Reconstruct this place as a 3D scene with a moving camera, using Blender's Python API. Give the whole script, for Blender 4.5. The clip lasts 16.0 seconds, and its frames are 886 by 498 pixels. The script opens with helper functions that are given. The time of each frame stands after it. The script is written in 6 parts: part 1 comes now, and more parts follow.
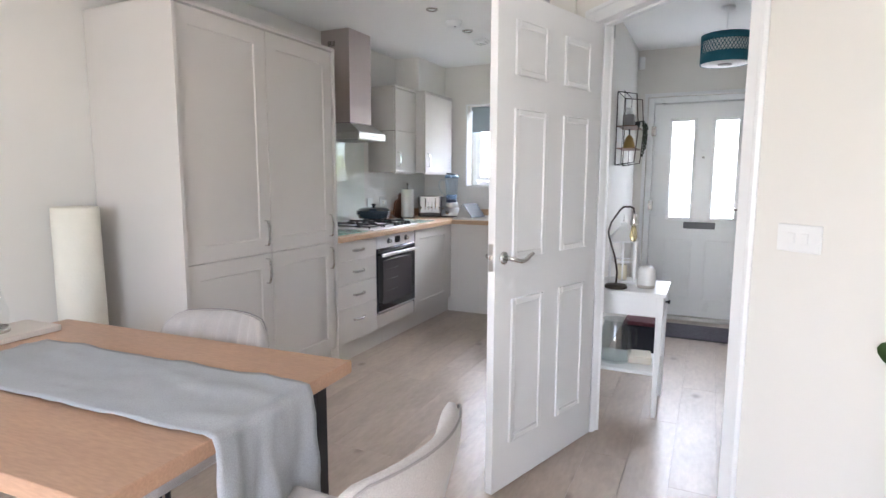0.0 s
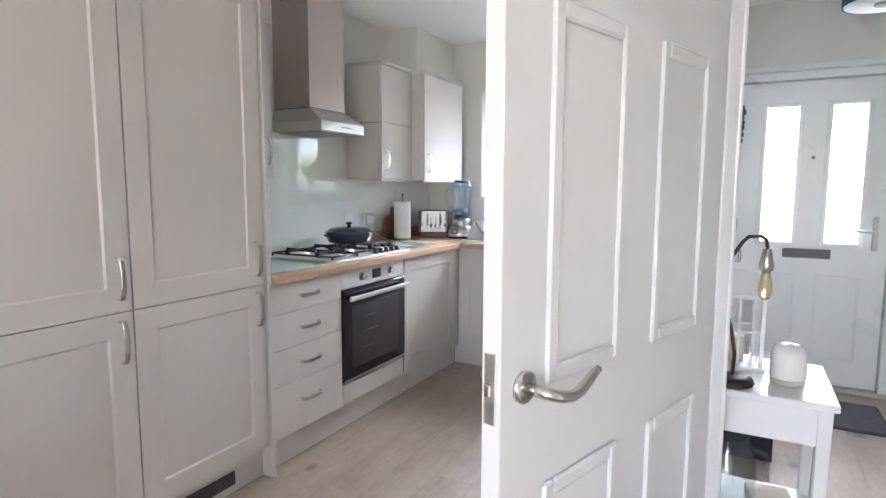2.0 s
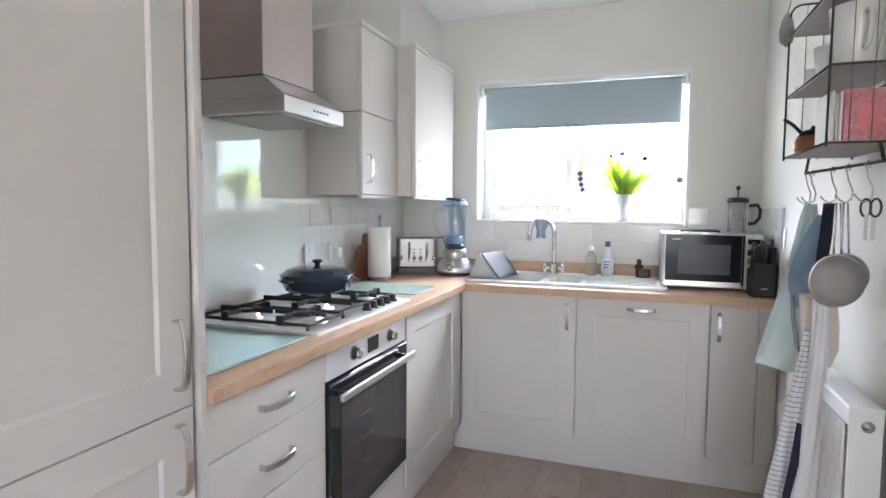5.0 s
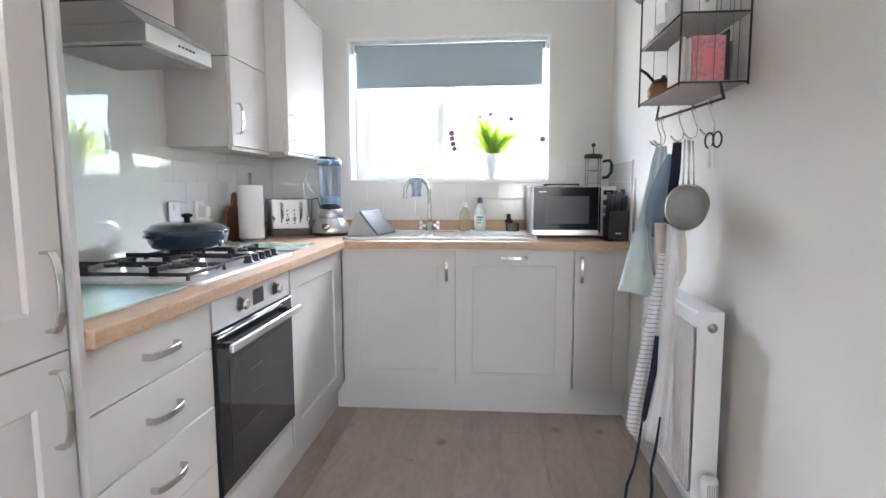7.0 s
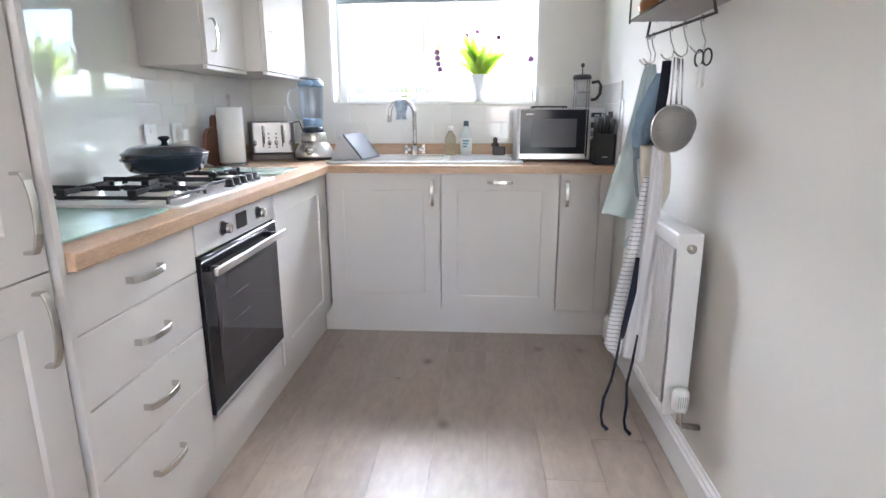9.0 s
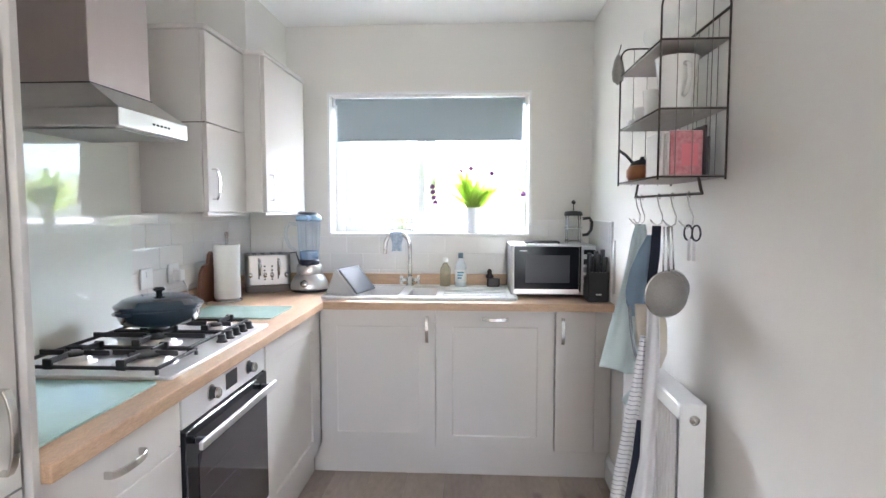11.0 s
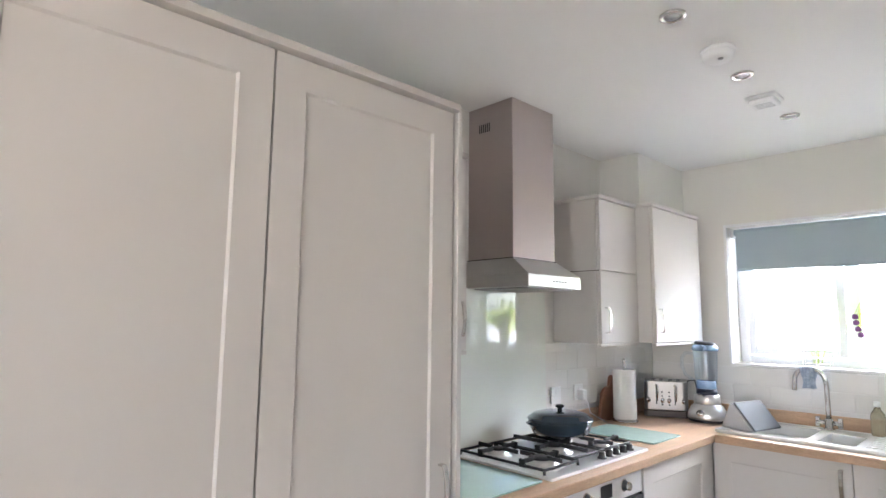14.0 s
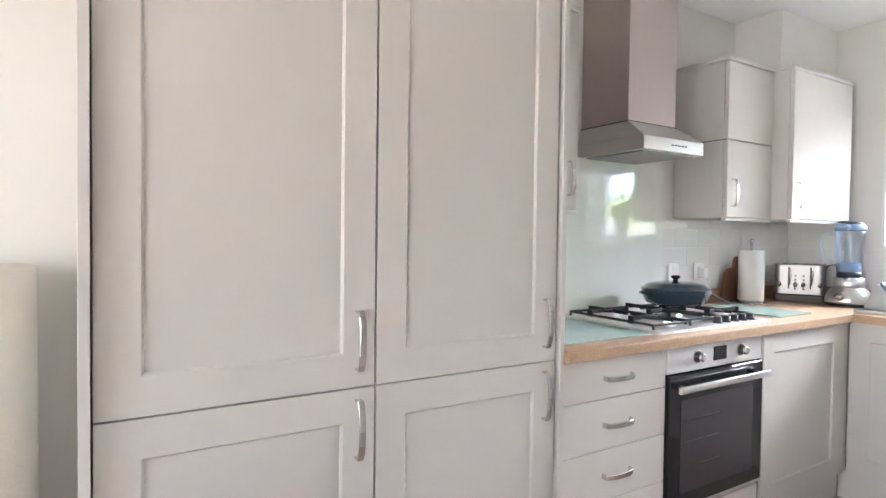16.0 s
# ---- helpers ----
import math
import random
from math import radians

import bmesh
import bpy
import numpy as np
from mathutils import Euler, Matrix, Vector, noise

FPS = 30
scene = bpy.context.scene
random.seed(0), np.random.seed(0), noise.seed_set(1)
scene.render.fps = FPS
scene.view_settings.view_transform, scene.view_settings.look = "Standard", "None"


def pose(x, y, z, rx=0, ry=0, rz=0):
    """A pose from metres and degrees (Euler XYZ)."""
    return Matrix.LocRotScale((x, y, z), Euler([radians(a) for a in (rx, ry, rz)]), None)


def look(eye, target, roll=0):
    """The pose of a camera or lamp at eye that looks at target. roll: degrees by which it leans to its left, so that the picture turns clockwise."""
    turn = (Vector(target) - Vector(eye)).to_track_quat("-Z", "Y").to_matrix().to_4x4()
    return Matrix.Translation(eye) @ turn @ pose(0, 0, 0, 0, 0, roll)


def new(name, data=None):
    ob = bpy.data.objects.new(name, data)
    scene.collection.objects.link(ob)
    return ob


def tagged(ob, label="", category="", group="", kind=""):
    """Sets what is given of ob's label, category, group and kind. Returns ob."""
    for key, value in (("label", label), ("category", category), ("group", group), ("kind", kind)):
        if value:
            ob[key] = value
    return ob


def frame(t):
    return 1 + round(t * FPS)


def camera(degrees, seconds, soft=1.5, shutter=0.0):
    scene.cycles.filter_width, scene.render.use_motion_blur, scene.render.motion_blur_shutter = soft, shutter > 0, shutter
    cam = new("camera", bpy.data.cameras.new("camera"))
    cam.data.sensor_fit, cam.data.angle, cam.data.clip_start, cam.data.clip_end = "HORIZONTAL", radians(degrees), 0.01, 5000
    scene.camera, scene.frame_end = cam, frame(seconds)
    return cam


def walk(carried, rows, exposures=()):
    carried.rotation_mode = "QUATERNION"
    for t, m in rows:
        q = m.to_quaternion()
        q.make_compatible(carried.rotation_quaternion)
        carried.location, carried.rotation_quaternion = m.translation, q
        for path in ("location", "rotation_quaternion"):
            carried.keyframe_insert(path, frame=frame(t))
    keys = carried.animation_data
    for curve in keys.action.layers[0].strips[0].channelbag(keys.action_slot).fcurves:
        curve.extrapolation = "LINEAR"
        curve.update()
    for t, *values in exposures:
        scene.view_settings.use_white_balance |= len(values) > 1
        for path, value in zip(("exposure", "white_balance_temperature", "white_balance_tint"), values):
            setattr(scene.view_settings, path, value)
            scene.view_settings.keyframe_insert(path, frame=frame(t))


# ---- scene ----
cam = camera(76.5, 16.0)
PATH = [
    (0, (2.859, -5.533, 1.314), (2.009, -3.74, 1.061), 0.2),
    (0.5, (2.758, -5.167, 1.315), (1.924, -3.365, 1.07), 0.1),
    (1, (2.682, -4.796, 1.32), (1.864, -2.986, 1.082), -0.0),
    (1.5, (2.578, -4.479, 1.313), (1.739, -2.677, 1.089), 0.1),
    (2, (2.411, -4.218, 1.299), (1.473, -2.465, 1.083), 0.2),
    (2.5, (2.161, -3.978, 1.27), (1.053, -2.325, 1.078), 0.2),
    (3, (1.957, -3.794, 1.26), (0.697, -2.251, 1.077), 0.3),
    (3.5, (1.815, -3.621, 1.275), (0.543, -2.09, 1.082), 0.5),
    (4, (1.706, -3.445, 1.289), (0.546, -1.826, 1.104), 0.5),
    (4.5, (1.596, -3.366, 1.296), (0.663, -1.604, 1.13), 0.4),
    (5, (1.477, -3.384, 1.297), (0.815, -1.503, 1.152), 0.4),
    (5.2, (1.457, -3.402, 1.29), (0.899, -1.486, 1.155), 0.2),
    (7.3, (1.388, -3.424, 1.163), (1.221, -1.45, 0.898), -0.2),
    (7.5, (1.387, -3.425, 1.154), (1.230, -1.457, 0.839), -0.2),
    (8, (1.380, -3.424, 1.132), (1.240, -1.477, 0.705), -0.3),
    (8.2, (1.384, -3.427, 1.123), (1.246, -1.491, 0.649), -0.3),
    (10.3, (1.41, -3.368, 1.308), (1.276, -1.423, 0.86), -0.2),
    (10.5, (1.401, -3.358, 1.325), (1.274, -1.393, 0.972), -0.1),
    (11, (1.393, -3.378, 1.368), (1.276, -1.386, 1.229), -0.0),
    (11.5, (1.421, -3.382, 1.402), (1.305, -1.386, 1.415), 0.1),
    (12, (1.469, -3.355, 1.421), (1.343, -1.361, 1.524), 0.1),
    (12.5, (1.556, -3.337, 1.443), (1.206, -1.374, 1.597), -0.0),
    (13, (1.611, -3.416, 1.49), (0.846, -1.579, 1.694), 0.1),
    (13.5, (1.7, -3.549, 1.496), (0.563, -1.921, 1.735), 0.3),
    (14, (1.791, -3.645, 1.476), (0.356, -2.275, 1.721), 0.6),
    (14.5, (1.839, -3.683, 1.42), (0.249, -2.489, 1.633), 0.7),
    (15, (1.832, -3.672, 1.361), (0.178, -2.559, 1.517), 1.0),
    (15.5, (1.846, -3.655, 1.307), (0.158, -2.585, 1.376), 0.9),
    (16, (1.862, -3.643, 1.253), (0.157, -2.598, 1.206), 0.7),
]
walk(cam, [(t, look(eye, target, roll)) for t, eye, target, roll in PATH], exposures=[(0.0, 3.30, 5850, 14), (1.0, 3.37, 5850, 14), (2.0, 3.43, 5850, 14), (3.0, 3.70, 5830, 14), (5.0, 3.70, 5780, 14), (8.0, 3.77, 5780, 14), (10.5, 3.90, 5800, 14), (11.5, 3.68, 5860, 14), (12.5, 3.60, 5930, 15), (13.0, 3.58, 5950, 15), (14.5, 3.72, 6020, 15), (16.0, 3.90, 5980, 15)])

# ---- light ----
SUN_ELEV, SUN_TURN = radians(48), radians(200)
world = bpy.data.worlds.new("sky")
scene.world = world
world.use_nodes = True
wn = world.node_tree.nodes
sky = wn.new("ShaderNodeTexSky")
sky.sky_type, sky.sun_disc, sky.sun_elevation, sky.sun_rotation = "NISHITA", False, SUN_ELEV, SUN_TURN
sky.air_density, sky.dust_density = 1.0, 2.0
world.node_tree.links.new(sky.outputs[0], wn["Background"].inputs[0])
wn["Background"].inputs[1].default_value = 0.15


def lamp(name, kind, m, energy, color=(1, 1, 1), size=None):
    data = bpy.data.lights.new(name, kind)
    data.energy, data.color = energy, color
    if kind == "AREA":
        data.shape, data.size, data.size_y = "RECTANGLE", size[0], size[1]
    ob = new(name, data)
    ob.matrix_world = m
    return ob


sun = lamp("sun", "SUN", look((0, 0, 10), (0.35, 1.0, 8.6)), 5.0, (1.0, 0.95, 0.88))
sun.data.angle = radians(0.6)
# skylight that comes in by the kitchen window, the front door and the garden window behind
lamp("window_skylight", "AREA", look((1.0, 9.0, 6.5), (1.1, 0, 1.4)), 750, (1.0, 0.99, 0.965), (12.5, 6.5))
lamp("door_skylight", "AREA", look((2.76, 0.42, 1.39), (2.76, -2, 1.2)), 1.8, (0.93, 0.97, 1.0), (0.8, 1.0))
lamp("garden_skylight", "AREA", look((2.475, -7.96, 1.3), (2.475, -4, 1.2)), 4.7, (1.0, 0.985, 0.985), (1.85, 2.1))


# ---- materials ----
def mat(name, color, rough=0.5, metal=0.0, vary=0.06, scale=6.0, fine=0.0, fine_scale=180.0, bump=0.0, bump_scale=60.0,
        stretch=(1, 1, 1), per_object=0.0, coat=0.0, rough_vary=0.08, color2=None, sheen=0.0, coords="Object", shift=False):
    """A plain surface with cloudy variation, fine grain, uneven gloss and relief."""
    m = bpy.data.materials.new(name)
    m.use_nodes = True
    nt = m.node_tree
    b = nt.nodes["Principled BSDF"]
    n = nt.nodes.new
    tc, mp = n("ShaderNodeTexCoord"), n("ShaderNodeMapping")
    mp.inputs["Scale"].default_value = stretch
    nt.links.new(tc.outputs[coords], mp.inputs[0])
    if shift:
        oi, sc = n("ShaderNodeObjectInfo"), n("ShaderNodeVectorMath")
        sc.operation = "SCALE"
        sc.inputs[0].default_value = (7.3, 19.1, 3.7)
        nt.links.new(oi.outputs["Random"], sc.inputs["Scale"]), nt.links.new(sc.outputs[0], mp.inputs["Location"])
    big, mix = n("ShaderNodeTexNoise"), n("ShaderNodeMix")
    big.inputs["Scale"].default_value, big.inputs["Detail"].default_value = scale, 4
    nt.links.new(mp.outputs[0], big.inputs[0])
    mix.data_type = "RGBA"
    c2 = color2 or [c * (1 - 2 * vary) for c in color]
    mix.inputs[6].default_value, mix.inputs[7].default_value = (*c2, 1), (*[min(1, c * (1 + (0 if color2 else vary))) for c in color], 1)
    nt.links.new(big.outputs[0], mix.inputs[0])
    out = mix.outputs[2]
    if fine:
        fn, hs = n("ShaderNodeTexNoise"), n("ShaderNodeMix")
        fn.inputs["Scale"].default_value, fn.inputs["Detail"].default_value = fine_scale, 3
        nt.links.new(mp.outputs[0], fn.inputs[0])
        hs.data_type, hs.blend_type = "RGBA", "OVERLAY"
        hs.inputs[0].default_value = fine
        nt.links.new(out, hs.inputs[6]), nt.links.new(fn.outputs[0], hs.inputs[7])
        out = hs.outputs[2]
    if per_object:
        oi, hv, ad = n("ShaderNodeObjectInfo"), n("ShaderNodeHueSaturation"), n("ShaderNodeMapRange")
        ad.inputs[3].default_value, ad.inputs[4].default_value = 1 - per_object, 1 + per_object
        nt.links.new(oi.outputs["Random"], ad.inputs[0]), nt.links.new(ad.outputs[0], hv.inputs["Value"])
        nt.links.new(out, hv.inputs["Color"])
        out = hv.outputs[0]
    nt.links.new(out, b.inputs["Base Color"])
    rr = n("ShaderNodeMapRange")
    rr.inputs[3].default_value, rr.inputs[4].default_value = max(0, rough - rough_vary), min(1, rough + rough_vary)
    nt.links.new(big.outputs[0], rr.inputs[0]), nt.links.new(rr.outputs[0], b.inputs["Roughness"])
    b.inputs["Metallic"].default_value, b.inputs["Coat Weight"].default_value = metal, coat
    b.inputs["Sheen Weight"].default_value = sheen
    if bump:
        bn, bp = n("ShaderNodeTexNoise"), n("ShaderNodeBump")
        bn.inputs["Scale"].default_value, bn.inputs["Detail"].default_value = bump_scale, 4
        nt.links.new(mp.outputs[0], bn.inputs[0])
        bp.inputs["Strength"].default_value, bp.inputs["Distance"].default_value = bump, 0.004
        nt.links.new(bn.outputs[0], bp.inputs["Height"]), nt.links.new(bp.outputs[0], b.inputs["Normal"])
    return m


def glass_mat(name, color=(1, 1, 1), rough=0.0, ior=1.45):
    m = bpy.data.materials.new(name)
    m.use_nodes = True
    b = m.node_tree.nodes["Principled BSDF"]
    b.inputs["Base Color"].default_value, b.inputs["Roughness"].default_value = (*color, 1), rough
    b.inputs["Transmission Weight"].default_value, b.inputs["IOR"].default_value = 1.0, ior
    return m


WALL = mat("wall_paint", (0.76, 0.735, 0.69), 0.85, vary=0.015, scale=2.0, bump=0.06, bump_scale=240)
CEIL = mat("ceiling_paint", (0.88, 0.875, 0.86), 0.9, vary=0.012, scale=1.5, bump=0.05, bump_scale=200)
GLOSSWHITE = mat("white_gloss_paint", (0.80, 0.80, 0.80), 0.32, vary=0.012, scale=5, bump=0.03, bump_scale=90)
UNIT = mat("stone_lacquer", (0.64, 0.605, 0.57), 0.62, vary=0.015, scale=4, bump=0.02, bump_scale=150)
UNITSIDE = mat("stone_board", (0.62, 0.59, 0.56), 0.55, vary=0.02, scale=4)
for m_ in (UNIT, UNITSIDE):
    m_.node_tree.nodes["Principled BSDF"].inputs["Specular IOR Level"].default_value = 0.28
GAP = mat("dark_gap", (0.10, 0.085, 0.07), 0.8)
OAK = mat("oak_block", (0.58, 0.385, 0.245), 0.42, vary=0.16, scale=7, stretch=(8, 1.2, 8), fine=0.35, fine_scale=60, bump=0.05, bump_scale=80)
OAKX = mat("oak_block_across", (0.58, 0.385, 0.245), 0.42, vary=0.16, scale=7, stretch=(1.2, 8, 8), fine=0.35, fine_scale=60, bump=0.05, bump_scale=80)
STEEL = mat("brushed_steel", (0.68, 0.665, 0.65), 0.32, 1.0, vary=0.05, scale=4, stretch=(1, 1, 14), fine=0.15, fine_scale=90, bump=0.03, bump_scale=120)
# Browner than the canopy steel: dark reflections are put into the colour.
STEELREFL = mat("brushed_steel_dark_reflection", (0.56, 0.485, 0.465), 0.40, 1.0, vary=0.02, scale=5, stretch=(14, 14, 0.6), rough_vary=0.05)
CHROME = mat("satin_nickel", (0.66, 0.64, 0.61), 0.24, 1.0, vary=0.03, scale=12)
BLACKGLASS = mat("black_oven_glass", (0.018, 0.018, 0.021), 0.06, vary=0.0, rough_vary=0.02)
IRON = mat("cast_iron", (0.022, 0.022, 0.024), 0.55, vary=0.2, scale=30, bump=0.25, bump_scale=260)
FINEWIRE = mat("fine_bronze_wire", (0.26, 0.23, 0.21), 0.45, 0.6, vary=0.1, scale=20)
WIRE = mat("dark_bronze_wire", (0.075, 0.06, 0.05), 0.5, 0.6, vary=0.2, scale=20)
TILE = mat("white_metro_glaze", (0.78, 0.76, 0.73), 0.08, vary=0.02, scale=9, bump=0.05, bump_scale=14, per_object=0.02, rough_vary=0.04)
GROUT = mat("grout", (0.80, 0.785, 0.76), 0.8, vary=0.03, scale=40)
SPLASH = mat("pale_glass_splashback", (0.80, 0.83, 0.77), 0.03, vary=0.01, scale=2, coat=0.6, rough_vary=0.01)
GLASSBOARD = mat("green_glass_board", (0.42, 0.60, 0.54), 0.16, vary=0.04, scale=14, coat=0.3)
CERAMIC = mat("white_ceramic", (0.82, 0.81, 0.79), 0.18, vary=0.012, scale=10)
WHITEPLASTIC = mat("white_plastic", (0.80, 0.80, 0.79), 0.35, vary=0.01, scale=10)
BLACKPLASTIC = mat("black_plastic", (0.025, 0.025, 0.028), 0.4, vary=0.1, scale=20)


def thin_glass(name, tint, gloss, rough=0.02):
    """Thin-walled glass or clear plastic: mostly see-through with a share of gloss."""
    m = bpy.data.materials.new(name)
    m.use_nodes = True
    nt = m.node_tree
    nt.nodes.remove(nt.nodes["Principled BSDF"])
    tr, gl, mix = nt.nodes.new("ShaderNodeBsdfTransparent"), nt.nodes.new("ShaderNodeBsdfGlossy"), nt.nodes.new("ShaderNodeMixShader")
    tr.inputs[0].default_value = (*tint, 1)
    gl.inputs["Roughness"].default_value = rough
    mix.inputs[0].default_value = gloss
    nt.links.new(tr.outputs[0], mix.inputs[1]), nt.links.new(gl.outputs[0], mix.inputs[2])
    nt.links.new(mix.outputs[0], nt.nodes["Material Output"].inputs[0])
    return m


CLEAR = thin_glass("clear_glass", (0.985, 0.99, 0.99), 0.045)
PANE = glass_mat("window_pane", (1, 1, 1), 0.0, 1.02)
UPVC = mat("white_upvc", (0.85, 0.86, 0.86), 0.3, vary=0.008, scale=5)


# ---- building helpers ----
def box(bm, x0, x1, y0, y1, z0, z1, bevel=0.0, seg=1, m=None):
    r = bmesh.ops.create_cube(bm, size=1.0)
    v = r["verts"]
    bmesh.ops.scale(bm, vec=(abs(x1 - x0), abs(y1 - y0), abs(z1 - z0)), verts=v)
    bmesh.ops.translate(bm, vec=((x0 + x1) / 2, (y0 + y1) / 2, (z0 + z1) / 2), verts=v)
    if bevel:
        e = list({e for q in v for e in q.link_edges})
        out = bmesh.ops.bevel(bm, geom=e, offset=bevel, segments=seg, profile=0.5, affect="EDGES")
        v = list({q for f in out["faces"] for q in f.verts} | {q for q in v if q.is_valid})
    if m is not None:
        bmesh.ops.transform(bm, matrix=m, verts=v)
    return v


def boxbm(*a, **k):
    bm = bmesh.new()
    box(bm, *a, **k)
    return bm


def lathe(bm, profile, seg=24, at=(0, 0, 0), close=False):
    """A turned shape from rows of (radius, height)."""
    rings = []
    for r, z in profile:
        rings.append([bm.verts.new((at[0] + r * math.cos(2 * math.pi * i / seg), at[1] + r * math.sin(2 * math.pi * i / seg), at[2] + z)) for i in range(seg)] if r > 1e-5
                     else [bm.verts.new((at[0], at[1], at[2] + z))])
    for a, b in zip(rings, rings[1:]):
        for i in range(seg):
            j = (i + 1) % seg
            if len(a) == 1 and len(b) == 1:
                continue
            if len(a) == 1:
                f = bm.faces.new((a[0], b[i], b[j]))
            elif len(b) == 1:
                f = bm.faces.new((a[i], a[j], b[0]))
            else:
                f = bm.faces.new((a[i], a[j], b[j], b[i]))
            f.smooth = True
    return bm


def turned(profile, seg=24, at=(0, 0, 0)):
    return lathe(bmesh.new(), profile, seg, at)


def tube(bm, pts, r, seg=8, closed=False):
    """A round bar along points."""
    pts = [Vector(p) for p in pts]
    n = len(pts)
    rings, up = [], None
    for i, p in enumerate(pts):
        a = pts[(i - 1) % n] if (closed or i > 0) else p
        b = pts[(i + 1) % n] if (closed or i < n - 1) else p
        d = (b - a).normalized()
        if up is None:
            up = d.orthogonal().normalized()
        up = (up - d * up.dot(d)).normalized()
        side = d.cross(up)
        rr = r[i] if isinstance(r, (list, tuple)) else r
        rings.append([bm.verts.new(p + rr * (up * math.cos(2 * math.pi * k / seg) + side * math.sin(2 * math.pi * k / seg))) for k in range(seg)])
    for i in range(n if closed else n - 1):
        a, b = rings[i], rings[(i + 1) % n]
        for k in range(seg):
            bm.faces.new((a[k], a[(k + 1) % seg], b[(k + 1) % seg], b[k])).smooth = True
    if not closed:
        bm.faces.new(rings[0][::-1]), bm.faces.new(rings[-1])
    return bm


def tubebm(pts, r, seg=8, closed=False):
    return tube(bmesh.new(), pts, r, seg, closed)


def arc(c, r, a0, a1, n, plane="xz"):
    out = []
    for i in range(n + 1):
        a = radians(a0 + (a1 - a0) * i / n)
        u, w = r * math.cos(a), r * math.sin(a)
        out.append({"xz": (c[0] + u, c[1], c[2] + w), "yz": (c[0], c[1] + u, c[2] + w), "xy": (c[0] + u, c[1] + w, c[2])}[plane])
    return out


def part(name, bm, material, parent=None, label="", m=None):
    """Links a bmesh as one mesh object under a thing, a part or a piece of the setting."""
    me = bpy.data.meshes.new(name)
    bmesh.ops.recalc_face_normals(bm, faces=bm.faces)
    bm.to_mesh(me)
    bm.free()
    me.materials.append(material)
    ob = new(name, me)
    if parent is not None:
        ob.parent = parent
    if m is not None:
        ob.matrix_basis = m
    return tagged(ob, label)


def thicken(ob, t):
    s = ob.modifiers.new("thickness", "SOLIDIFY")
    s.thickness, s.offset = t, 1.0
    return ob


def thing(name, m, label, category, group=""):
    ob = new(name)
    ob.empty_display_size = 0.05
    ob.matrix_basis = m
    return tagged(ob, label, category, group)


def structure(name, bm, material, label, category):
    return tagged(part(name, bm, material), label, category, kind="structure")


# ---- the setting ----
RIGHT, HALL_L, HALL_R, TOP = 2.07, 2.20, 3.48, 2.458
WX0, WX1, WZ0, WZ1 = 0.509, 1.706, 1.222, 2.057       # kitchen window opening
DX0, DX1, DZ1 = 2.298, 3.254, 2.04                    # front door opening
DIAG = Vector((0.715, -0.70, 0)).normalized()
HINGE = Vector((2.358, -2.706, 0))
DIAG_A = HINGE - DIAG * 0.4475 + Vector((-0.021, -0.0215, 0))                        # where the kitchen wall meets the diagonal
DIAG_M = Matrix.Translation(DIAG_A) @ Matrix.Rotation(math.atan2(DIAG.y, DIAG.x), 4, "Z")   # x along the wall, +y to the hall
DO0, DO1, DOZ = 0.398, 1.340, 2.072                   # opening along the diagonal
REAR = -7.9


def holed(x0, x1, z0, z1, holes, y0, y1):
    """A wall along x with rectangular openings through it."""
    bm = bmesh.new()
    xs = sorted({x0, x1, *[h[0] for h in holes], *[h[1] for h in holes]})
    for a, b in zip(xs, xs[1:]):
        zz = [z0]
        for h in sorted(holes, key=lambda q: q[2]):
            if h[0] <= a and b <= h[1]:
                if h[2] > zz[-1]:
                    zz.append(h[2])
                    box(bm, a, b, y0, y1, zz[-2], h[2])
                zz.append(h[3])
        if zz[-1] < z1:
            box(bm, a, b, y0, y1, zz[-1], z1)
    bmesh.ops.remove_doubles(bm, verts=bm.verts, dist=0.0005)
    return bm


structure("wall_north", holed(-0.14, 3.60, 0, TOP, [(WX0, WX1, WZ0, WZ1), (DX0, DX1, -1, DZ1)], 0, 0.28), WALL,
          "cream painted outer wall with window and front door", "wall")
structure("wall_west", boxbm(-0.14, 0, REAR, 0, 0, TOP), WALL, "cream painted wall behind the kitchen units", "wall")
structure("wall_partition", boxbm(RIGHT, HALL_L, -2.62, 0, 0, TOP), WALL, "cream painted wall between kitchen and hall", "wall")
bm = holed(0.12, 2.2, 0, TOP, [(DO0, DO1, -1, DOZ)], 0, 0.09)
bmesh.ops.transform(bm, matrix=DIAG_M, verts=bm.verts)
structure("wall_diagonal", bm, WALL, "diagonal cream painted wall with the hall doorway", "wall")
end = DIAG_M @ Vector((2.16, 0, 0))
structure("wall_living_east", boxbm(end.x, end.x + 0.12, REAR, end.y + 0.05, 0, TOP), WALL, "cream painted living room wall", "wall")
structure("wall_hall_east", boxbm(HALL_R, HALL_R + 0.12, -4.3, 0, 0, TOP), WALL, "cream painted hall wall", "wall")
structure("wall_south", holed(-0.14, 3.7, 0, TOP, [(1.50, 3.45, 0.2, 2.3)], REAR - 0.2, REAR), WALL, "cream painted rear wall with garden window", "wall")
structure("ceiling", boxbm(-0.14, 3.75, REAR - 0.2, 0.28, TOP, TOP + 0.12), CEIL, "plain white plaster ceiling", "ceiling")
structure("ground", boxbm(-80, 80, -80, 300, -0.3, -0.125), mat("pale_paving", (0.50, 0.49, 0.46), 0.9, vary=0.2, scale=0.4), "pale paved ground outside the house", "ground")

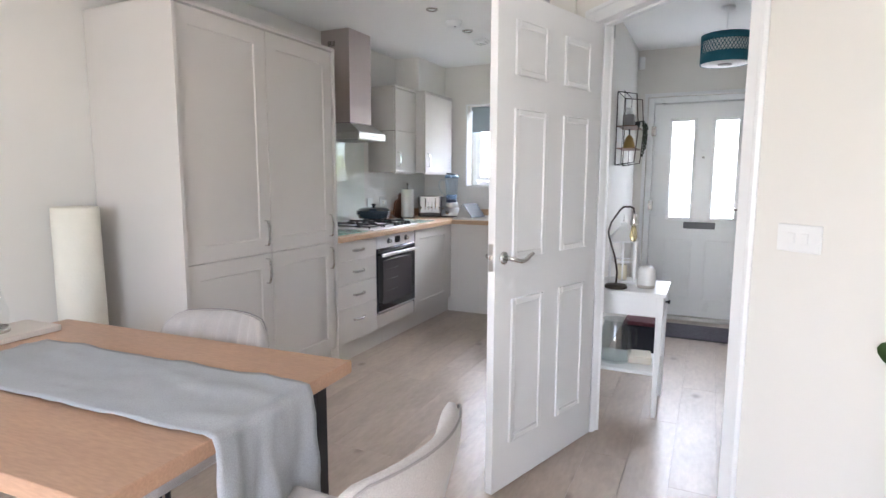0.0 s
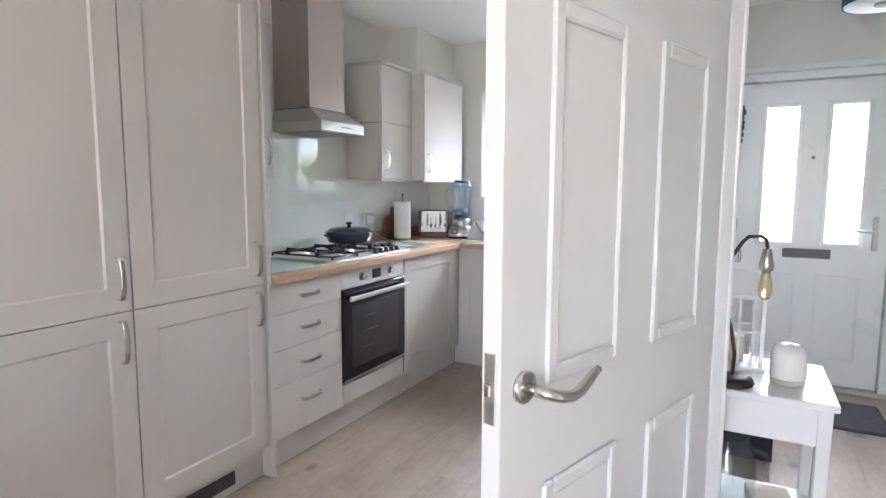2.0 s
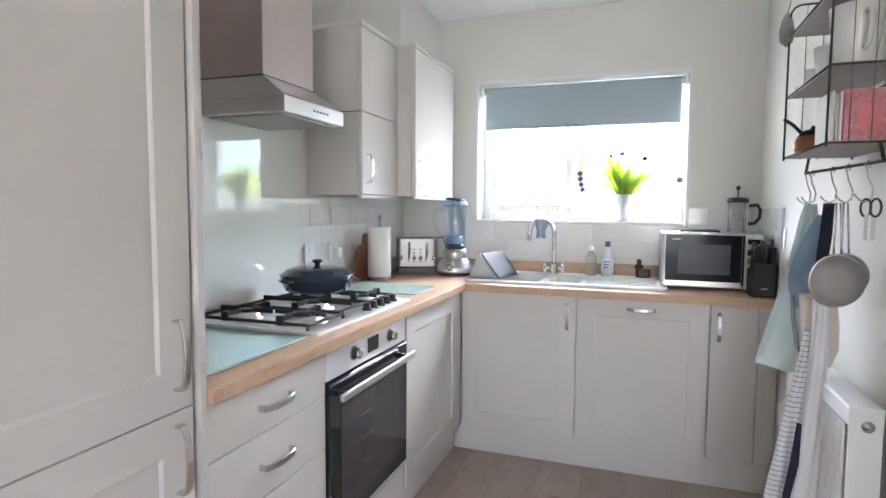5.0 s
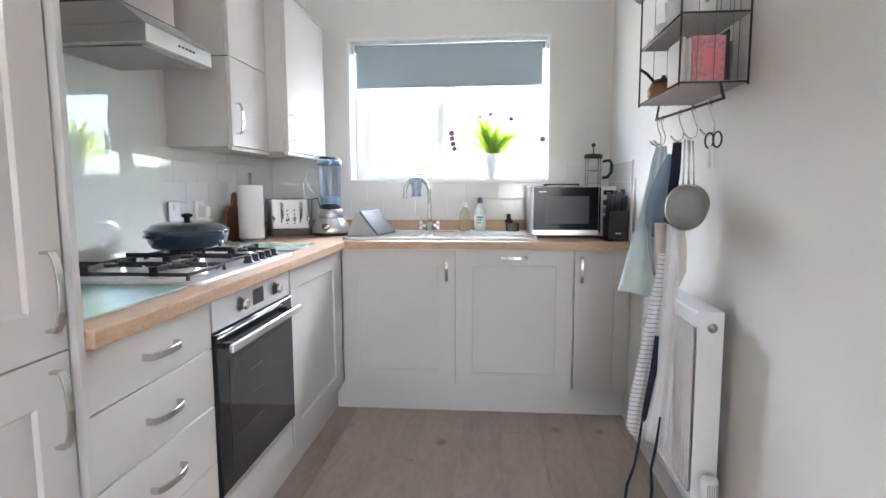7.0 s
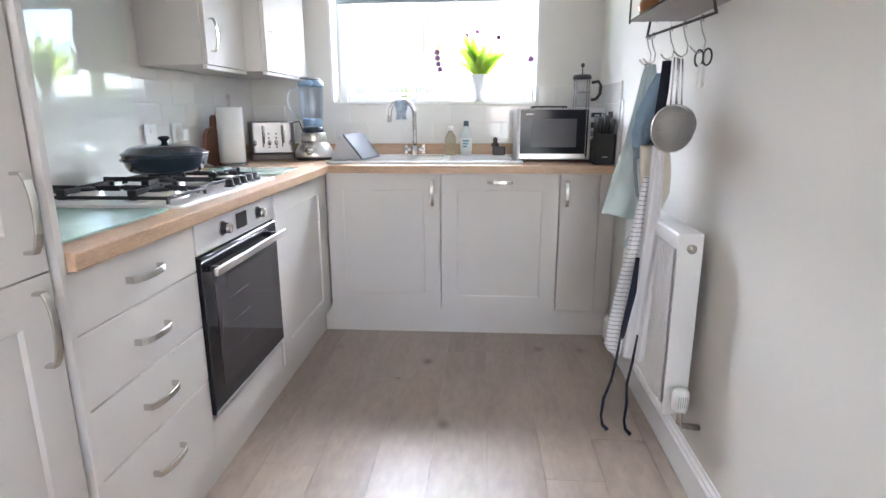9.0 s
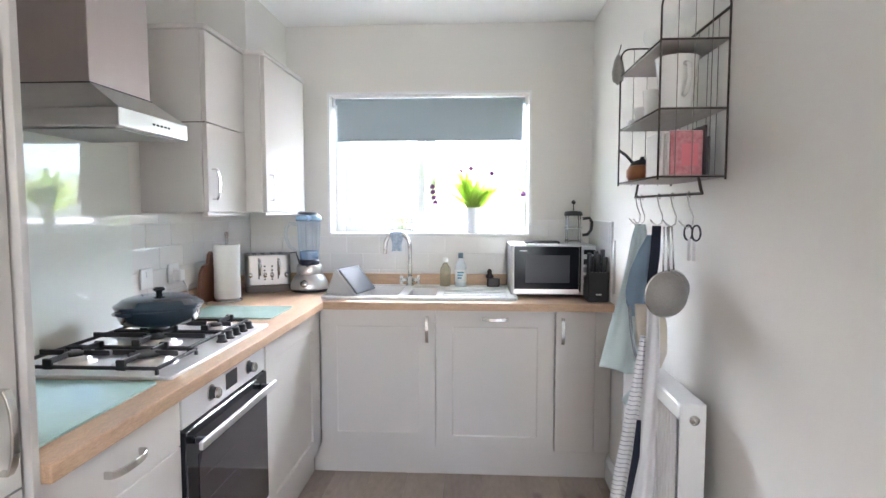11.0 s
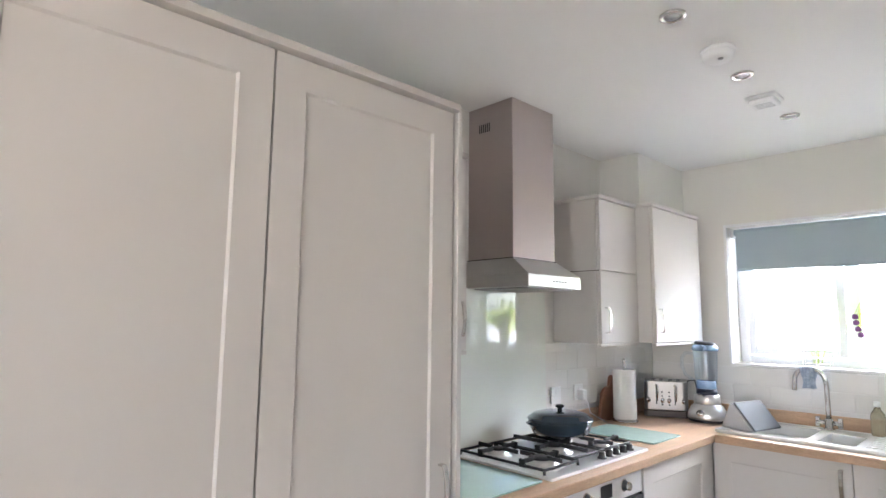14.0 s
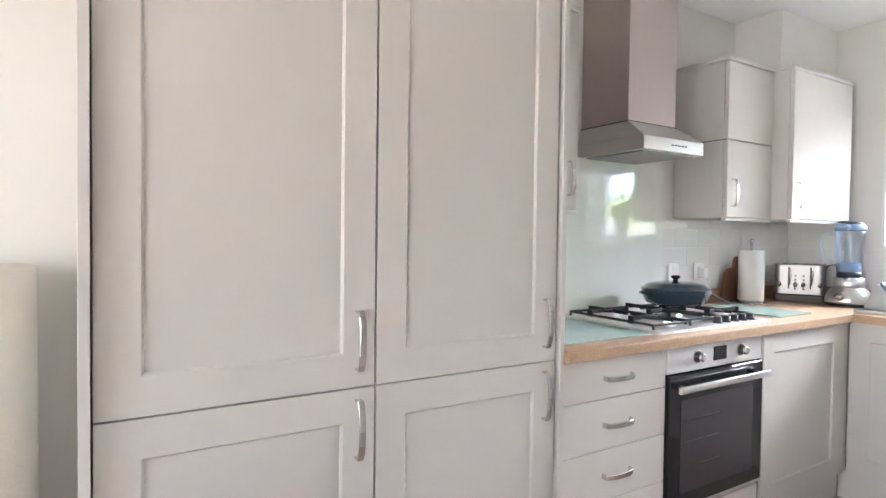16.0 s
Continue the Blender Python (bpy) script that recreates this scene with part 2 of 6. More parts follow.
# Unseen darker ground, added to cut sun bounced in at the garden window.
structure("lawn", boxbm(-40, 40, -40, REAR - 0.45, -0.124, -0.10), mat("mown_grass", (0.055, 0.085, 0.03), 0.9, vary=0.3, scale=3, bump=0.6, bump_scale=60), "unseen green lawn added to cut bounced sunlight", "lawn")

# skirting boards
def skirting(name, length, m):
    bm = bmesh.new()
    prof = [(0, 0), (0.018, 0), (0.018, 0.10), (0.013, 0.108), (0.013, 0.114), (0.006, 0.122), (0.004, 0.13), (0, 0.13)]
    ends = [[bm.verts.new((x, -d, z)) for d, z in prof] for x in (0, length)]
    for i in range(len(prof)):
        j = (i + 1) % len(prof)
        bm.faces.new((ends[0][i], ends[0][j], ends[1][j], ends[1][i]))
    bm.faces.new(ends[0][::-1]), bm.faces.new(ends[1])
    bmesh.ops.transform(bm, matrix=m, verts=bm.verts)
    return structure(name, bm, GLOSSWHITE, "white gloss painted skirting board", "skirting board")


skirting("baseboard_1", 2.62 - 0.56, pose(RIGHT, -0.56, 0, 0, 0, -90))
skirting("baseboard_2", 0.14, pose(DX1 + 0.09, 0, 0, 0, 0, 0))
skirting("baseboard_3", 0.72, pose(HALL_R, -0.018, 0, 0, 0, -90))
skirting("baseboard_4", DO0 - 0.17, DIAG_M @ pose(0.13, 0, 0))
skirting("baseboard_5", 0.70, DIAG_M @ pose(DO1 + 0.08, 0, 0))
skirting("baseboard_6", 3.0, pose(0, -6.7, 0, 0, 0, 90))

# the laminate floor: planks run from the front to the rear of the house
floor = structure("floor", boxbm(-0.14, 3.75, REAR - 0.2, 0.20, -0.12, -0.009), mat("floor_joint", (0.30, 0.25, 0.21), 0.7), "greige oak laminate plank floor", "floor")

# ---- window ----
window = tagged(new("window_1"), "white plastic double-glazed kitchen window over the sink", "window", kind="structure")
yf = 0.155
for nm, a in (("window_frame", [(WX0, WX0 + 0.055, WZ0, WZ1), (WX1 - 0.055, WX1, WZ0, WZ1), (WX0 + 0.055, WX1 - 0.055, WZ0, WZ0 + 0.055), (WX0 + 0.055, WX1 - 0.055, WZ1 - 0.055, WZ1), (1.075, 1.14, WZ0 + 0.055, WZ1 - 0.055)]),):
    bm = bmesh.new()
    for x0, x1, z0, z1 in a:
        box(bm, x0, x1, yf, yf + 0.07, z0, z1, 0.006)
    part(nm, bm, UPVC, window)
bm = bmesh.new()
for x0, x1 in ((WX0 + 0.057, 1.073), ):
    box(bm, x0, x0 + 0.045, yf - 0.018, yf - 0.002, WZ0 + 0.057, WZ1 - 0.057, 0.004), box(bm, x1 - 0.045, x1, yf - 0.018, yf - 0.002, WZ0 + 0.057, WZ1 - 0.057, 0.004)
    box(bm, x0 + 0.045, x1 - 0.045, yf - 0.018, yf - 0.002, WZ0 + 0.057, WZ0 + 0.10, 0.004), box(bm, x0 + 0.045, x1 - 0.045, yf - 0.018, yf - 0.002, WZ1 - 0.10, WZ1 - 0.057, 0.004)
part("sash", bm, UPVC, window)
for x0, x1 in ((WX0 + 0.05, 1.08), (1.135, WX1 - 0.05)):
    pane = part("pane", boxbm(x0, x1, yf + 0.03, yf + 0.036, WZ0 + 0.05, WZ1 - 0.05), PANE, window)
    pane.visible_shadow = False
part("window_sill", boxbm(WX0 + 0.001, WX1 - 0.001, -0.012, yf, WZ0 - 0.012, WZ0 + 0.006, 0.003), CERAMIC, window, "white tiled sill")
# white bead round the plaster reveal
bm = bmesh.new()
box(bm, WX0 - 0.012, WX0 + 0.002, -0.004, 0.02, WZ0 + 0.007, WZ1 + 0.012), box(bm, WX1 - 0.002, WX1 + 0.012, -0.004, 0.02, WZ0 + 0.007, WZ1 + 0.012)
box(bm, WX0 + 0.002, WX1 - 0.002, -0.004, 0.02, WZ1 - 0.002, WZ1 + 0.012)
part("reveal_bead", bm, GLOSSWHITE, window)

# ---- front door ----
fdoor = tagged(new("door_1"), "white panelled front door with two frosted glass lights", "door", kind="structure")
FY = 0.093
bm = bmesh.new()
box(bm, DX0 + 0.001, DX0 + 0.05, FY - 0.04, FY + 0.08, 0, DZ1, 0.004), box(bm, DX1 - 0.05, DX1 - 0.001, FY - 0.04, FY + 0.08, 0, DZ1, 0.004), box(bm, DX0 + 0.05, DX1 - 0.05, FY - 0.04, FY + 0.08, DZ1 - 0.05, DZ1, 0.004)
part("door_frame", bm, UPVC, fdoor)
FX0, FX1, FZ0, FZ1 = DX0 + 0.056, DX1 - 0.056, 0.035, DZ1 - 0.056
G = [(2.51, 2.692), (2.868, 3.05)]
GZ0, GZ1 = 0.955, 1.825
bm = holed(FX0, FX1, FZ0, FZ1, [(G[0][0], G[0][1], GZ0, GZ1), (G[1][0], G[1][1], GZ0, GZ1)], FY, FY + 0.05)
part("door_leaf", bm, UPVC, fdoor)
FROST = mat("frosted_glass", (0.95, 0.96, 0.96), 0.6, vary=0.01)
FROST.node_tree.nodes["Principled BSDF"].inputs["Transmission Weight"].default_value = 0.9
for a, b in G:
    bm = bmesh.new()
    for q in ((a - 0.025, a + 0.003, GZ0 - 0.025, GZ1 + 0.025), (b - 0.003, b + 0.025, GZ0 - 0.025, GZ1 + 0.025), (a + 0.003, b - 0.003, GZ0 - 0.025, GZ0 + 0.003), (a + 0.003, b - 0.003, GZ1 - 0.003, GZ1 + 0.025)):
        box(bm, q[0], q[1], FY - 0.010, FY - 0.001, q[2], q[3], 0.004)
    part("glazing_bead", bm, UPVC, fdoor)
    p = part("frosted_pane", boxbm(a - 0.003, b + 0.003, FY + 0.02, FY + 0.03, GZ0 - 0.003, GZ1 + 0.003), FROST, fdoor, "frosted glass pane")
    p.visible_shadow = False
for x0, x1 in ((2.485, 2.725), (2.835, 3.075)):
    bm = boxbm(x0, x1, FY - 0.006, FY - 0.001, 0.20, 0.75, 0.004)
    top = [f for f in bm.faces if f.normal.y < -0.9]
    r = bmesh.ops.inset_individual(bm, faces=top, thickness=0.022, depth=-0.004)
    part("lower_panel", bm, UPVC, fdoor)
LETTER = mat("dark_satin_metal", (0.16, 0.16, 0.17), 0.5, 0.3, vary=0.05, scale=20)
lb = part("letter_plate", boxbm(2.645, 2.91, FY - 0.014, FY - 0.001, 0.855, 0.915, 0.004), LETTER, fdoor, "dark satin letter plate")
part("letter_flap", boxbm(2.67, 2.885, FY - 0.018, FY - 0.0145, 0.868, 0.903, 0.002), LETTER, lb)
h = part("handle_plate", boxbm(3.115, 3.145, FY - 0.012, FY - 0.001, 0.92, 1.13, 0.004), CHROME, fdoor, "satin chrome lever handle")
part("lever", tubebm([(3.13, FY - 0.012, 1.04), (3.13, FY - 0.05, 1.04), (3.11, FY - 0.055, 1.04), (3.02, FY - 0.052, 1.04)], 0.009), CHROME, h)
part("spyhole", turned([(0, 0), (0.011, 0), (0.011, 0.006), (0, 0.008)], 14), CHROME, fdoor, m=pose(2.78, FY - 0.001, 1.50, 90))
for z in (1.74, 1.06, 0.22):
    part("hinge", boxbm(DX0 + 0.035, DX0 + 0.075, FY - 0.052, FY - 0.041, z - 0.045, z + 0.045, 0.006), CHROME, fdoor)
bm = bmesh.new()
box(bm, DX0, DX1, FY - 0.05, FY + 0.1, 0.0, 0.03, 0.006)
# Hidden bars behind the leaf, added to block light leaking through its gaps.
bm2 = bmesh.new()
box(bm2, DX0 + 0.03, DX0 + 0.09, FY + 0.052, FY + 0.07, 0.02, DZ1), box(bm2, DX1 - 0.09, DX1 - 0.03, FY + 0.052, FY + 0.07, 0.02, DZ1), box(bm2, DX0 + 0.09, DX1 - 0.09, FY + 0.052, FY + 0.07, DZ1 - 0.09, DZ1), box(bm2, DX0 + 0.09, DX1 - 0.09, FY + 0.052, FY + 0.07, 0.02, 0.06)
part("light_stop", bm2, UPVC, fdoor)
part("threshold", bm, mat("aluminium_sill", (0.6, 0.58, 0.55), 0.45, 0.8), fdoor)
bm = bmesh.new()
for q in ((DX0 - 0.03, DX0 + 0.0, 0, DZ1 + 0.03), (DX1, DX1 + 0.03, 0, DZ1 + 0.03), (DX0, DX1, DZ1, DZ1 + 0.03)):
    box(bm, q[0], q[1], -0.012, -0.001, q[2], q[3], 0.003)
structure("trim_1", bm, GLOSSWHITE, "white painted trim round the front door opening", "trim")

# ---- hall doorway in the diagonal wall, with its open six-panel door ----
def architrave(bm, x0, x1, top, y, out=-1):
    w = 0.07
    for q in ((x0 - w, x0, 0, top + w), (x1, x1 + w, 0, top + w), (x0, x1, top, top + w)):
        box(bm, q[0], q[1], y, y + out * 0.012, q[2], q[3], 0.003)
    for q in ((x0 - w, x0 - w + 0.022, 0, top + w), (x1 + w - 0.022, x1 + w, 0, top + w), (x0 - w + 0.022, x1 + w - 0.022, top + w - 0.022, top + w)):
        box(bm, q[0], q[1], y + out * 0.0121, y + out * 0.021, q[2], q[3], 0.005)


bm = bmesh.new()
architrave(bm, DO0 + 0.032, DO1 - 0.032, DOZ - 0.032, -0.001)
architrave(bm, DO0 + 0.032, DO1 - 0.032, DOZ - 0.032, 0.091, 1)
for q in ((DO0 + 0.001, DO0 + 0.03, 0, DOZ - 0.001), (DO1 - 0.03, DO1 - 0.001, 0, DOZ - 0.001), (DO0 + 0.03, DO1 - 0.03, DOZ - 0.03, DOZ - 0.001)):
    box(bm, q[0], q[1], 0.0, 0.09, q[2], q[3])
for q in ((DO0 + 0.03, DO0 + 0.042, 0, DOZ - 0.03), (DO1 - 0.042, DO1 - 0.03, 0, DOZ - 0.03), (DO0 + 0.042, DO1 - 0.042, DOZ - 0.042, DOZ - 0.03)):
    box(bm, q[0], q[1], 0.042, 0.07, q[2], q[3], 0.002)
bmesh.ops.transform(bm, matrix=DIAG_M, verts=bm.verts)
structure("trim_2", bm, GLOSSWHITE, "white gloss painted door lining and architrave", "door frame")


def panel_door(name, w, h, label):
    """A moulded six-panel door, hinged at x = 0, its front towards -y."""
    d = tagged(new(name), label, "door", kind="structure")
    T = 0.036
    part("door_leaf", boxbm(0, w, 0, T, 0.006, h, 0.002), GLOSSWHITE, d)
    st, mid = 0.131 * w, 0.148 * w
    pw = (w - 2 * st - mid) / 2
    rows = ((0.20, 0.82), (0.985, 1.585), (1.71, h - 0.105))
    bm = bmesh.new()
    for side, y in ((-1, 0.0), (1, T)):
        for x0 in (st, st + pw + mid):
            for z0, z1 in rows:
                # raised moulding round a fielded panel
                for q in ((x0, x0 + 0.030, z0, z1), (x0 + pw - 0.030, x0 + pw, z0, z1), (x0 + 0.028, x0 + pw - 0.028, z0, z0 + 0.030), (x0 + 0.028, x0 + pw - 0.028, z1 - 0.030, z1)):
                    v = box(bm, q[0], q[1], y + side * 0.0005, y + side * 0.009, q[2], q[3], 0.0055)
    part("panel_moulding", bm, GLOSSWHITE, d)
    for side, y in ((-1, 0.0), (1, T)):
        rose = part("handle_rose", turned([(0, 0), (0.026, 0), (0.026, 0.006), (0.022, 0.009), (0, 0.009)], 24), CHROME, d, "polished chrome lever handle", pose(w - 0.056, y, 0.995, 90 if side < 0 else -90))
        s = -1 if side < 0 else 1
        bm = tubebm([(0, 0, 0.009), (0, 0, 0.042), (-0.006, 0.001 * s, 0.050), (-0.026, 0.008 * s, 0.054), (-0.050, 0.013 * s, 0.055), (-0.075, 0.011 * s, 0.054), (-0.100, 0.002 * s, 0.052), (-0.122, -0.007 * s, 0.050), (-0.136, -0.010 * s, 0.049)], [0.0095, 0.0095, 0.0098, 0.0098, 0.0095, 0.009, 0.0085, 0.0075, 0.006], 12)
        part("lever", bm, CHROME, rose)
    part("latch_plate", boxbm(w, w + 0.0025, 0.007, T - 0.007, 0.945, 1.055, 0.001), STEEL, d)
    part("latch_bolt", boxbm(w + 0.0025, w + 0.010, 0.012, T - 0.012, 0.99, 1.01, 0.002), CHROME, d)
    for z in (0.25, 1.75):
        part("hinge", tubebm([(-0.004, -0.004, z - 0.05), (-0.004, -0.004, z + 0.05)], 0.006), CHROME, d)
    return d


LATCH = Vector((2.108, -3.475, 0))
leaf_dir = (LATCH - HINGE).normalized()
hall_door = panel_door("door_2", 0.808, 2.028, "white six-panel internal door standing open into the kitchen")
hall_door.matrix_basis = Matrix.Translation(HINGE) @ Matrix.Rotation(math.atan2(leaf_dir.y, leaf_dir.x), 4, "Z") @ pose(0, -0.036, 0)

# closed cupboard door on the hall's far wall
cup = panel_door("door_3", 0.70, 1.985, "white panelled door in the hall, closed")
cup.matrix_basis = pose(HALL_R - 0.04, -0.86, 0, 0, 0, -90)
bm = bmesh.new()
architrave(bm, 0, 0.712, 1.995, -0.001)
bmesh.ops.transform(bm, matrix=pose(HALL_R, -0.855, 0, 0, 0, -90), verts=bm.verts)
structure("trim_3", bm, GLOSSWHITE, "white gloss painted architrave in the hall", "door frame")
# garden window behind the camera
bm = bmesh.new()
for x0, x1 in ((1.50, 1.56), (2.445, 2.505), (3.39, 3.45)):
    box(bm, x0, x1, REAR - 0.12, REAR - 0.06, 0.2, 2.3)
for z0, z1 in ((0.2, 0.26), (2.24, 2.3)):
    for x0, x1 in ((1.56, 2.445), (2.505, 3.39)):
        box(bm, x0, x1, REAR - 0.12, REAR - 0.06, z0, z1)
structure("window_2", bm, UPVC, "white plastic garden window frame", "window")
# boxed-in duct above the wall units
structure("boxing", boxbm(0.001, 0.255, -0.60, -0.001, 2.125, TOP - 0.001), WALL, "cream painted boxed-in duct over the wall units", "boxing")

# ---- fitted kitchen ----
def strap(pts, w, t):
    """A flat bar, w wide along y, t thick, bent along points in the xz plane."""
    bm = bmesh.new()
    rows = []
    for i, (x, z) in enumerate(pts):
        a, b = pts[max(0, i - 1)], pts[min(len(pts) - 1, i + 1)]
        d = Vector((b[0] - a[0], b[1] - a[1])).normalized()
        n = Vector((-d.y, d.x)) * t / 2
        rows.append([bm.verts.new((x + s * n.x, y, z + s * n.y)) for s, y in ((-1, -w / 2), (1, -w / 2), (1, w / 2), (-1, w / 2))])
    for a, b in zip(rows, rows[1:]):
        for k in range(4):
            bm.faces.new((a[k], a[(k + 1) % 4], b[(k + 1) % 4], b[k]))
    bm.faces.new(rows[0]), bm.faces.new(rows[-1][::-1])
    bmesh.ops.bevel(bm, geom=[e for e in bm.edges if abs((e.verts[0].co - e.verts[1].co).y) < 1e-6 and e.calc_length() > 0.004], offset=0.0012, segments=1, affect="EDGES")
    return bm


def handle(length, upright, parent, x, z, y=0.0):
    """A bowed satin nickel strap handle standing off a front that faces -y."""
    L = length / 2
    pts = [(-L, 0.0), (-L, 0.018), (-L + 0.012, 0.024), (-L * 0.5, 0.029), (0, 0.031), (L * 0.5, 0.029), (L - 0.012, 0.024), (L, 0.018), (L, 0.0)]
    bm = strap(pts, 0.017, 0.006)
    m = pose(x, y, z, 90, 0, 0) @ (pose(0, 0, 0, 0, 0, 90) if upright else pose(0, 0, 0))
    bmesh.ops.transform(bm, matrix=m, verts=bm.verts)
    return part("handle", bm, CHROME, parent, "satin nickel bow handle")


def shaker(parent, x0, x1, z0, z1, y=0.0, stile=0.081, name="door", plain=False, T=0.02, sunk=0.007):
    """A framed front facing -y; its back lies on y."""
    bm = bmesh.new()
    if plain:
        box(bm, x0, x1, y - T, y, z0, z1, 0.0018)
    else:
        s = stile
        for q in ((x0, x0 + s, z0, z1), (x1 - s, x1, z0, z1), (x0 + s, x1 - s, z0, z0 + s), (x0 + s, x1 - s, z1 - s, z1)):
            box(bm, q[0], q[1], y - T, y, q[2], q[3])
        bmesh.ops.remove_doubles(bm, verts=bm.verts, dist=0.0002)
        # sloped edge into the sunk panel
        a = [(x0 + s, z0 + s), (x1 - s, z0 + s), (x1 - s, z1 - s), (x0 + s, z1 - s)]
        b = [(x0 + s + 0.006, z0 + s + 0.006), (x1 - s - 0.006, z0 + s + 0.006), (x1 - s - 0.006, z1 - s - 0.006), (x0 + s + 0.006, z1 - s - 0.006)]
        va, vb = [bm.verts.new((p[0], y - T, p[1])) for p in a], [bm.verts.new((p[0], y - T + sunk, p[1])) for p in b]
        for i in range(4):
            bm.faces.new((va[i], va[(i + 1) % 4], vb[(i + 1) % 4], vb[i]))
        bm.faces.new(vb)
    return part(name, bm, UNIT, parent)


def unit(name, m, w, d, z0, z1, label, group="fitted kitchen units", category="cabinet"):
    """A cabinet body w wide and d deep behind its fronts, its front plane on y = 0."""
    u = thing(name, m, label, category, group)
    bm = bmesh.new()
    t = 0.018
    box(bm, 0, t, 0.0005, d, z0, z1), box(bm, w - t, w, 0.0005, d, z0, z1), box(bm, t, w - t, 0.0005, d, z0, z0 + t), box(bm, t, w - t, 0.0005, d, z1 - t, z1), box(bm, t, w - t, d - 0.01, d, z0 + t, z1 - t)
    part("body", bm, UNITSIDE, u)
    return u


def left(y, x=0.58):
    return pose(x, y, 0, 0, 0, 90)


def back(x, y=-0.58):
    return pose(x, y, 0)


PL, SEAM, TALL = 0.152, 0.882, 2.105
# two tall integrated units
for i, y0 in enumerate((-3.655, -3.06)):
    u = unit("tall_unit", left(y0), 0.593, 0.575, PL, TALL, "tall stone-grey shaker cabinet with bow handles, doors closed")
    a = shaker(u, 0.002, 0.591, SEAM + 0.002, TALL)
    b = shaker(u, 0.002, 0.591, PL, SEAM - 0.002)
    handle(0.14, True, a, 0.548, 0.998, -0.02)
    handle(0.14, True, b, 0.548, 0.782, -0.02)
bm = bmesh.new()
box(bm, 0.004, 0.625, -3.677, -3.657, 0, 2.128, 0.001)
tagged(part("end_panel", bm, UNITSIDE), "stone-grey end panel of the tall cabinets", "end panel", "fitted kitchen units")
tagged(part("end_panel", boxbm(0.004, 0.612, -2.4585, -2.4405, 0, 2.128, 0.001), UNITSIDE), "stone-grey end panel beside the worktop", "end panel", "fitted kitchen units")
tagged(part("top_panel", boxbm(0.004, 0.625, -3.656, -2.459, 2.108, 2.128, 0.001), UNIT), "stone-grey top panel over the tall cabinets", "top panel", "fitted kitchen units")
pl = thing("plinth", pose(0, 0, 0), "stone-grey plinth under the tall cabinets with a vent grille", "plinth", "kitchen plinths")
part("board", boxbm(0.53, 0.548, -3.656, -2.459, 0.001, 0.150, 0.001), UNIT, pl)
grille = part("vent_grille", boxbm(0.548, 0.552, -2.93, -2.62, 0.035, 0.095, 0.001), mat("dark_vent", (0.05, 0.042, 0.038), 0.6), pl, "dark slotted vent")
for i in range(5):
    part("slat", boxbm(0.552, 0.556, -2.925, -2.625, 0.040 + i * 0.011, 0.044 + i * 0.011, 0.0005), mat("vent_slat", (0.11, 0.095, 0.085), 0.5), grille)

# left base run: drawers, oven housing, corner cupboard
u = unit("drawer_unit", left(-2.436), 0.492, 0.56, PL, 0.868, "stone-grey four-drawer base unit with bow handles")
for z0, z1 in ((0.733, 0.866), (0.567, 0.730), (0.400, 0.564), (PL, 0.397)):
    d = shaker(u, 0.002, 0.490, z0, z1, plain=True, name="drawer")
    handle(0.125, False, d, 0.244, (z0 + z1) / 2 if z0 > 0.2 else 0.30, -0.02)
ov = thing("oven", left(-1.941), "stainless steel built-in oven with black glass door", "oven")
part("housing", boxbm(0.004, 0.59, 0.001, 0.55, 0.262, 0.866), BLACKPLASTIC, ov)
fas = part("control_panel", boxbm(0.002, 0.593, -0.022, 0.0, 0.772, 0.866, 0.002), mat("pale_brushed_steel", (0.78, 0.765, 0.77), 0.42, 0.55, vary=0.02, scale=5), ov, "brushed steel control panel")
for x in (0.17, 0.445):
    k = part("knob", turned([(0, 0), (0.021, 0), (0.021, 0.004), (0.017, 0.006), (0.0165, 0.018), (0.0155, 0.0185)], 24), BLACKPLASTIC, fas, m=pose(x, -0.022, 0.822, 90))
    part("knob_cap", turned([(0.0155, 0.0186), (0.0165, 0.020), (0.0165, 0.026), (0.014, 0.029), (0, 0.029)], 24), CHROME, k, "chrome knob cap")
    part("knob_ring", turned([(0.022, 0), (0.025, 0.0), (0.024, 0.003), (0.022, 0.003)], 24), CHROME, fas, m=pose(x, -0.022, 0.822, 90))
part("display", boxbm(0.268, 0.352, -0.024, -0.0222, 0.796, 0.848, 0.001), BLACKGLASS, fas)
dr = part("oven_door", boxbm(0.002, 0.593, -0.030, 0.0, 0.275, 0.766, 0.003), BLACKGLASS, ov, "black glass oven door")
OVWIN = mat("oven_window_glass", (0.050, 0.042, 0.046), 0.05, vary=0.0, rough_vary=0.02)
part("door_window", boxbm(0.07, 0.525, -0.0318, -0.0302, 0.335, 0.675, 0.0005), OVWIN, dr)
for z in (0.43, 0.52, 0.60):
    part("oven_shelf", tubebm([(0.10, -0.0325, z), (0.30, -0.0325, z + 0.001)], 0.0009, 6), mat("dim_wire", (0.06, 0.055, 0.055), 0.5, 0.5), dr)
hb = part("door_bar", boxbm(0.012, 0.583, -0.074, -0.060, 0.712, 0.736, 0.004, 2), STEEL, dr, "flat steel door bar")
for x in (0.05, 0.53):
    part("bar_bracket", boxbm(x, x + 0.018, -0.0605, -0.0302, 0.714, 0.732, 0.003), BLACKPLASTIC, hb)
part("trim_strip", boxbm(0.002, 0.593, -0.0318, -0.0302, 0.275, 0.286), STEEL, dr)
u = thing("oven_filler", left(-1.941), "stone-grey filler panel below the oven", "cabinet front", "fitted kitchen units")
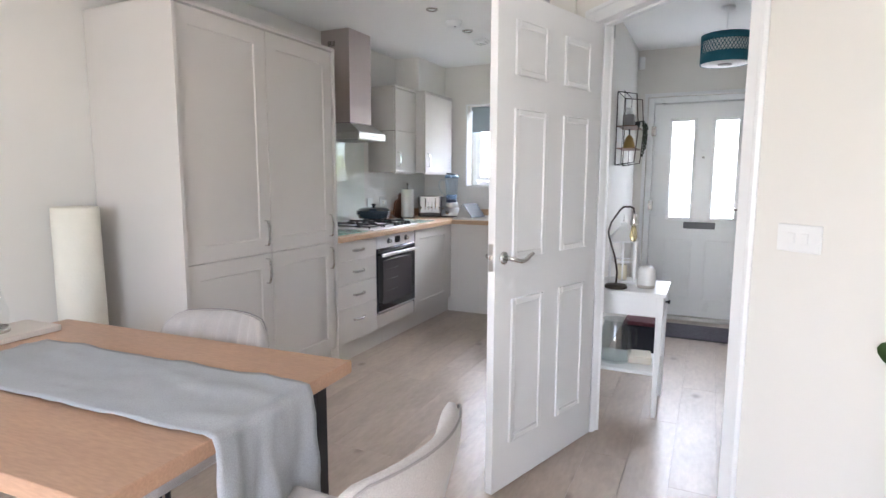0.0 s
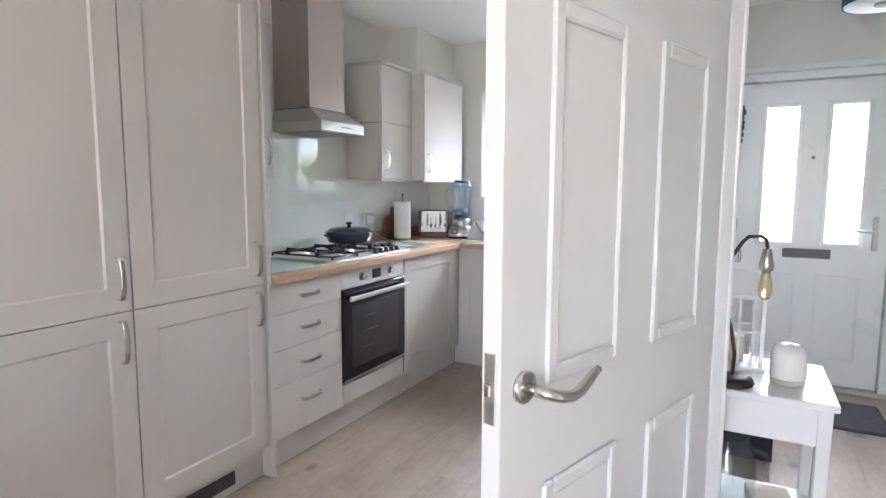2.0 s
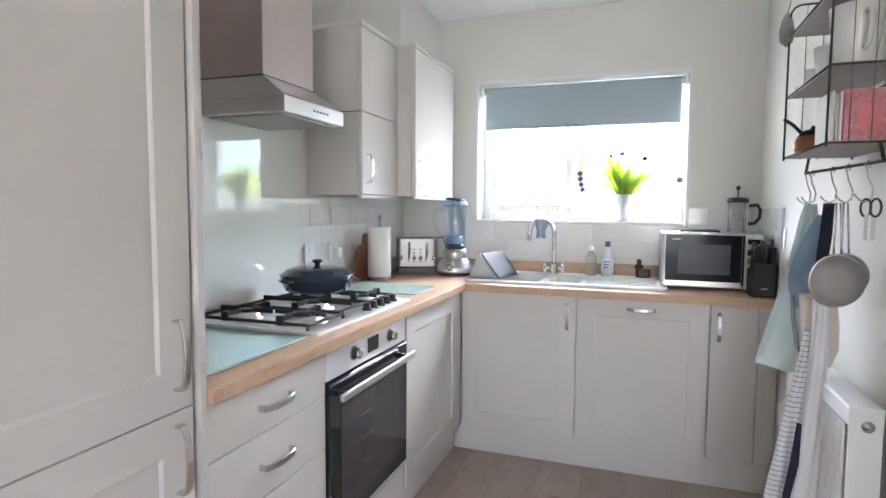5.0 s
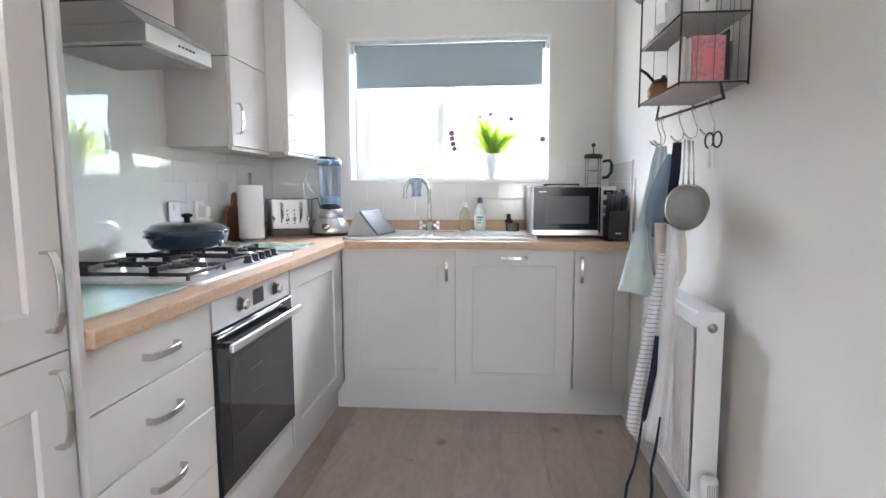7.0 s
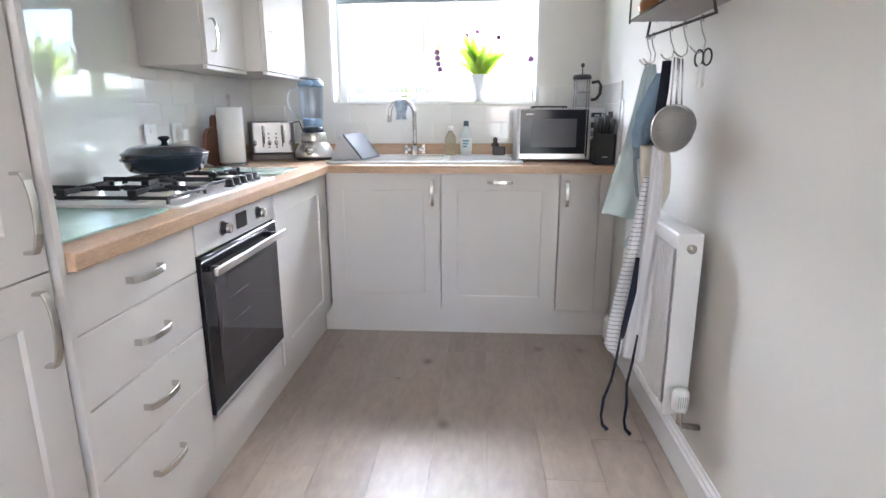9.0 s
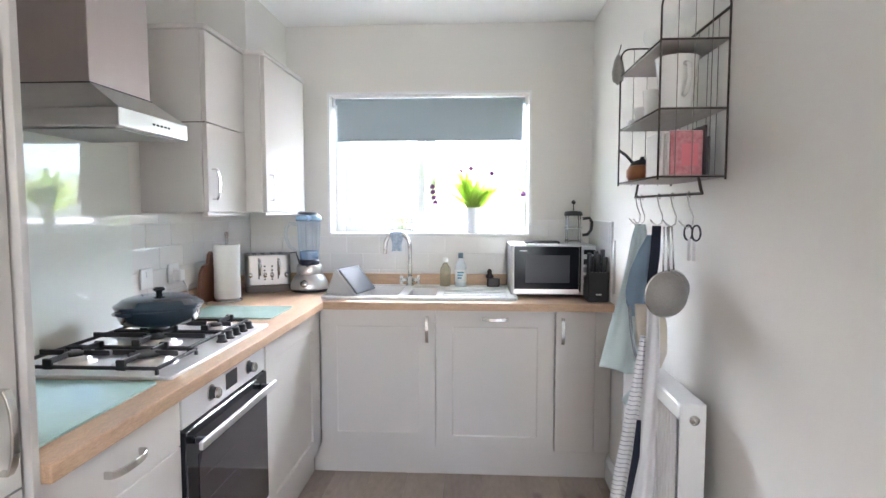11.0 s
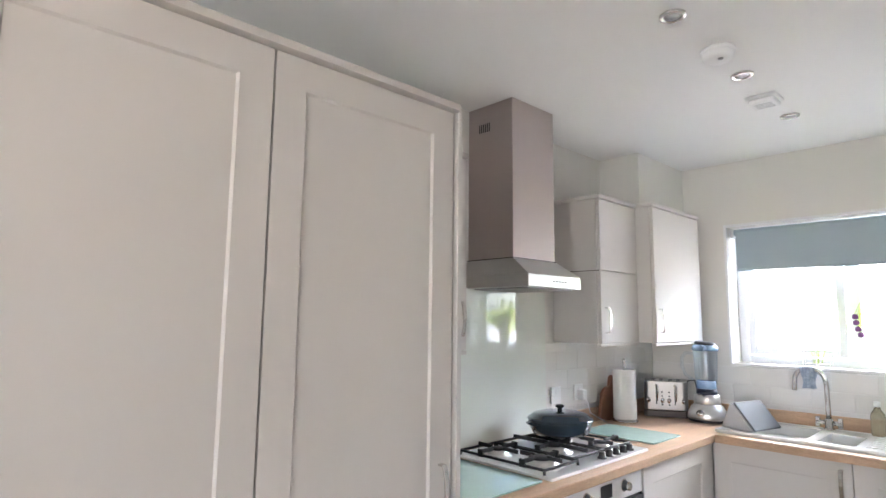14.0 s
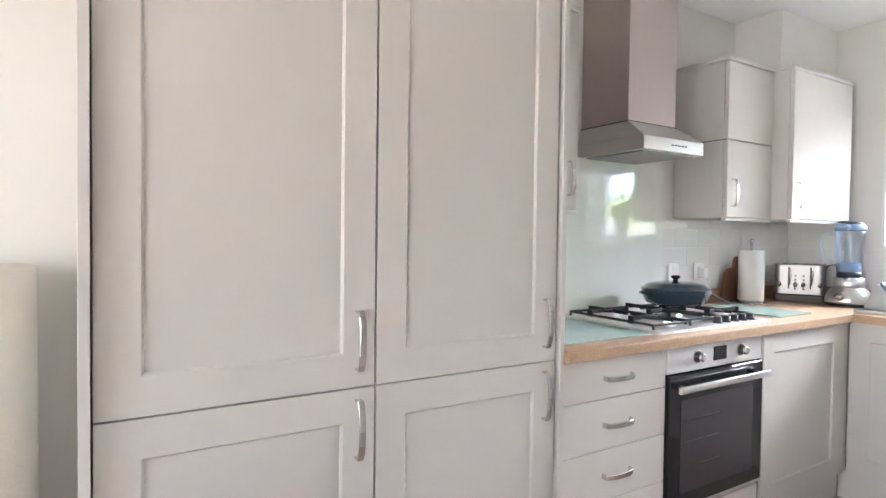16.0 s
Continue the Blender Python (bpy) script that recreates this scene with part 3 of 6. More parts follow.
part("front", boxbm(0.002, 0.593, -0.018, 0.0, PL, 0.258, 0.002), UNIT, u)
u = unit("corner_cupboard", left(-1.325), 0.70, 0.56, PL, 0.868, "stone-grey shaker corner cupboard, door slightly proud")
shaker(u, -0.006, 0.665, PL, 0.866, y=-0.003)
part("corner_post", boxbm(0.668, 0.7395, -0.018, -0.001, PL, 0.866, 0.001), UNIT, u)
# Black strip fills the open gap beside the oven, standing for its shade.
tagged(part("gap_shade", boxbm(0.578, 0.594, -1.346, -1.334, 0.153, 0.86, 0.001), BLACKPLASTIC), "black strip standing in for the shaded gap beside the oven", "strip")
pl2 = thing("plinth", pose(0, 0, 0), "stone-grey plinth under the worktop run", "plinth", "kitchen plinths")
part("board", boxbm(0.533, 0.551, -2.437, -0.558, 0.001, 0.150, 0.001), UNIT, pl2)
pl3 = thing("plinth", pose(0, 0, 0), "stone-grey plinth below the sink run", "plinth", "kitchen plinths")
part("board", boxbm(0.552, RIGHT - 0.003, -0.551, -0.533, 0.001, 0.150, 0.001), UNIT, pl3)

# back run: sink cupboard, dishwasher front, narrow cupboard, end filler
u = unit("sink_cupboard", back(0.605), 0.586, 0.55, PL, 0.868, "plain stone-grey sink cupboard, door closed")
d = shaker(u, 0.002, 0.584, PL, 0.866, sunk=0.002)
handle(0.125, True, d, 0.545, 0.77, -0.02)
u = unit("dishwasher", back(1.193), 0.593, 0.55, PL, 0.868, "integrated dishwasher behind a plain stone-grey front", category="dishwasher")
d = shaker(u, 0.002, 0.591, PL - 0.01, 0.866, sunk=0.0035)
handle(0.125, False, d, 0.297, 0.826, -0.02)
u = unit("narrow_cupboard", back(1.788), 0.277, 0.55, PL, 0.868, "narrow stone-grey cupboard beside the dishwasher")
d = shaker(u, 0.002, 0.195, PL, 0.866, plain=True)
handle(0.125, True, d, 0.035, 0.77, -0.02)
part("filler_post", boxbm(0.198, 0.277, -0.012, -0.001, PL, 0.866, 0.001), UNIT, u)

# worktop: two butted oak-effect lengths and low upstands
wt = thing("worktop", pose(0, 0, 0), "light oak block worktop round the kitchen corner", "worktop")
bm = boxbm(0.002, 0.628, -2.436, -0.002, 0.870, 0.908, 0.004, 2)
part("left_length", bm, OAK, wt)
bm = bmesh.new()
for q in ((0.6285, RIGHT - 0.002, -0.628, -0.512), (0.6285, RIGHT - 0.002, -0.125, -0.002), (0.6285, 0.645, -0.512, -0.125), (1.20, RIGHT - 0.002, -0.512, -0.125)):
    box(bm, *q, 0.870, 0.908)
bmesh.ops.bevel(bm, geom=[e for e in bm.edges if all(v.co.y < -0.627 and v.co.z > 0.9 for v in e.verts)], offset=0.004, segments=2, affect="EDGES")
part("back_length", bm, OAKX, wt)
part("upstand", boxbm(0.012, 0.030, -1.19, -0.032, 0.909, 0.985, 0.003), OAK, wt)
part("upstand", boxbm(0.012, RIGHT - 0.003, -0.031, -0.012, 0.909, 0.985, 0.003), OAKX, wt)

# wall units
def wall_unit(y0, y1, depth, label, split=None, right=False):
    w = y1 - y0
    Z0, Z1 = 1.345, 2.10
    u = thing("wall_unit", pose(depth, y0, 0, 0, 0, 90), label, "cabinet", "kitchen wall units")
    bm = bmesh.new()
    box(bm, 0, w, 0.0205, depth - 0.002, Z0 + 0.012, Z1, 0.001)
    part("body", bm, UNITSIDE, u)
    part("cornice", boxbm(-0.004, w + 0.002, -0.004, depth - 0.002, Z1 + 0.001, Z1 + 0.022, 0.003), UNIT, u)
    part("light_pelmet", boxbm(-0.002, w, 0.002, 0.022, Z0 - 0.004, Z0 + 0.011, 0.002), UNIT, u)
    if split:
        shaker(u, 0.004, w - 0.004, split + 0.002, Z1 - 0.004, y=0.02, plain=True)
        d = shaker(u, 0.004, w - 0.004, Z0 + 0.014, split - 0.002, y=0.02, plain=True)
        part("joint", boxbm(-0.0006, 0.0, 0.004, depth - 0.004, split - 0.002, split + 0.002), GAP, u)
    else:
        d = shaker(u, 0.004, w - 0.004, Z0 + 0.014, Z1 - 0.004, y=0.02, plain=True)
    handle(0.125, True, d, w - 0.045 if right else 0.045, 1.475, 0.0)
    return u


wall_unit(-1.112, -0.722, 0.290, "stone-grey wall cabinet with split door and bow handle", 1.727)
wall_unit(-0.72, -0.11, 0.387, "taller-fronted stone-grey corner wall cabinet with bow handle")
wall_unit(-2.43, -2.09, 0.30, "stone-grey wall cabinet between tall cabinets and cooker hood", right=True)

# cooker hood
hood = thing("cooker_hood", pose(0, 0, 0), "brushed stainless steel chimney cooker hood", "cooker hood")
CY0, CY1, CX = -1.775, -1.47, 0.268
HY0, HY1, HX = -1.795, -1.408, 0.365
part("chimney", boxbm(0.002, CX, CY0, CY1, 1.738, TOP - 0.002, 0.002), STEELREFL, hood)
bm = bmesh.new()
for i in range(6):
    box(bm, 0.07 + i * 0.012, 0.075 + i * 0.012, CY0 - 0.0015, CY0 - 0.0003, 2.33, 2.37)
part("vent_slots", bm, BLACKPLASTIC, hood)
bm = bmesh.new()
lo = [bm.verts.new(p) for p in ((0.002, HY0, 1.666), (HX, HY0, 1.666), (HX, HY1, 1.666), (0.002, HY1, 1.666))]
hi = [bm.verts.new(p) for p in ((0.002, CY0 - 0.004, 1.737), (CX + 0.004, CY0 - 0.004, 1.737), (CX + 0.004, CY1 + 0.004, 1.737), (0.002, CY1 + 0.004, 1.737))]
for i in range(4):
    bm.faces.new((lo[i], lo[(i + 1) % 4], hi[(i + 1) % 4], hi[i]))
bm.faces.new(hi), bm.faces.new(lo[::-1])
part("canopy_top", bm, STEEL, hood)
can = part("canopy", boxbm(0.002, HX, HY0, HY1, 1.612, 1.6655, 0.002), STEEL, hood)
bm = bmesh.new()
for i in range(5):
    box(bm, HX, HX + 0.002, -1.625 + i * 0.022, -1.612 + i * 0.022, 1.636, 1.643, 0.0008)
part("button_row", bm, BLACKPLASTIC, can)
part("seam_line", boxbm(0.002, CX + 0.005, CY0 - 0.0055, CY1 + 0.005, 1.7372, 1.7412, 0.001), BLACKPLASTIC, hood)
part("grease_filter", boxbm(0.03, HX - 0.03, HY0 + 0.03, HY1 - 0.03, 1.606, 1.6115, 0.001), mat("filter_mesh", (0.45, 0.44, 0.43), 0.5, 0.9, vary=0.3, scale=200), can)

# glass splashback behind the hob
tagged(part("splashback", boxbm(0.009, 0.016, -1.93, -1.205, 0.909, 1.615, 0.001), SPLASH), "pale glass splashback behind the hob", "splashback")

# ---- on and above the worktop ----
def rounded(w, d, h, r, seg=4, at=(0, 0, 0)):
    """A box with rounded upright corners and soft edges."""
    bm = boxbm(-w / 2 + at[0], w / 2 + at[0], -d / 2 + at[1], d / 2 + at[1], at[2], at[2] + h)
    bmesh.ops.bevel(bm, geom=[e for e in bm.edges if abs(e.verts[0].co.z - e.verts[1].co.z) > h * 0.9], offset=r, segments=seg, profile=0.5, affect="EDGES")
    bmesh.ops.bevel(bm, geom=[e for e in bm.edges if e.calc_face_angle(0) > 1.2], offset=min(0.004, h / 6), segments=2, profile=0.5, affect="EDGES")
    return bm


WT = 0.909
# gas hob
hob = thing("gas_hob", pose(0.325, -1.58, WT), "five-burner stainless steel gas hob with cast iron pan supports", "hob")
part("plate", rounded(0.50, 0.72, 0.010, 0.012), mat("hob_steel", (0.84, 0.83, 0.83), 0.40, 0.75, vary=0.03, scale=5), hob)
BURN = [(-0.11, -0.235, 0.040), (0.10, -0.225, 0.062), (0.0, 0.0, 0.056), (-0.12, 0.215, 0.044), (0.105, 0.20, 0.036)]
ALU = mat("burner_aluminium", (0.72, 0.70, 0.68), 0.34, 1.0, vary=0.1, scale=30)
for x, y, r in BURN:
    b = part("burner", turned([(r * 1.45, 0), (r * 1.45, 0.003), (r * 1.15, 0.006), (r * 1.08, 0.012), (r * 1.04, 0.022), (r * 0.9, 0.024), (0, 0.022)], 32), ALU, hob, m=pose(x, y, 0.010))
    part("burner_cap", turned([(0, 0), (r * 0.74, 0), (r * 0.78, 0.003), (r * 0.70, 0.008), (0, 0.009)], 28), IRON, b, m=pose(0, 0, 0.0235))
for y0, y1, spots in ((-0.345, -0.122, ((0.10, -0.225), (-0.11, -0.235))), (-0.116, 0.116, ((0.0, 0.0),)), (0.122, 0.335, ((0.105, 0.20), (-0.12, 0.215)))):
    x0, x1 = -0.225, (0.175 if y0 > -0.3 else 0.205)
    bm = bmesh.new()
    for q in ((x0, x1, y0, y0 + 0.008), (x0, x1, y1 - 0.008, y1), (x0, x0 + 0.008, y0 + 0.008, y1 - 0.008), (x1 - 0.008, x1, y0 + 0.008, y1 - 0.008)):
        box(bm, *q, 0.012, 0.022, 0.002)
    for x in (x0, x1 - 0.008):
        for y in (y0, y1 - 0.008):
            box(bm, x, x + 0.008, y, y + 0.008, 0.0, 0.012)
    for cx, cy in spots:
        for a, b in ((x0 + 0.008, cx - 0.030), (cx + 0.030, x1 - 0.008)):
            if len(spots) == 2 and (a + b) / 2 * cx < 0:
                a, b = (a, cx - 0.030) if cx < 0 else (0.0, cx - 0.030)
                if cx < 0:
                    a, b = cx + 0.030, -0.005
            box(bm, min(a, b), max(a, b), cy - 0.004, cy + 0.004, 0.022, 0.038, 0.0015)
        box(bm, cx - 0.004, cx + 0.004, y0, cy - 0.030, 0.022, 0.038, 0.0015), box(bm, cx - 0.004, cx + 0.004, cy + 0.030, y1, 0.022, 0.038, 0.0015)
        for y in (y0, y1 - 0.010):
            box(bm, cx - 0.014, cx + 0.014, y, y + 0.010, 0.010, 0.0395, 0.002)
    part("pan_support", bm, IRON, hob, "black cast iron pan support", pose(0, 0, 0.010))
for i in range(5):
    part("knob", turned([(0, 0), (0.019, 0), (0.018, 0.006), (0.014, 0.009), (0.013, 0.024), (0.011, 0.026), (0, 0.026)], 20), BLACKPLASTIC, hob, m=pose(0.205, 0.045 + i * 0.056, 0.010))

# shallow blue casserole with lid
BLUE = mat("dark_blue_enamel", (0.030, 0.050, 0.074), 0.2, vary=0.12, scale=9, coat=0.5)
cas = thing("casserole", pose(0.235, -1.40, WT + 0.0500, 0, 0, 66) @ Matrix.Diagonal((0.96, 0.96, 0.94, 1)), "dark blue enamelled shallow casserole with lid, on the hob", "casserole")
part("pot", turned([(0, 0), (0.122, 0), (0.134, 0.006), (0.143, 0.024), (0.149, 0.046), (0.152, 0.057), (0.152, 0.062), (0.144, 0.063), (0.134, 0.030), (0.112, 0.012), (0, 0.010)], 48), BLUE, cas)
lid = part("lid", turned([(0.155, 0.064), (0.157, 0.068), (0.153, 0.074), (0.146, 0.076), (0.128, 0.092), (0.095, 0.101), (0.05, 0.105), (0, 0.106)], 48), BLUE, cas)
part("knob", turned([(0, 0.105), (0.012, 0.105), (0.010, 0.116), (0.021, 0.124), (0.022, 0.130), (0.014, 0.135), (0, 0.136)], 24), mat("dark_knob", (0.06, 0.065, 0.07), 0.25, 0.6), lid, "dark metal lid knob")
for s in (-1, 1):
    part("side_handle", tubebm([(s * 0.140, -0.040, 0.050), (s * 0.160, -0.030, 0.051), (s * 0.166, 0, 0.052), (s * 0.160, 0.030, 0.051), (s * 0.140, 0.040, 0.050)], 0.008), BLUE, cas)

for nm, x, y, w, d, a in (("chopping_board", 0.345, -2.18, 0.42, 0.43, 0), ("chopping_board", 0.335, -0.945, 0.40, 0.29, 0)):
    b = part(nm, rounded(w, d, 0.006, 0.012), GLASSBOARD, m=pose(x, y, WT + 0.0005, 0, 0, a))
    tagged(b, "pale green glass worktop saver lying beside the hob", "chopping board", "glass boards")

# kitchen roll on a stand, paddle board behind it
PAPER = mat("tissue_paper", (0.80, 0.79, 0.76), 0.95, vary=0.02, scale=20, bump=0.35, bump_scale=160)
kr = thing("kitchen_roll", pose(0.140, -0.625, WT), "white kitchen roll on a steel stand", "kitchen roll")
part("base", turned([(0, 0), (0.070, 0), (0.072, 0.004), (0.066, 0.010), (0, 0.012)], 28), CHROME, kr)
part("rod", turned([(0, 0.012), (0.007, 0.012), (0.007, 0.325), (0.011, 0.333), (0.009, 0.345), (0, 0.35)], 14), CHROME, kr)
part("roll", turned([(0.020, 0.016), (0.062, 0.016), (0.064, 0.020), (0.063, 0.15), (0.064, 0.282), (0.062, 0.286), (0.020, 0.286), (0.020, 0.016)], 36), PAPER, kr)
WALNUT = mat("reddish_wood", (0.22, 0.095, 0.055), 0.45, vary=0.15, scale=6, stretch=(6, 6, 1), fine=0.3, fine_scale=60)
bm = bmesh.new()
prof = [(-0.085, 0.0), (0.085, 0.0), (0.088, 0.02), (0.086, 0.14), (0.06, 0.175), (0.02, 0.19), (0.017, 0.24), (0.0, 0.255), (-0.017, 0.24), (-0.02, 0.19), (-0.06, 0.175), (-0.086, 0.14), (-0.088, 0.02)]
f = bm.faces.new([bm.verts.new((x, 0, z)) for x, z in prof])
r = bmesh.ops.extrude_face_region(bm, geom=[f])
bmesh.ops.translate(bm, vec=(0, 0.018, 0), verts=[v for v in r["geom"] if isinstance(v, bmesh.types.BMVert)])
tagged(part("paddle_board", bm, WALNUT, m=pose(0.062, -0.672, WT, 0, 12, 90) @ pose(0, 0, 0)), "reddish wooden paddle board leaning on the tiles", "chopping board")

# four-slice toaster
to = thing("toaster", pose(0.20, -0.235, WT, 0, 0, 24) @ Matrix.Diagonal((0.83, 0.95, 1.13, 1)), "brushed steel four-slice toaster on a dark base", "toaster")
part("base", rounded(0.30, 0.20, 0.034, 0.03), mat("toaster_base", (0.10, 0.075, 0.065), 0.45), to)
part("shell", rounded(0.295, 0.195, 0.150, 0.035, 5, (0, 0, 0.035)), mat("toaster_steel", (0.36, 0.345, 0.335), 0.40, 1.0, vary=0.04, scale=6), to)
for x in (-0.085, -0.032, 0.032, 0.085):
    part("slot", boxbm(x - 0.012, x + 0.012, -0.065, 0.065, 0.1845, 0.1862), BLACKPLASTIC, to)
for x in (-0.062, 0.062):
    lv = part("lever_slot", boxbm(x - 0.004, x + 0.004, -0.0990, -0.0972, 0.065, 0.165), BLACKPLASTIC, to)
    part("lever", tubebm([(x, -0.099, 0.162), (x + 0.004, -0.118, 0.160), (x + 0.010, -0.122, 0.13), (x + 0.006, -0.118, 0.085)], [0.008, 0.009, 0.007, 0.004]), CHROME, lv)
for x in (-0.115, -0.022, 0.022, 0.115):
    part("dial", turned([(0, 0), (0.013, 0), (0.012, 0.010), (0, 0.012)], 18), CHROME, to, m=pose(x, -0.0975, 0.085, 90))
for x in (-0.030, 0.018):
    for z in (0.060, 0.105, 0.125):
        part("button", boxbm(x, x + 0.012, -0.101, -0.0975, z, z + 0.007, 0.001), BLACKPLASTIC, to)
tagged(part("cable", tubebm([(0.36, -0.215, WT + 0.03), (0.385, -0.22, WT + 0.07), (0.37, -0.19, WT + 0.16), (0.33, -0.12, WT + 0.21), (0.27, -0.07, WT + 0.20), (0.21, -0.045, WT + 0.10)], 0.0035), BLACKPLASTIC), "black toaster cable curling behind the blender", "cable")

# jug blender
BLUEGLASS = thin_glass("blue_tinted_jug", (0.945, 0.972, 0.998), 0.09, 0.08)
BLUEPLASTIC = mat("translucent_blue_plastic", (0.42, 0.58, 0.80), 0.25, vary=0.03, scale=12)
BLUEPLASTIC.node_tree.nodes["Principled BSDF"].inputs["Transmission Weight"].default_value = 0.5
BLSTEEL = mat("blender_steel", (0.66, 0.65, 0.64), 0.30, 0.9, vary=0.03, scale=8)
bl = thing("blender", pose(0.448, -0.245, WT) @ Matrix.Diagonal((1.10, 1.10, 1, 1)), "steel jug blender with blue-tinted jug", "blender")
part("foot", turned([(0, 0), (0.092, 0), (0.094, 0.004), (0.094, 0.014), (0, 0.014)], 36), BLACKPLASTIC, bl)
part("base", turned([(0, 0.0145), (0.096, 0.0145), (0.098, 0.022), (0.095, 0.046), (0.078, 0.082), (0.066, 0.094), (0.064, 0.098)], 40), BLSTEEL, bl)
part("neck", turned([(0.063, 0.0985), (0.065, 0.102), (0.063, 0.146), (0.058, 0.150), (0, 0.150)], 40), BLSTEEL, bl)
part("dial", turned([(0, 0), (0.020, 0), (0.018, 0.012), (0, 0.014)], 20), CHROME, bl, m=pose(0.0, -0.090, 0.050, 65))
jug = part("jug", turned([(0.050, 0.180), (0.052, 0.200), (0.056, 0.30), (0.060, 0.385), (0.062, 0.395), (0.059, 0.395), (0.057, 0.385), (0.053, 0.30), (0.048, 0.205), (0, 0.200)], 40), BLUEGLASS, bl, "blue-tinted plastic jug")
for k in range(6):
    a = radians(30 + 60 * k)
    part("jug_rib", tubebm([(0.051 * math.cos(a), 0.051 * math.sin(a), 0.205), (0.0575 * math.cos(a), 0.0575 * math.sin(a), 0.385)], 0.0026, 6), BLUEGLASS, jug)
part("collar", turned([(0, 0.1505), (0.050, 0.1505), (0.052, 0.156), (0.050, 0.179), (0.0, 0.1795)], 30), mat("dark_blue_collar", (0.025, 0.032, 0.060), 0.3), bl, "dark blue blade collar")
part("blade_guard", turned([(0.044, 0.181), (0.047, 0.186), (0.047, 0.222), (0.043, 0.226)], 30), BLUEPLASTIC, jug)
part("jug_handle", tubebm([(-0.058, -0.02, 0.378), (-0.088, -0.035, 0.382), (-0.106, -0.042, 0.355), (-0.108, -0.043, 0.305), (-0.092, -0.036, 0.255), (-0.056, -0.02, 0.222)], [0.010, 0.010, 0.0095, 0.009, 0.009, 0.009], 10), BLUEGLASS, jug)
part("lid_rim", turned([(0, 0.396), (0.063, 0.396), (0.066, 0.404), (0.064, 0.420), (0.054, 0.430), (0, 0.432)], 36), BLUEPLASTIC, bl, "translucent blue lid rim")
part("lid", turned([(0, 0.0), (0.052, 0.0), (0.054, 0.006), (0.046, 0.014), (0, 0.016)], 36), BLACKPLASTIC, bl, "black lid", pose(0, 0, 0.432, 0, 6))

# sink with drainer, tap, folded basin
sk = thing("sink", pose(0, 0, WT), "white ceramic one-and-a-half bowl sink with drainer", "sink")
bm = bmesh.new()
SX0, SX1, SY0, SY1 = 0.60, 1.60, -0.545, -0.07
holes = [(0.655, 0.985, -0.50, -0.135), (1.035, 1.185, -0.48, -0.20)]
xs = sorted({SX0, SX1, *[h[0] for h in holes], *[h[1] for h in holes]})
for a, b in zip(xs, xs[1:]):
    hh = [h for h in holes if h[0] <= a and b <= h[1]]
    if hh:
        box(bm, a, b, SY0, hh[0][2], -0.02, 0.012), box(bm, a, b, hh[0][3], SY1, -0.02, 0.012)
    else:
        box(bm, a, b, SY0, SY1, -0.02, 0.012)
bmesh.ops.remove_doubles(bm, verts=bm.verts, dist=0.0003)
part("rim", bm, CERAMIC, sk)
for i, h in enumerate(holes):
    bm = boxbm(h[0] - 0.0005, h[1] + 0.0005, h[2] - 0.0005, h[3] + 0.0005, -0.0385, 0.0115)
    top = [f for f in bm.faces if f.normal.z > 0.9]
    bmesh.ops.delete(bm, geom=top, context="FACES")
    part("bowl", bm, CERAMIC, sk)
part("rim_bead", tubebm([(SX0 + 0.02, SY0, 0.006), (SX1 - 0.02, SY0, 0.006), (SX1, SY0 + 0.02, 0.006), (SX1, SY1 - 0.02, 0.006), (SX1 - 0.02, SY1, 0.006), (SX0 + 0.02, SY1, 0.006), (SX0, SY1 - 0.02, 0.006), (SX0, SY0 + 0.02, 0.006)], 0.010, 8, True), CERAMIC, sk)
for i in range(7):
    part("drainer_rib", boxbm(1.22, 1.56, -0.47 + i * 0.058, -0.462 + i * 0.058, 0.0122, 0.0165, 0.002), CERAMIC, sk)

tap = thing("tap", pose(1.005, -0.095, WT + 0.012), "brushed steel swan-neck kitchen mixer tap", "tap")
part("body", turned([(0, 0), (0.026, 0), (0.026, 0.006), (0.019, 0.012), (0.018, 0.055), (0, 0.058)], 24), CHROME, tap)
part("spout", tubebm([(0, 0, 0.05), (0, 0, 0.16), (0, 0, 0.235)] + arc((-0.072, -0.01, 0.24), 0.072, 0, 165, 12) + [(-0.143, -0.012, 0.235), (-0.146, -0.012, 0.19)], 0.0125, 12), CHROME, tap)
for s in (-1, 1):
    part("lever_arm", tubebm([(s * 0.016, 0, 0.035), (s * 0.055, 0, 0.035)], 0.012, 12), CHROME, tap)
    part("lever", boxbm(s * 0.050 - 0.012, s * 0.050 + 0.012, -0.008, 0.008, 0.010, 0.062, 0.004), CHROME, tap)
CLOTH = mat("patterned_cloth", (0.62, 0.68, 0.76), 0.95, vary=0.0, scale=70, color2=(0.10, 0.15, 0.24), bump=0.2, bump_scale=200)
bm = bmesh.new()
rows = []
for i in range(15):
    u = i / 14
    a = (u - 0.5) * 2
    z = 0.318 - max(0, abs(a) - 0.12) * 0.125
    y = -0.012 + math.copysign(min(1, abs(a) * 6), a) * (0.017 + 0.004 * abs(a))
    rows.append([bm.verts.new((-0.075 + (j / 6 - 0.5) * (0.062 - 0.008 * math.sin(u * 9)) + 0.004 * math.sin(i * 0.9 + j), y + 0.006 * math.sin(j * 1.9 + i * 0.25), z - 0.008 * abs(j / 6 - 0.5))) for j in range(7)])
for a, b in zip(rows, rows[1:]):
    for j in range(6):
        bm.faces.new((a[j], a[j + 1], b[j + 1], b[j])).smooth = True
dc = part("dish_cloth", bm, CLOTH, m=pose(1.005, -0.095, WT + 0.012))
thicken(dc, 0.003)
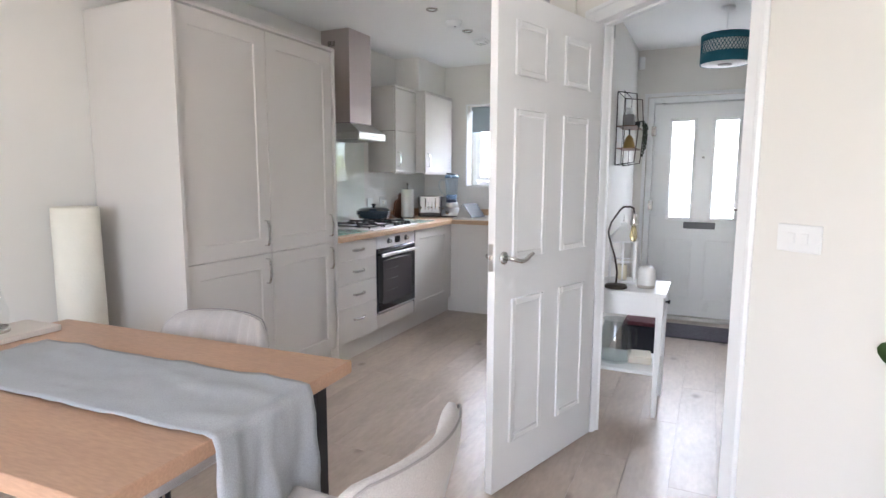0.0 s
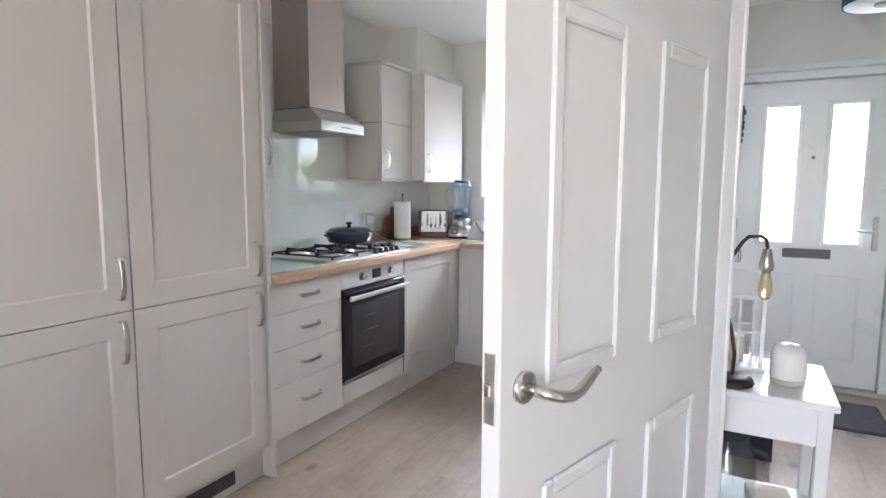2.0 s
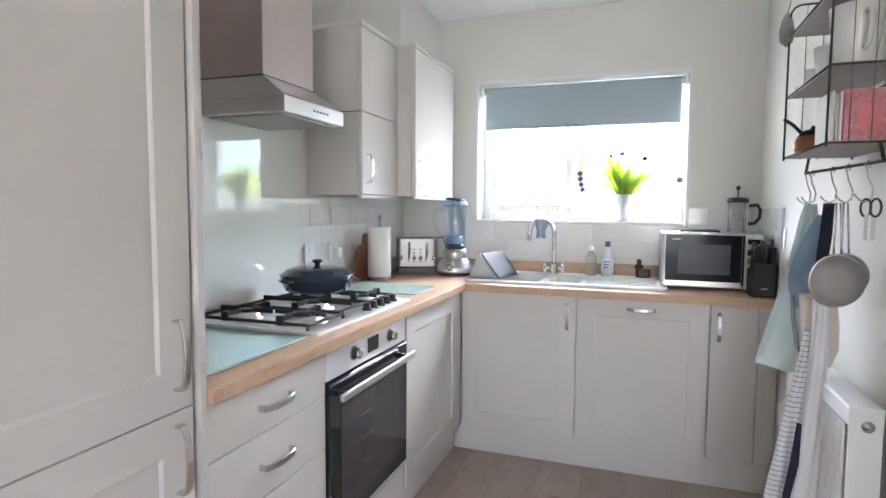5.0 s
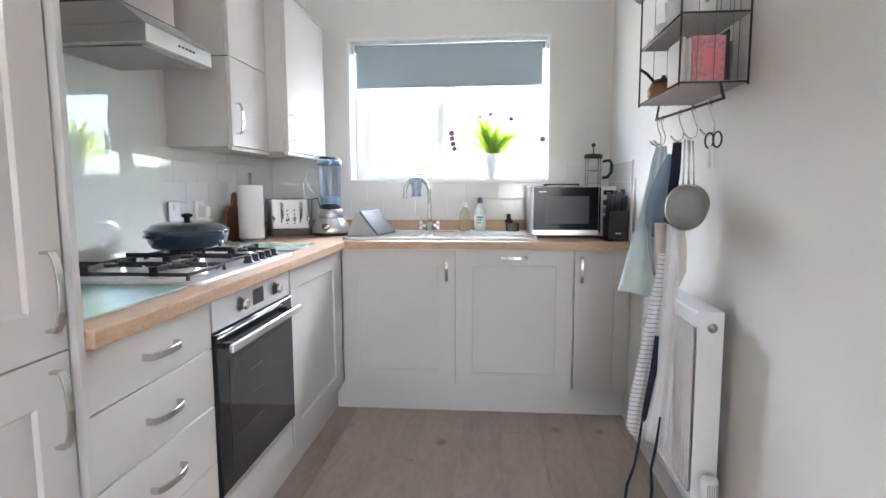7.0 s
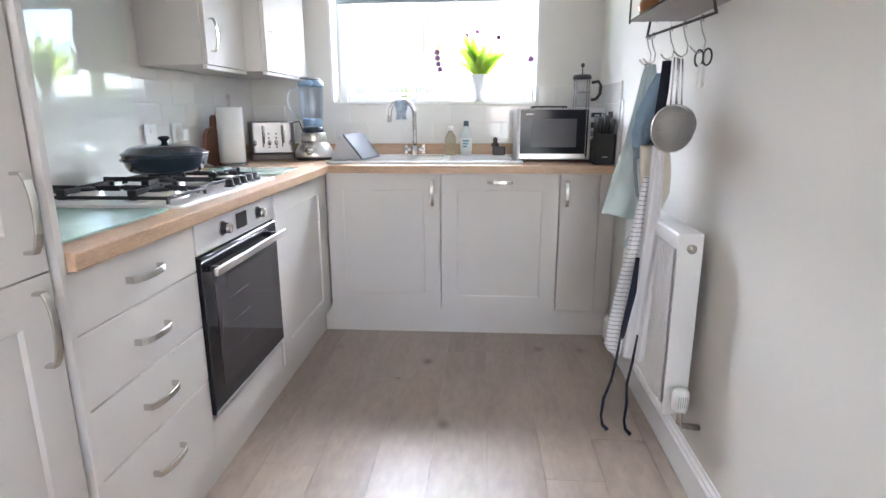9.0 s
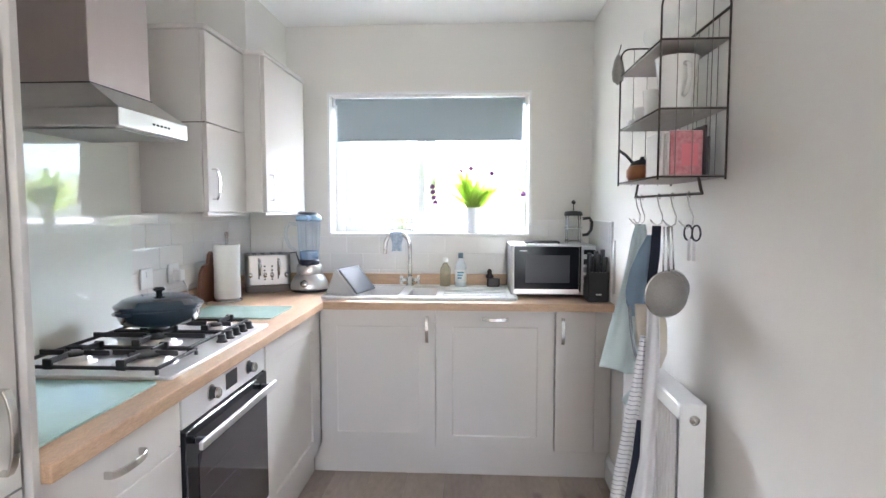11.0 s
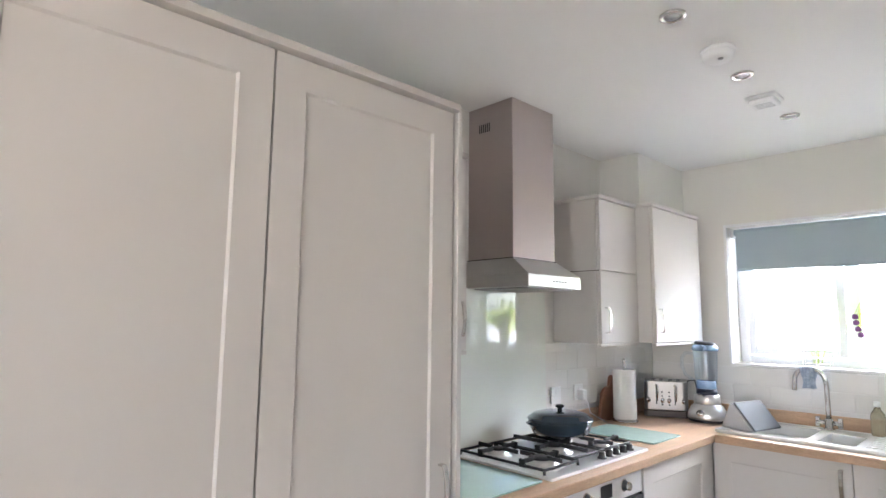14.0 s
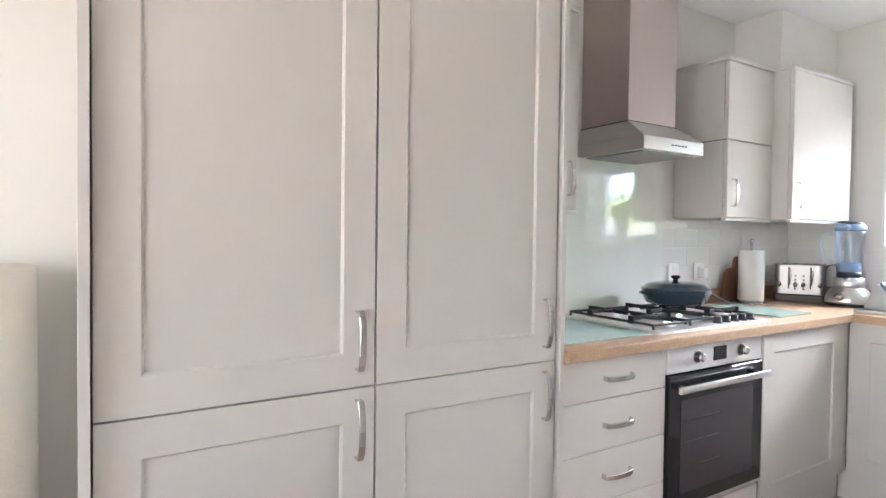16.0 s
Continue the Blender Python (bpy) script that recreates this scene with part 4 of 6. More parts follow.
tagged(dc, "blue and white patterned cloth hung over the tap", "cloth")

GREYP = mat("grey_rubber", (0.15, 0.16, 0.18), 0.75, vary=0.05, scale=12)
PALEP = mat("pale_grey_plastic", (0.50, 0.50, 0.51), 0.45, vary=0.03, scale=12)
bs = thing("washing_up_bowl", pose(0.71, -0.36, WT + 0.0125, 0, 0, -14), "grey folding drainer tipped up on the sink edge", "drainer")
bm = bmesh.new()
tri = [(-0.095, 0.0), (0.085, 0.0), (-0.02, 0.125), (-0.04, 0.128)]
fa, fb = [bm.verts.new((x, -0.11, z)) for x, z in tri], [bm.verts.new((x, 0.11, z)) for x, z in tri]
bm.faces.new(fa), bm.faces.new(fb[::-1])
for i in range(4):
    bm.faces.new((fa[i], fa[(i + 1) % 4], fb[(i + 1) % 4], fb[i]))
bmesh.ops.bevel(bm, geom=bm.edges[:], offset=0.006, segments=2, affect="EDGES")
part("shell", bm, PALEP, bs)
part("grey_panel", boxbm(-0.168, 0.0, -0.115, 0.115, 0.003, 0.014, 0.005, 2), GREYP, bs, "dark grey rubber panel", Matrix.Translation((0.088, 0, 0.0)) @ Matrix.Rotation(math.atan2(0.125, 0.105), 4, "Y"))


def bottle(name, x, y, r, h, body, cap, label, band=None):
    t = thing(name, pose(x, y, WT + 0.0145), label, "bottle", "washing-up bottles")
    part("body", turned([(0, 0), (r * 0.96, 0), (r, 0.006), (r, h * 0.55), (r * 0.9, h * 0.64), (r * 0.42, h * 0.78), (r * 0.40, h * 0.84), (0, h * 0.84)], 24), body, t)
    part("cap", turned([(0, h * 0.842), (r * 0.46, h * 0.842), (r * 0.46, h * 0.97), (r * 0.36, h), (0, h)], 20), cap, t)
    if band:
        s = part("paper_label", turned([(r + 0.0006, h * 0.12), (r + 0.0012, h * 0.125), (r + 0.0012, h * 0.5), (r + 0.0006, h * 0.505)], 24), band, t, "white printed label")
        for k in range(3):
            part("print_bar", boxbm(-0.018, 0.018 - 0.006 * k, -r - 0.0030, -r + 0.002, h * (0.40 - 0.08 * k), h * (0.445 - 0.08 * k)), mat("label_ink", (0.10, 0.32, 0.45), 0.6), s)
    return t


SOAP = mat("clear_soap", (0.80, 0.76, 0.58), 0.12, vary=0.05, scale=9)
SOAP.node_tree.nodes["Principled BSDF"].inputs["Transmission Weight"].default_value = 0.75
bottle("soap_bottle", 1.215, -0.105, 0.032, 0.165, SOAP, WHITEPLASTIC, "clear bottle of pale yellow hand soap")
bottle("detergent_bottle", 1.305, -0.11, 0.033, 0.195, mat("pale_bottle", (0.72, 0.76, 0.78), 0.25), mat("grey_cap", (0.10, 0.16, 0.20), 0.4), "white washing-up liquid bottle with printed label", WHITEPLASTIC)
br = thing("dish_brush_pot", pose(1.485, -0.115, WT + 0.0145), "small dark brown brush standing in a holder", "dish brush")
BROWN = mat("dark_brown_wood", (0.05, 0.028, 0.024), 0.4, vary=0.2, scale=20)
part("holder", rounded(0.075, 0.05, 0.048, 0.012, 3, (0.01, 0, 0)), BROWN, br)
part("brush_head", turned([(0, 0.049), (0.022, 0.049), (0.024, 0.062), (0.012, 0.075), (0.014, 0.088), (0.009, 0.10), (0, 0.102)], 18), BROWN, br, m=pose(-0.012, 0, 0))

# microwave with trivet, cafetiere; knife block
MWGLASS = mat("black_microwave_glass", (0.010, 0.011, 0.016), 0.10, vary=0.0, rough_vary=0.02)
MWMESH = mat("microwave_mesh_window", (0.085, 0.085, 0.095), 0.22, vary=0.15, scale=300, rough_vary=0.03)
for m_ in (MWGLASS, MWMESH):
    m_.node_tree.nodes["Principled BSDF"].inputs["Specular IOR Level"].default_value = 0.18
mw = thing("microwave", pose(1.797, -0.235, WT), "silver microwave oven with black glass door", "microwave")
part("case", rounded(0.440, 0.36, 0.262, 0.008, 2, (0, 0, 0.012)), mat("silver_case", (0.42, 0.42, 0.42), 0.42, 0.5, vary=0.02), mw)
for x in (-0.19, 0.19):
    for y in (-0.14, 0.14):
        part("foot", turned([(0, 0), (0.014, 0), (0.014, 0.0125), (0, 0.0125)], 12), BLACKPLASTIC, mw, m=pose(x, y, 0))
door = part("door", boxbm(-0.206, 0.134, -0.190, -0.181, 0.018, 0.270, 0.002), STEEL, mw, "silver framed door")
part("door_glass", boxbm(-0.203, 0.132, -0.1925, -0.1902, 0.044, 0.268, 0.001), MWGLASS, door, "black door glass")
part("door_window", boxbm(-0.145, 0.085, -0.1934, -0.1926, 0.078, 0.222, 0.0004), MWMESH, door, "grey mesh window")
part("badge_bar", boxbm(-0.175, -0.135, -0.1932, -0.1926, 0.243, 0.248), WHITEPLASTIC, door)
part("door_handle", boxbm(0.1360, 0.1440, -0.1885, -0.181, 0.030, 0.268, 0.002), MWGLASS, mw)
pn = part("control_panel", boxbm(0.146, 0.2195, -0.188, -0.181, 0.016, 0.272, 0.002), mat("panel_silver", (0.62, 0.62, 0.62), 0.3, 0.4), mw)
part("display", boxbm(0.156, 0.216, -0.1902, -0.1885, 0.228, 0.252, 0.001), BLACKGLASS, pn)
for r_ in range(4):
    for c_ in range(2):
        part("button", boxbm(0.156 + c_ * 0.033, 0.183 + c_ * 0.033, -0.191, -0.1885, 0.175 - r_ * 0.042, 0.203 - r_ * 0.042, 0.001), mat("button_grey", (0.25, 0.25, 0.27), 0.4) if r_ else BLACKPLASTIC, pn)
MZ = WT + 0.2745
bm = bmesh.new()
for i in range(5):
    tube(bm, [(-0.09, -0.06 + i * 0.03, 0.010), (0.09, -0.06 + i * 0.03, 0.010)], 0.0028, 6)
tube(bm, [(-0.09, -0.065, 0.008), (0.09, -0.065, 0.008), (0.095, 0, 0.008), (0.09, 0.065, 0.008), (-0.09, 0.065, 0.008), (-0.095, 0, 0.008)], 0.0035, 6, True)
for x, y in ((-0.085, -0.06), (0.085, -0.06), (-0.085, 0.06), (0.085, 0.06)):
    tube(bm, [(x, y, 0.0), (x, y, 0.008)], 0.004, 6)
tagged(part("trivet", bm, IRON, m=pose(1.755, -0.25, MZ)), "black wire trivet lying on the microwave", "trivet")
cf = thing("cafetiere", pose(1.935, -0.20, MZ), "glass cafetiere with black lid and handle on the microwave", "cafetiere")
part("beaker", turned([(0, 0.006), (0.044, 0.006), (0.046, 0.012), (0.046, 0.15), (0.0445, 0.15), (0.044, 0.014), (0, 0.010)], 28), CLEAR, cf)
bm = bmesh.new()
for k in range(4):
    a = radians(45 + 90 * k)
    tube(bm, [(0.0485 * math.cos(a), 0.0485 * math.sin(a), 0.0), (0.0485 * math.cos(a), 0.0485 * math.sin(a), 0.152)], 0.003, 6)
for z in (0.012, 0.085):
    tube(bm, arc((0, 0, z), 0.0485, 0, 345, 23, "xy"), 0.0028, 6, True)
part("frame", bm, CHROME, cf, "chrome frame")
part("lid", turned([(0.0, 0.152), (0.050, 0.152), (0.051, 0.165), (0.044, 0.176), (0, 0.180)], 28), BLACKPLASTIC, cf)
part("plunger", turned([(0, 0.18), (0.003, 0.18), (0.003, 0.215), (0.010, 0.218), (0.012, 0.228), (0.006, 0.237), (0, 0.238)], 16), BLACKPLASTIC, cf)
part("handle", tubebm([(0.050, -0.01, 0.135), (0.085, -0.02, 0.140), (0.098, -0.024, 0.115), (0.095, -0.023, 0.075), (0.075, -0.018, 0.048), (0.050, -0.01, 0.045)], 0.0085, 10), BLACKPLASTIC, cf)
kb = thing("knife_block", pose(2.003, -0.50, WT, 0, 0, 0), "black knife block full of black-handled knives", "knife block")
bm = rounded(0.105, 0.13, 0.15, 0.012, 3)
for v in bm.verts:
    if v.co.z > 0.07:
        v.co.z += -0.35 * v.co.y - 0.02
part("block", bm, mat("black_stained_wood", (0.016, 0.012, 0.012), 0.35, vary=0.2, scale=20), kb)
part("badge", boxbm(-0.014, 0.014, -0.0675, -0.0655, 0.035, 0.042), CHROME, kb)
for i, (x, y, h) in enumerate(((-0.034, 0.03, 0.115), (0.0, 0.035, 0.125), (0.032, 0.03, 0.13), (-0.032, -0.02, 0.09), (0.004, -0.02, 0.10), (0.034, -0.022, 0.085))):
    part("knife_handle", tubebm([(x, y, 0.118 - 0.35 * y), (x, y - 0.012, 0.118 - 0.35 * y + h * 0.5), (x, y - 0.024, 0.118 - 0.35 * y + h * 1.15)], [0.009, 0.011, 0.012], 8), BLACKPLASTIC, kb)

# ---- window: roller blind, vase of flowers, wire holder ----
bd = thing("roller_blind", pose(0, 0, 0), "grey-blue fabric roller blind, partly lowered", "blind")
BLIND = mat("grey_blue_blind", (0.40, 0.475, 0.52), 0.85, vary=0.02, scale=5, bump=0.1, bump_scale=400)
part("roller", tubebm([(WX0 + 0.02, 0.095, 2.028), (WX1 - 0.02, 0.095, 2.028)], 0.020, 16), BLIND, bd)
part("fabric", boxbm(WX0 + 0.032, WX1 - 0.036, 0.073, 0.0745, 1.80, 2.03), BLIND, bd)
part("bottom_bar", boxbm(WX0 + 0.032, WX1 - 0.036, 0.069, 0.0785, 1.785, 1.80, 0.003), BLIND, bd)
for x in (WX0 + 0.002, WX1 - 0.018):
    part("bracket", boxbm(x, x + 0.016, 0.07, 0.12, 1.995, 2.05, 0.003), WHITEPLASTIC, bd)
tagged(part("blind_chain", tubebm([(WX1 - 0.025, 0.085, 2.0), (WX1 - 0.026, 0.085, 1.6), (WX1 - 0.025, 0.085, 1.33)], 0.002, 6), WHITEPLASTIC), "white bead chain of the blind", "chain")

PETIOLE = mat("tulip_green", (0.42, 0.60, 0.09), 0.5, vary=0.25, scale=30)
tr_, mx_ = PETIOLE.node_tree.nodes.new("ShaderNodeBsdfTranslucent"), PETIOLE.node_tree.nodes.new("ShaderNodeMixShader")
tr_.inputs[0].default_value = (0.66, 0.80, 0.20, 1)
mx_.inputs[0].default_value = 0.5
pn_ = PETIOLE.node_tree.nodes
PETIOLE.node_tree.links.new(pn_["Principled BSDF"].outputs[0], mx_.inputs[1]), PETIOLE.node_tree.links.new(tr_.outputs[0], mx_.inputs[2])
PETIOLE.node_tree.links.new(mx_.outputs[0], pn_["Material Output"].inputs[0])
PURPLE = mat("purple_petal", (0.21, 0.055, 0.24), 0.6, vary=0.3, scale=60)
vs = thing("flower_vase", pose(1.372, 0.075, WZ0 + 0.006), "white vase of green leaves and drooping purple tulips on the sill", "vase")
part("vase", turned([(0, 0), (0.030, 0), (0.032, 0.006), (0.036, 0.08), (0.047, 0.152), (0.050, 0.155), (0.044, 0.153), (0.033, 0.08), (0, 0.02)], 28), mat("grey_white_glaze", (0.58, 0.58, 0.60), 0.3, vary=0.02), vs)
rnd = random.Random(5)


def blade(bm, base, tip, width, droop):
    n, base, tip = 7, Vector(base), Vector(tip)
    side = (tip - base).cross(Vector((0, 1, 0.2))).normalized()
    prev = None
    for i in range(n + 1):
        u = i / n
        p = base.lerp(tip, u) + Vector((0, 0, droop * 4 * u * (1 - u)))
        w = width * (math.sin(math.pi * (0.12 + 0.88 * u)) ** 0.45 if u < 1 else 0.02)
        row = [bm.verts.new(p + side * w), bm.verts.new(p + Vector((0, 0.012 * math.sin(3 * u), 0))), bm.verts.new(p - side * w)]
        if prev:
            for k in range(2):
                bm.faces.new((prev[k], prev[k + 1], row[k + 1], row[k])).smooth = True
        prev = row


for i in range(46):
    a = rnd.uniform(-1, 1)
    b = (rnd.uniform(-0.025, 0.025), rnd.uniform(-0.02, 0.02), 0.13)
    t_ = (a * rnd.uniform(0.13, 0.27) - 0.015, rnd.uniform(-0.07, 0.04), 0.16 + rnd.uniform(0.13, 0.25) * (1.15 - 0.55 * abs(a)))
    bm = bmesh.new()
    blade(bm, b, t_, rnd.uniform(0.009, 0.017), rnd.uniform(-0.01, 0.03))
    part("leaf", bm, PETIOLE, vs)
for tip, mid in (((-0.225, -0.03, 0.185), (-0.20, -0.02, 0.36)), ((-0.235, -0.03, 0.215), (-0.19, -0.02, 0.37)), ((-0.242, -0.03, 0.248), (-0.18, -0.02, 0.38)), ((-0.245, -0.03, 0.28), (-0.17, -0.02, 0.39)), ((0.115, -0.02, 0.36), (0.07, 0, 0.30)), ((-0.075, 0.0, 0.375), (-0.03, 0, 0.3)), ((-0.01, -0.02, 0.39), (0.0, 0, 0.3)), ((0.30, -0.06, 0.235), (0.2, -0.04, 0.29))):
    st = part("stem", tubebm([(0, 0, 0.10), (mid[0] * 0.45, mid[1], 0.26), mid, ((mid[0] + tip[0]) / 2 - 0.01, tip[1], (mid[2] + tip[2]) / 2 + 0.02), (tip[0], tip[1], tip[2] + 0.015)], 0.0022, 6), PETIOLE, vs)
    r0 = 0.0155
    part("bloom", turned([(0, -0.015), (r0 * 0.8, -0.012), (r0, -0.003), (r0 * 0.85, 0.008), (r0 * 0.3, 0.014), (0, 0.015)], 12), PURPLE, st, m=pose(tip[0], tip[1], tip[2]))
wh = thing("wire_holder", pose(0.935, 0.07, WZ0 + 0.006), "fine wire holder with small blossoms on the sill", "holder")
bm = bmesh.new()
for z in (0.02, 0.085):
    tube(bm, [(-0.065, -0.025, z), (0.065, -0.025, z), (0.065, 0.025, z), (-0.065, 0.025, z)], 0.0016, 6, True)
for x, y in ((-0.065, -0.025), (0.065, -0.025), (0.065, 0.025), (-0.065, 0.025), (0.0, -0.025)):
    tube(bm, [(x, y, 0), (x, y, 0.085)], 0.0016, 6)
part("frame", bm, CHROME, wh)
for i in range(9):
    x, z = rnd.uniform(-0.05, 0.06), rnd.uniform(0.13, 0.185)
    s = part("twig", tubebm([(x * 0.4, 0, 0.02), (x * 0.8, 0.0, z * 0.7), (x, -0.01, z)], 0.0012, 5), PETIOLE, wh)
    part("blossom", turned([(0, -0.006), (0.009, 0), (0, 0.006)], 8), mat("grey_lilac", (0.35, 0.33, 0.42), 0.7), s, m=pose(x, -0.01, z))

# sockets and small fittings on the tiles
for y in (-1.125, -0.915):
    so = thing("socket", pose(0.017, y, 1.082, 0, 0, 90), "white socket on the tiled wall", "socket", "kitchen sockets")
    part("plate", boxbm(-0.043, 0.043, -0.009, 0.0, -0.043, 0.043, 0.003), WHITEPLASTIC, so)
    part("switch", boxbm(-0.010, 0.010, -0.012, -0.009, 0.006, 0.030, 0.001), WHITEPLASTIC, so)
    if y > -1:
        part("plug", rounded(0.045, 0.04, 0.05, 0.01, 3, (0, -0.03, -0.035)), WHITEPLASTIC, so)
tagged(part("cable", tubebm([(0.06, -0.915, 1.06), (0.075, -0.90, 1.02), (0.06, -0.86, 0.97), (0.07, -0.80, 0.94), (0.10, -0.76, WT + 0.004)], 0.003), WHITEPLASTIC), "white appliance cable hanging from the socket", "cable")

# ---- right kitchen wall: wire shelf, hooks and cloths, radiator ----
SY0_, SY1_, SXF, SXB = -1.81, -1.385, 1.885, RIGHT - 0.006
LEVELS = (1.455, 1.637, 1.82)
sh = thing("wire_shelf", pose(0, 0, 0), "dark wire wall shelf with three grey boards, crowded with crockery", "shelf")
BOARD = mat("grey_brown_board", (0.42, 0.375, 0.35), 0.6, vary=0.12, scale=8, stretch=(6, 1, 1))
for z in LEVELS:
    b = part("shelf_board", boxbm(SXF + 0.006, SXB, SY0_ + 0.004, SY1_ - 0.004, z, z + 0.008, 0.001), BOARD, sh)
    part("edge_wire", tubebm([(SXF + 0.002, SY0_, z + 0.004), (SXF + 0.002, SY1_, z + 0.004)], 0.0028, 6), WIRE, b)
for y in (SY0_, SY1_):
    T = 1.945 if y == SY0_ else 1.915
    loop = [(SXF, y, 1.45), (SXF, y, T - 0.035), (SXF + 0.003, y, T - 0.020), (SXF + 0.011, y, T - 0.008), (SXF + 0.022, y, T - 0.002), (SXF + 0.035, y, T), (SXB - 0.03, y, T), (SXB - 0.016, y, T - 0.003), (SXB - 0.006, y, T - 0.010), (SXB, y, T - 0.03), (SXB, y, 1.45)]
    e = part("end_frame", tubebm(loop, 0.0029, 8), WIRE, sh)
    for k in range(1, 4):
        x = SXF + (SXB - SXF) * k / 4
        part("upright_wire", tubebm([(x, y, 1.452), (x, y, T - 0.002)], 0.0012, 6), FINEWIRE, e)
    for z in LEVELS:
        part("cross_wire", tubebm([(SXF, y, z + 0.003), (SXB, y, z + 0.003)], 0.0025, 6), WIRE, e)
part("back_rail", tubebm([(SXB, SY0_, 1.905), (SXB, SY1_, 1.905)], 0.004, 8), WIRE, sh)
for k in range(1, 6):
    y = SY0_ + (SY1_ - SY0_) * k / 6
    part("back_wire", tubebm([(SXB, y, 1.455), (SXB, y, 1.905)], 0.0011, 6), FINEWIRE, sh)
RA, RB = Vector((1.955, -1.345, 1.412)), Vector((1.995, -1.835, 1.412))
hr = thing("hook_rail", pose(0, 0, 0), "dark metal hook rail hung below the wire shelf", "hook rail")
part("bar", tubebm([RA + Vector((0, -0.03, 0.045)), RA + Vector((0, -0.01, 0.01)), RA, RB, RB + Vector((0, 0.01, 0.01)), RB + Vector((0, 0.03, 0.045))], 0.0042, 8), WIRE, hr)
HOOKS = [0.04, 0.12, 0.42, 0.62, 0.84]
hook_at = []
for u in HOOKS:
    p = RA.lerp(RB, u)
    hook_at.append(p + Vector((-0.012, -0.022, -0.092)))
    k = thing("s_hook", pose(p.x, p.y, p.z, 0, 0, 0), "steel S-hook on the rail", "hook", "rail hooks")
    part("wire", tubebm([(0.004, 0.004, -0.010), (0.008, 0.004, 0.002), (0.0, 0.0, 0.0065), (-0.006, -0.004, -0.002), (-0.002, -0.012, -0.035), (0.006, -0.022, -0.062), (0.002, -0.030, -0.085), (-0.010, -0.024, -0.094), (-0.020, -0.012, -0.086), (-0.026, -0.002, -0.075)], 0.0022, 6), CHROME, k)


def cloth(name, rows, material, label, waves=2.0, depth=0.012, parent=None, cat="cloth"):
    """A hanging textile; each row gives one end of its width (x, y), the other end, and its height."""
    bm = bmesh.new()
    n = 16
    prev = None
    full = []
    for a, b in zip(rows, rows[1:]):
        for k in range(6):
            full.append([a[i] + (b[i] - a[i]) * k / 6 for i in range(5)])
    full.append(rows[-1])
    for i, (xa, ya, xb, yb, z) in enumerate(full):
        d = Vector((xb - xa, yb - ya, 0))
        nrm = Vector((-d.y, d.x, 0)).normalized()
        grow = min(1, d.length / 0.1)
        row = []
        for j in range(n + 1):
            s = j / n
            p = Vector((xa, ya, z)) + d * s + nrm * depth * grow * (math.sin(waves * math.pi * 2 * s + i * 0.12) + 0.4 * math.sin(5.1 * s * waves + i * 0.3))
            row.append(bm.verts.new((min(p.x, RIGHT - 0.012), p.y, p.z + 0.008 * math.sin(6 * s + 1) * min(1, i / 8))))
        if prev:
            for j in range(n):
                bm.faces.new((prev[j], prev[j + 1], row[j + 1], row[j])).smooth = True
        prev = row
    ob = thicken(part(name, bm, material, parent), 0.003)
    return ob if parent else tagged(ob, label, cat)


def striped(name, base, stripe, freq, width, rough=0.95, axis=2, fuzz=0.25):
    m = mat(name, base, rough, vary=0.04, scale=12, bump=fuzz, bump_scale=260)
    nt = m.node_tree
    n = nt.nodes.new
    b = nt.nodes["Principled BSDF"]
    link = b.inputs["Base Color"].links[0].from_socket
    tc, sep, mul, fr, gt, mix = n("ShaderNodeTexCoord"), n("ShaderNodeSeparateXYZ"), n("ShaderNodeMath"), n("ShaderNodeMath"), n("ShaderNodeMath"), n("ShaderNodeMix")
    nt.links.new(tc.outputs["Object"], sep.inputs[0])
    mul.operation, fr.operation, gt.operation = "MULTIPLY", "FRACT", "LESS_THAN"
    mul.inputs[1].default_value, gt.inputs[1].default_value = freq, width
    nt.links.new(sep.outputs[axis], mul.inputs[0]), nt.links.new(mul.outputs[0], fr.inputs[0]), nt.links.new(fr.outputs[0], gt.inputs[0])
    mix.data_type = "RGBA"
    nt.links.new(gt.outputs[0], mix.inputs[0]), nt.links.new(link, mix.inputs[6])
    mix.inputs[7].default_value = (*stripe, 1)
    nt.links.new(mix.outputs[2], b.inputs["Base Color"])
    return m


STEELMESH = mat("steel_mesh", (0.40, 0.385, 0.37), 0.62, 0.35, vary=0.35, scale=420)
MINT = striped("mint_waffle", (0.60, 0.69, 0.68), (0.55, 0.645, 0.64), 150, 0.4)
DUSTY = mat("dusty_blue_cotton", (0.27, 0.37, 0.49), 0.95, vary=0.06, scale=10, bump=0.3, bump_scale=300)
NAVY = mat("navy_tape", (0.022, 0.025, 0.045), 0.9, vary=0.1, scale=30)
APRON = striped("white_striped_cotton", (0.78, 0.78, 0.79), (0.20, 0.21, 0.27), 66, 0.13)
WHITEC = mat("white_cotton", (0.78, 0.77, 0.78), 0.95, vary=0.04, scale=9, bump=0.3, bump_scale=240)
CREAMC = mat("cream_cotton", (0.70, 0.64, 0.55), 0.95, vary=0.06, scale=9, bump=0.3, bump_scale=240)
cloth("tea_towel", [(1.950, -1.375, 1.962, -1.382, 1.318), (1.940, -1.370, 1.966, -1.385, 1.275), (1.930, -1.365, 1.962, -1.385, 1.20), (1.905, -1.355, 1.958, -1.390, 1.06), (1.872, -1.345, 1.955, -1.400, 0.93), (1.855, -1.335, 1.957, -1.405, 0.83), (1.850, -1.335, 1.958, -1.410, 0.795)], MINT, "pale mint waffle tea towel hanging from a hook", 1.2, 0.011, cat="tea towel")
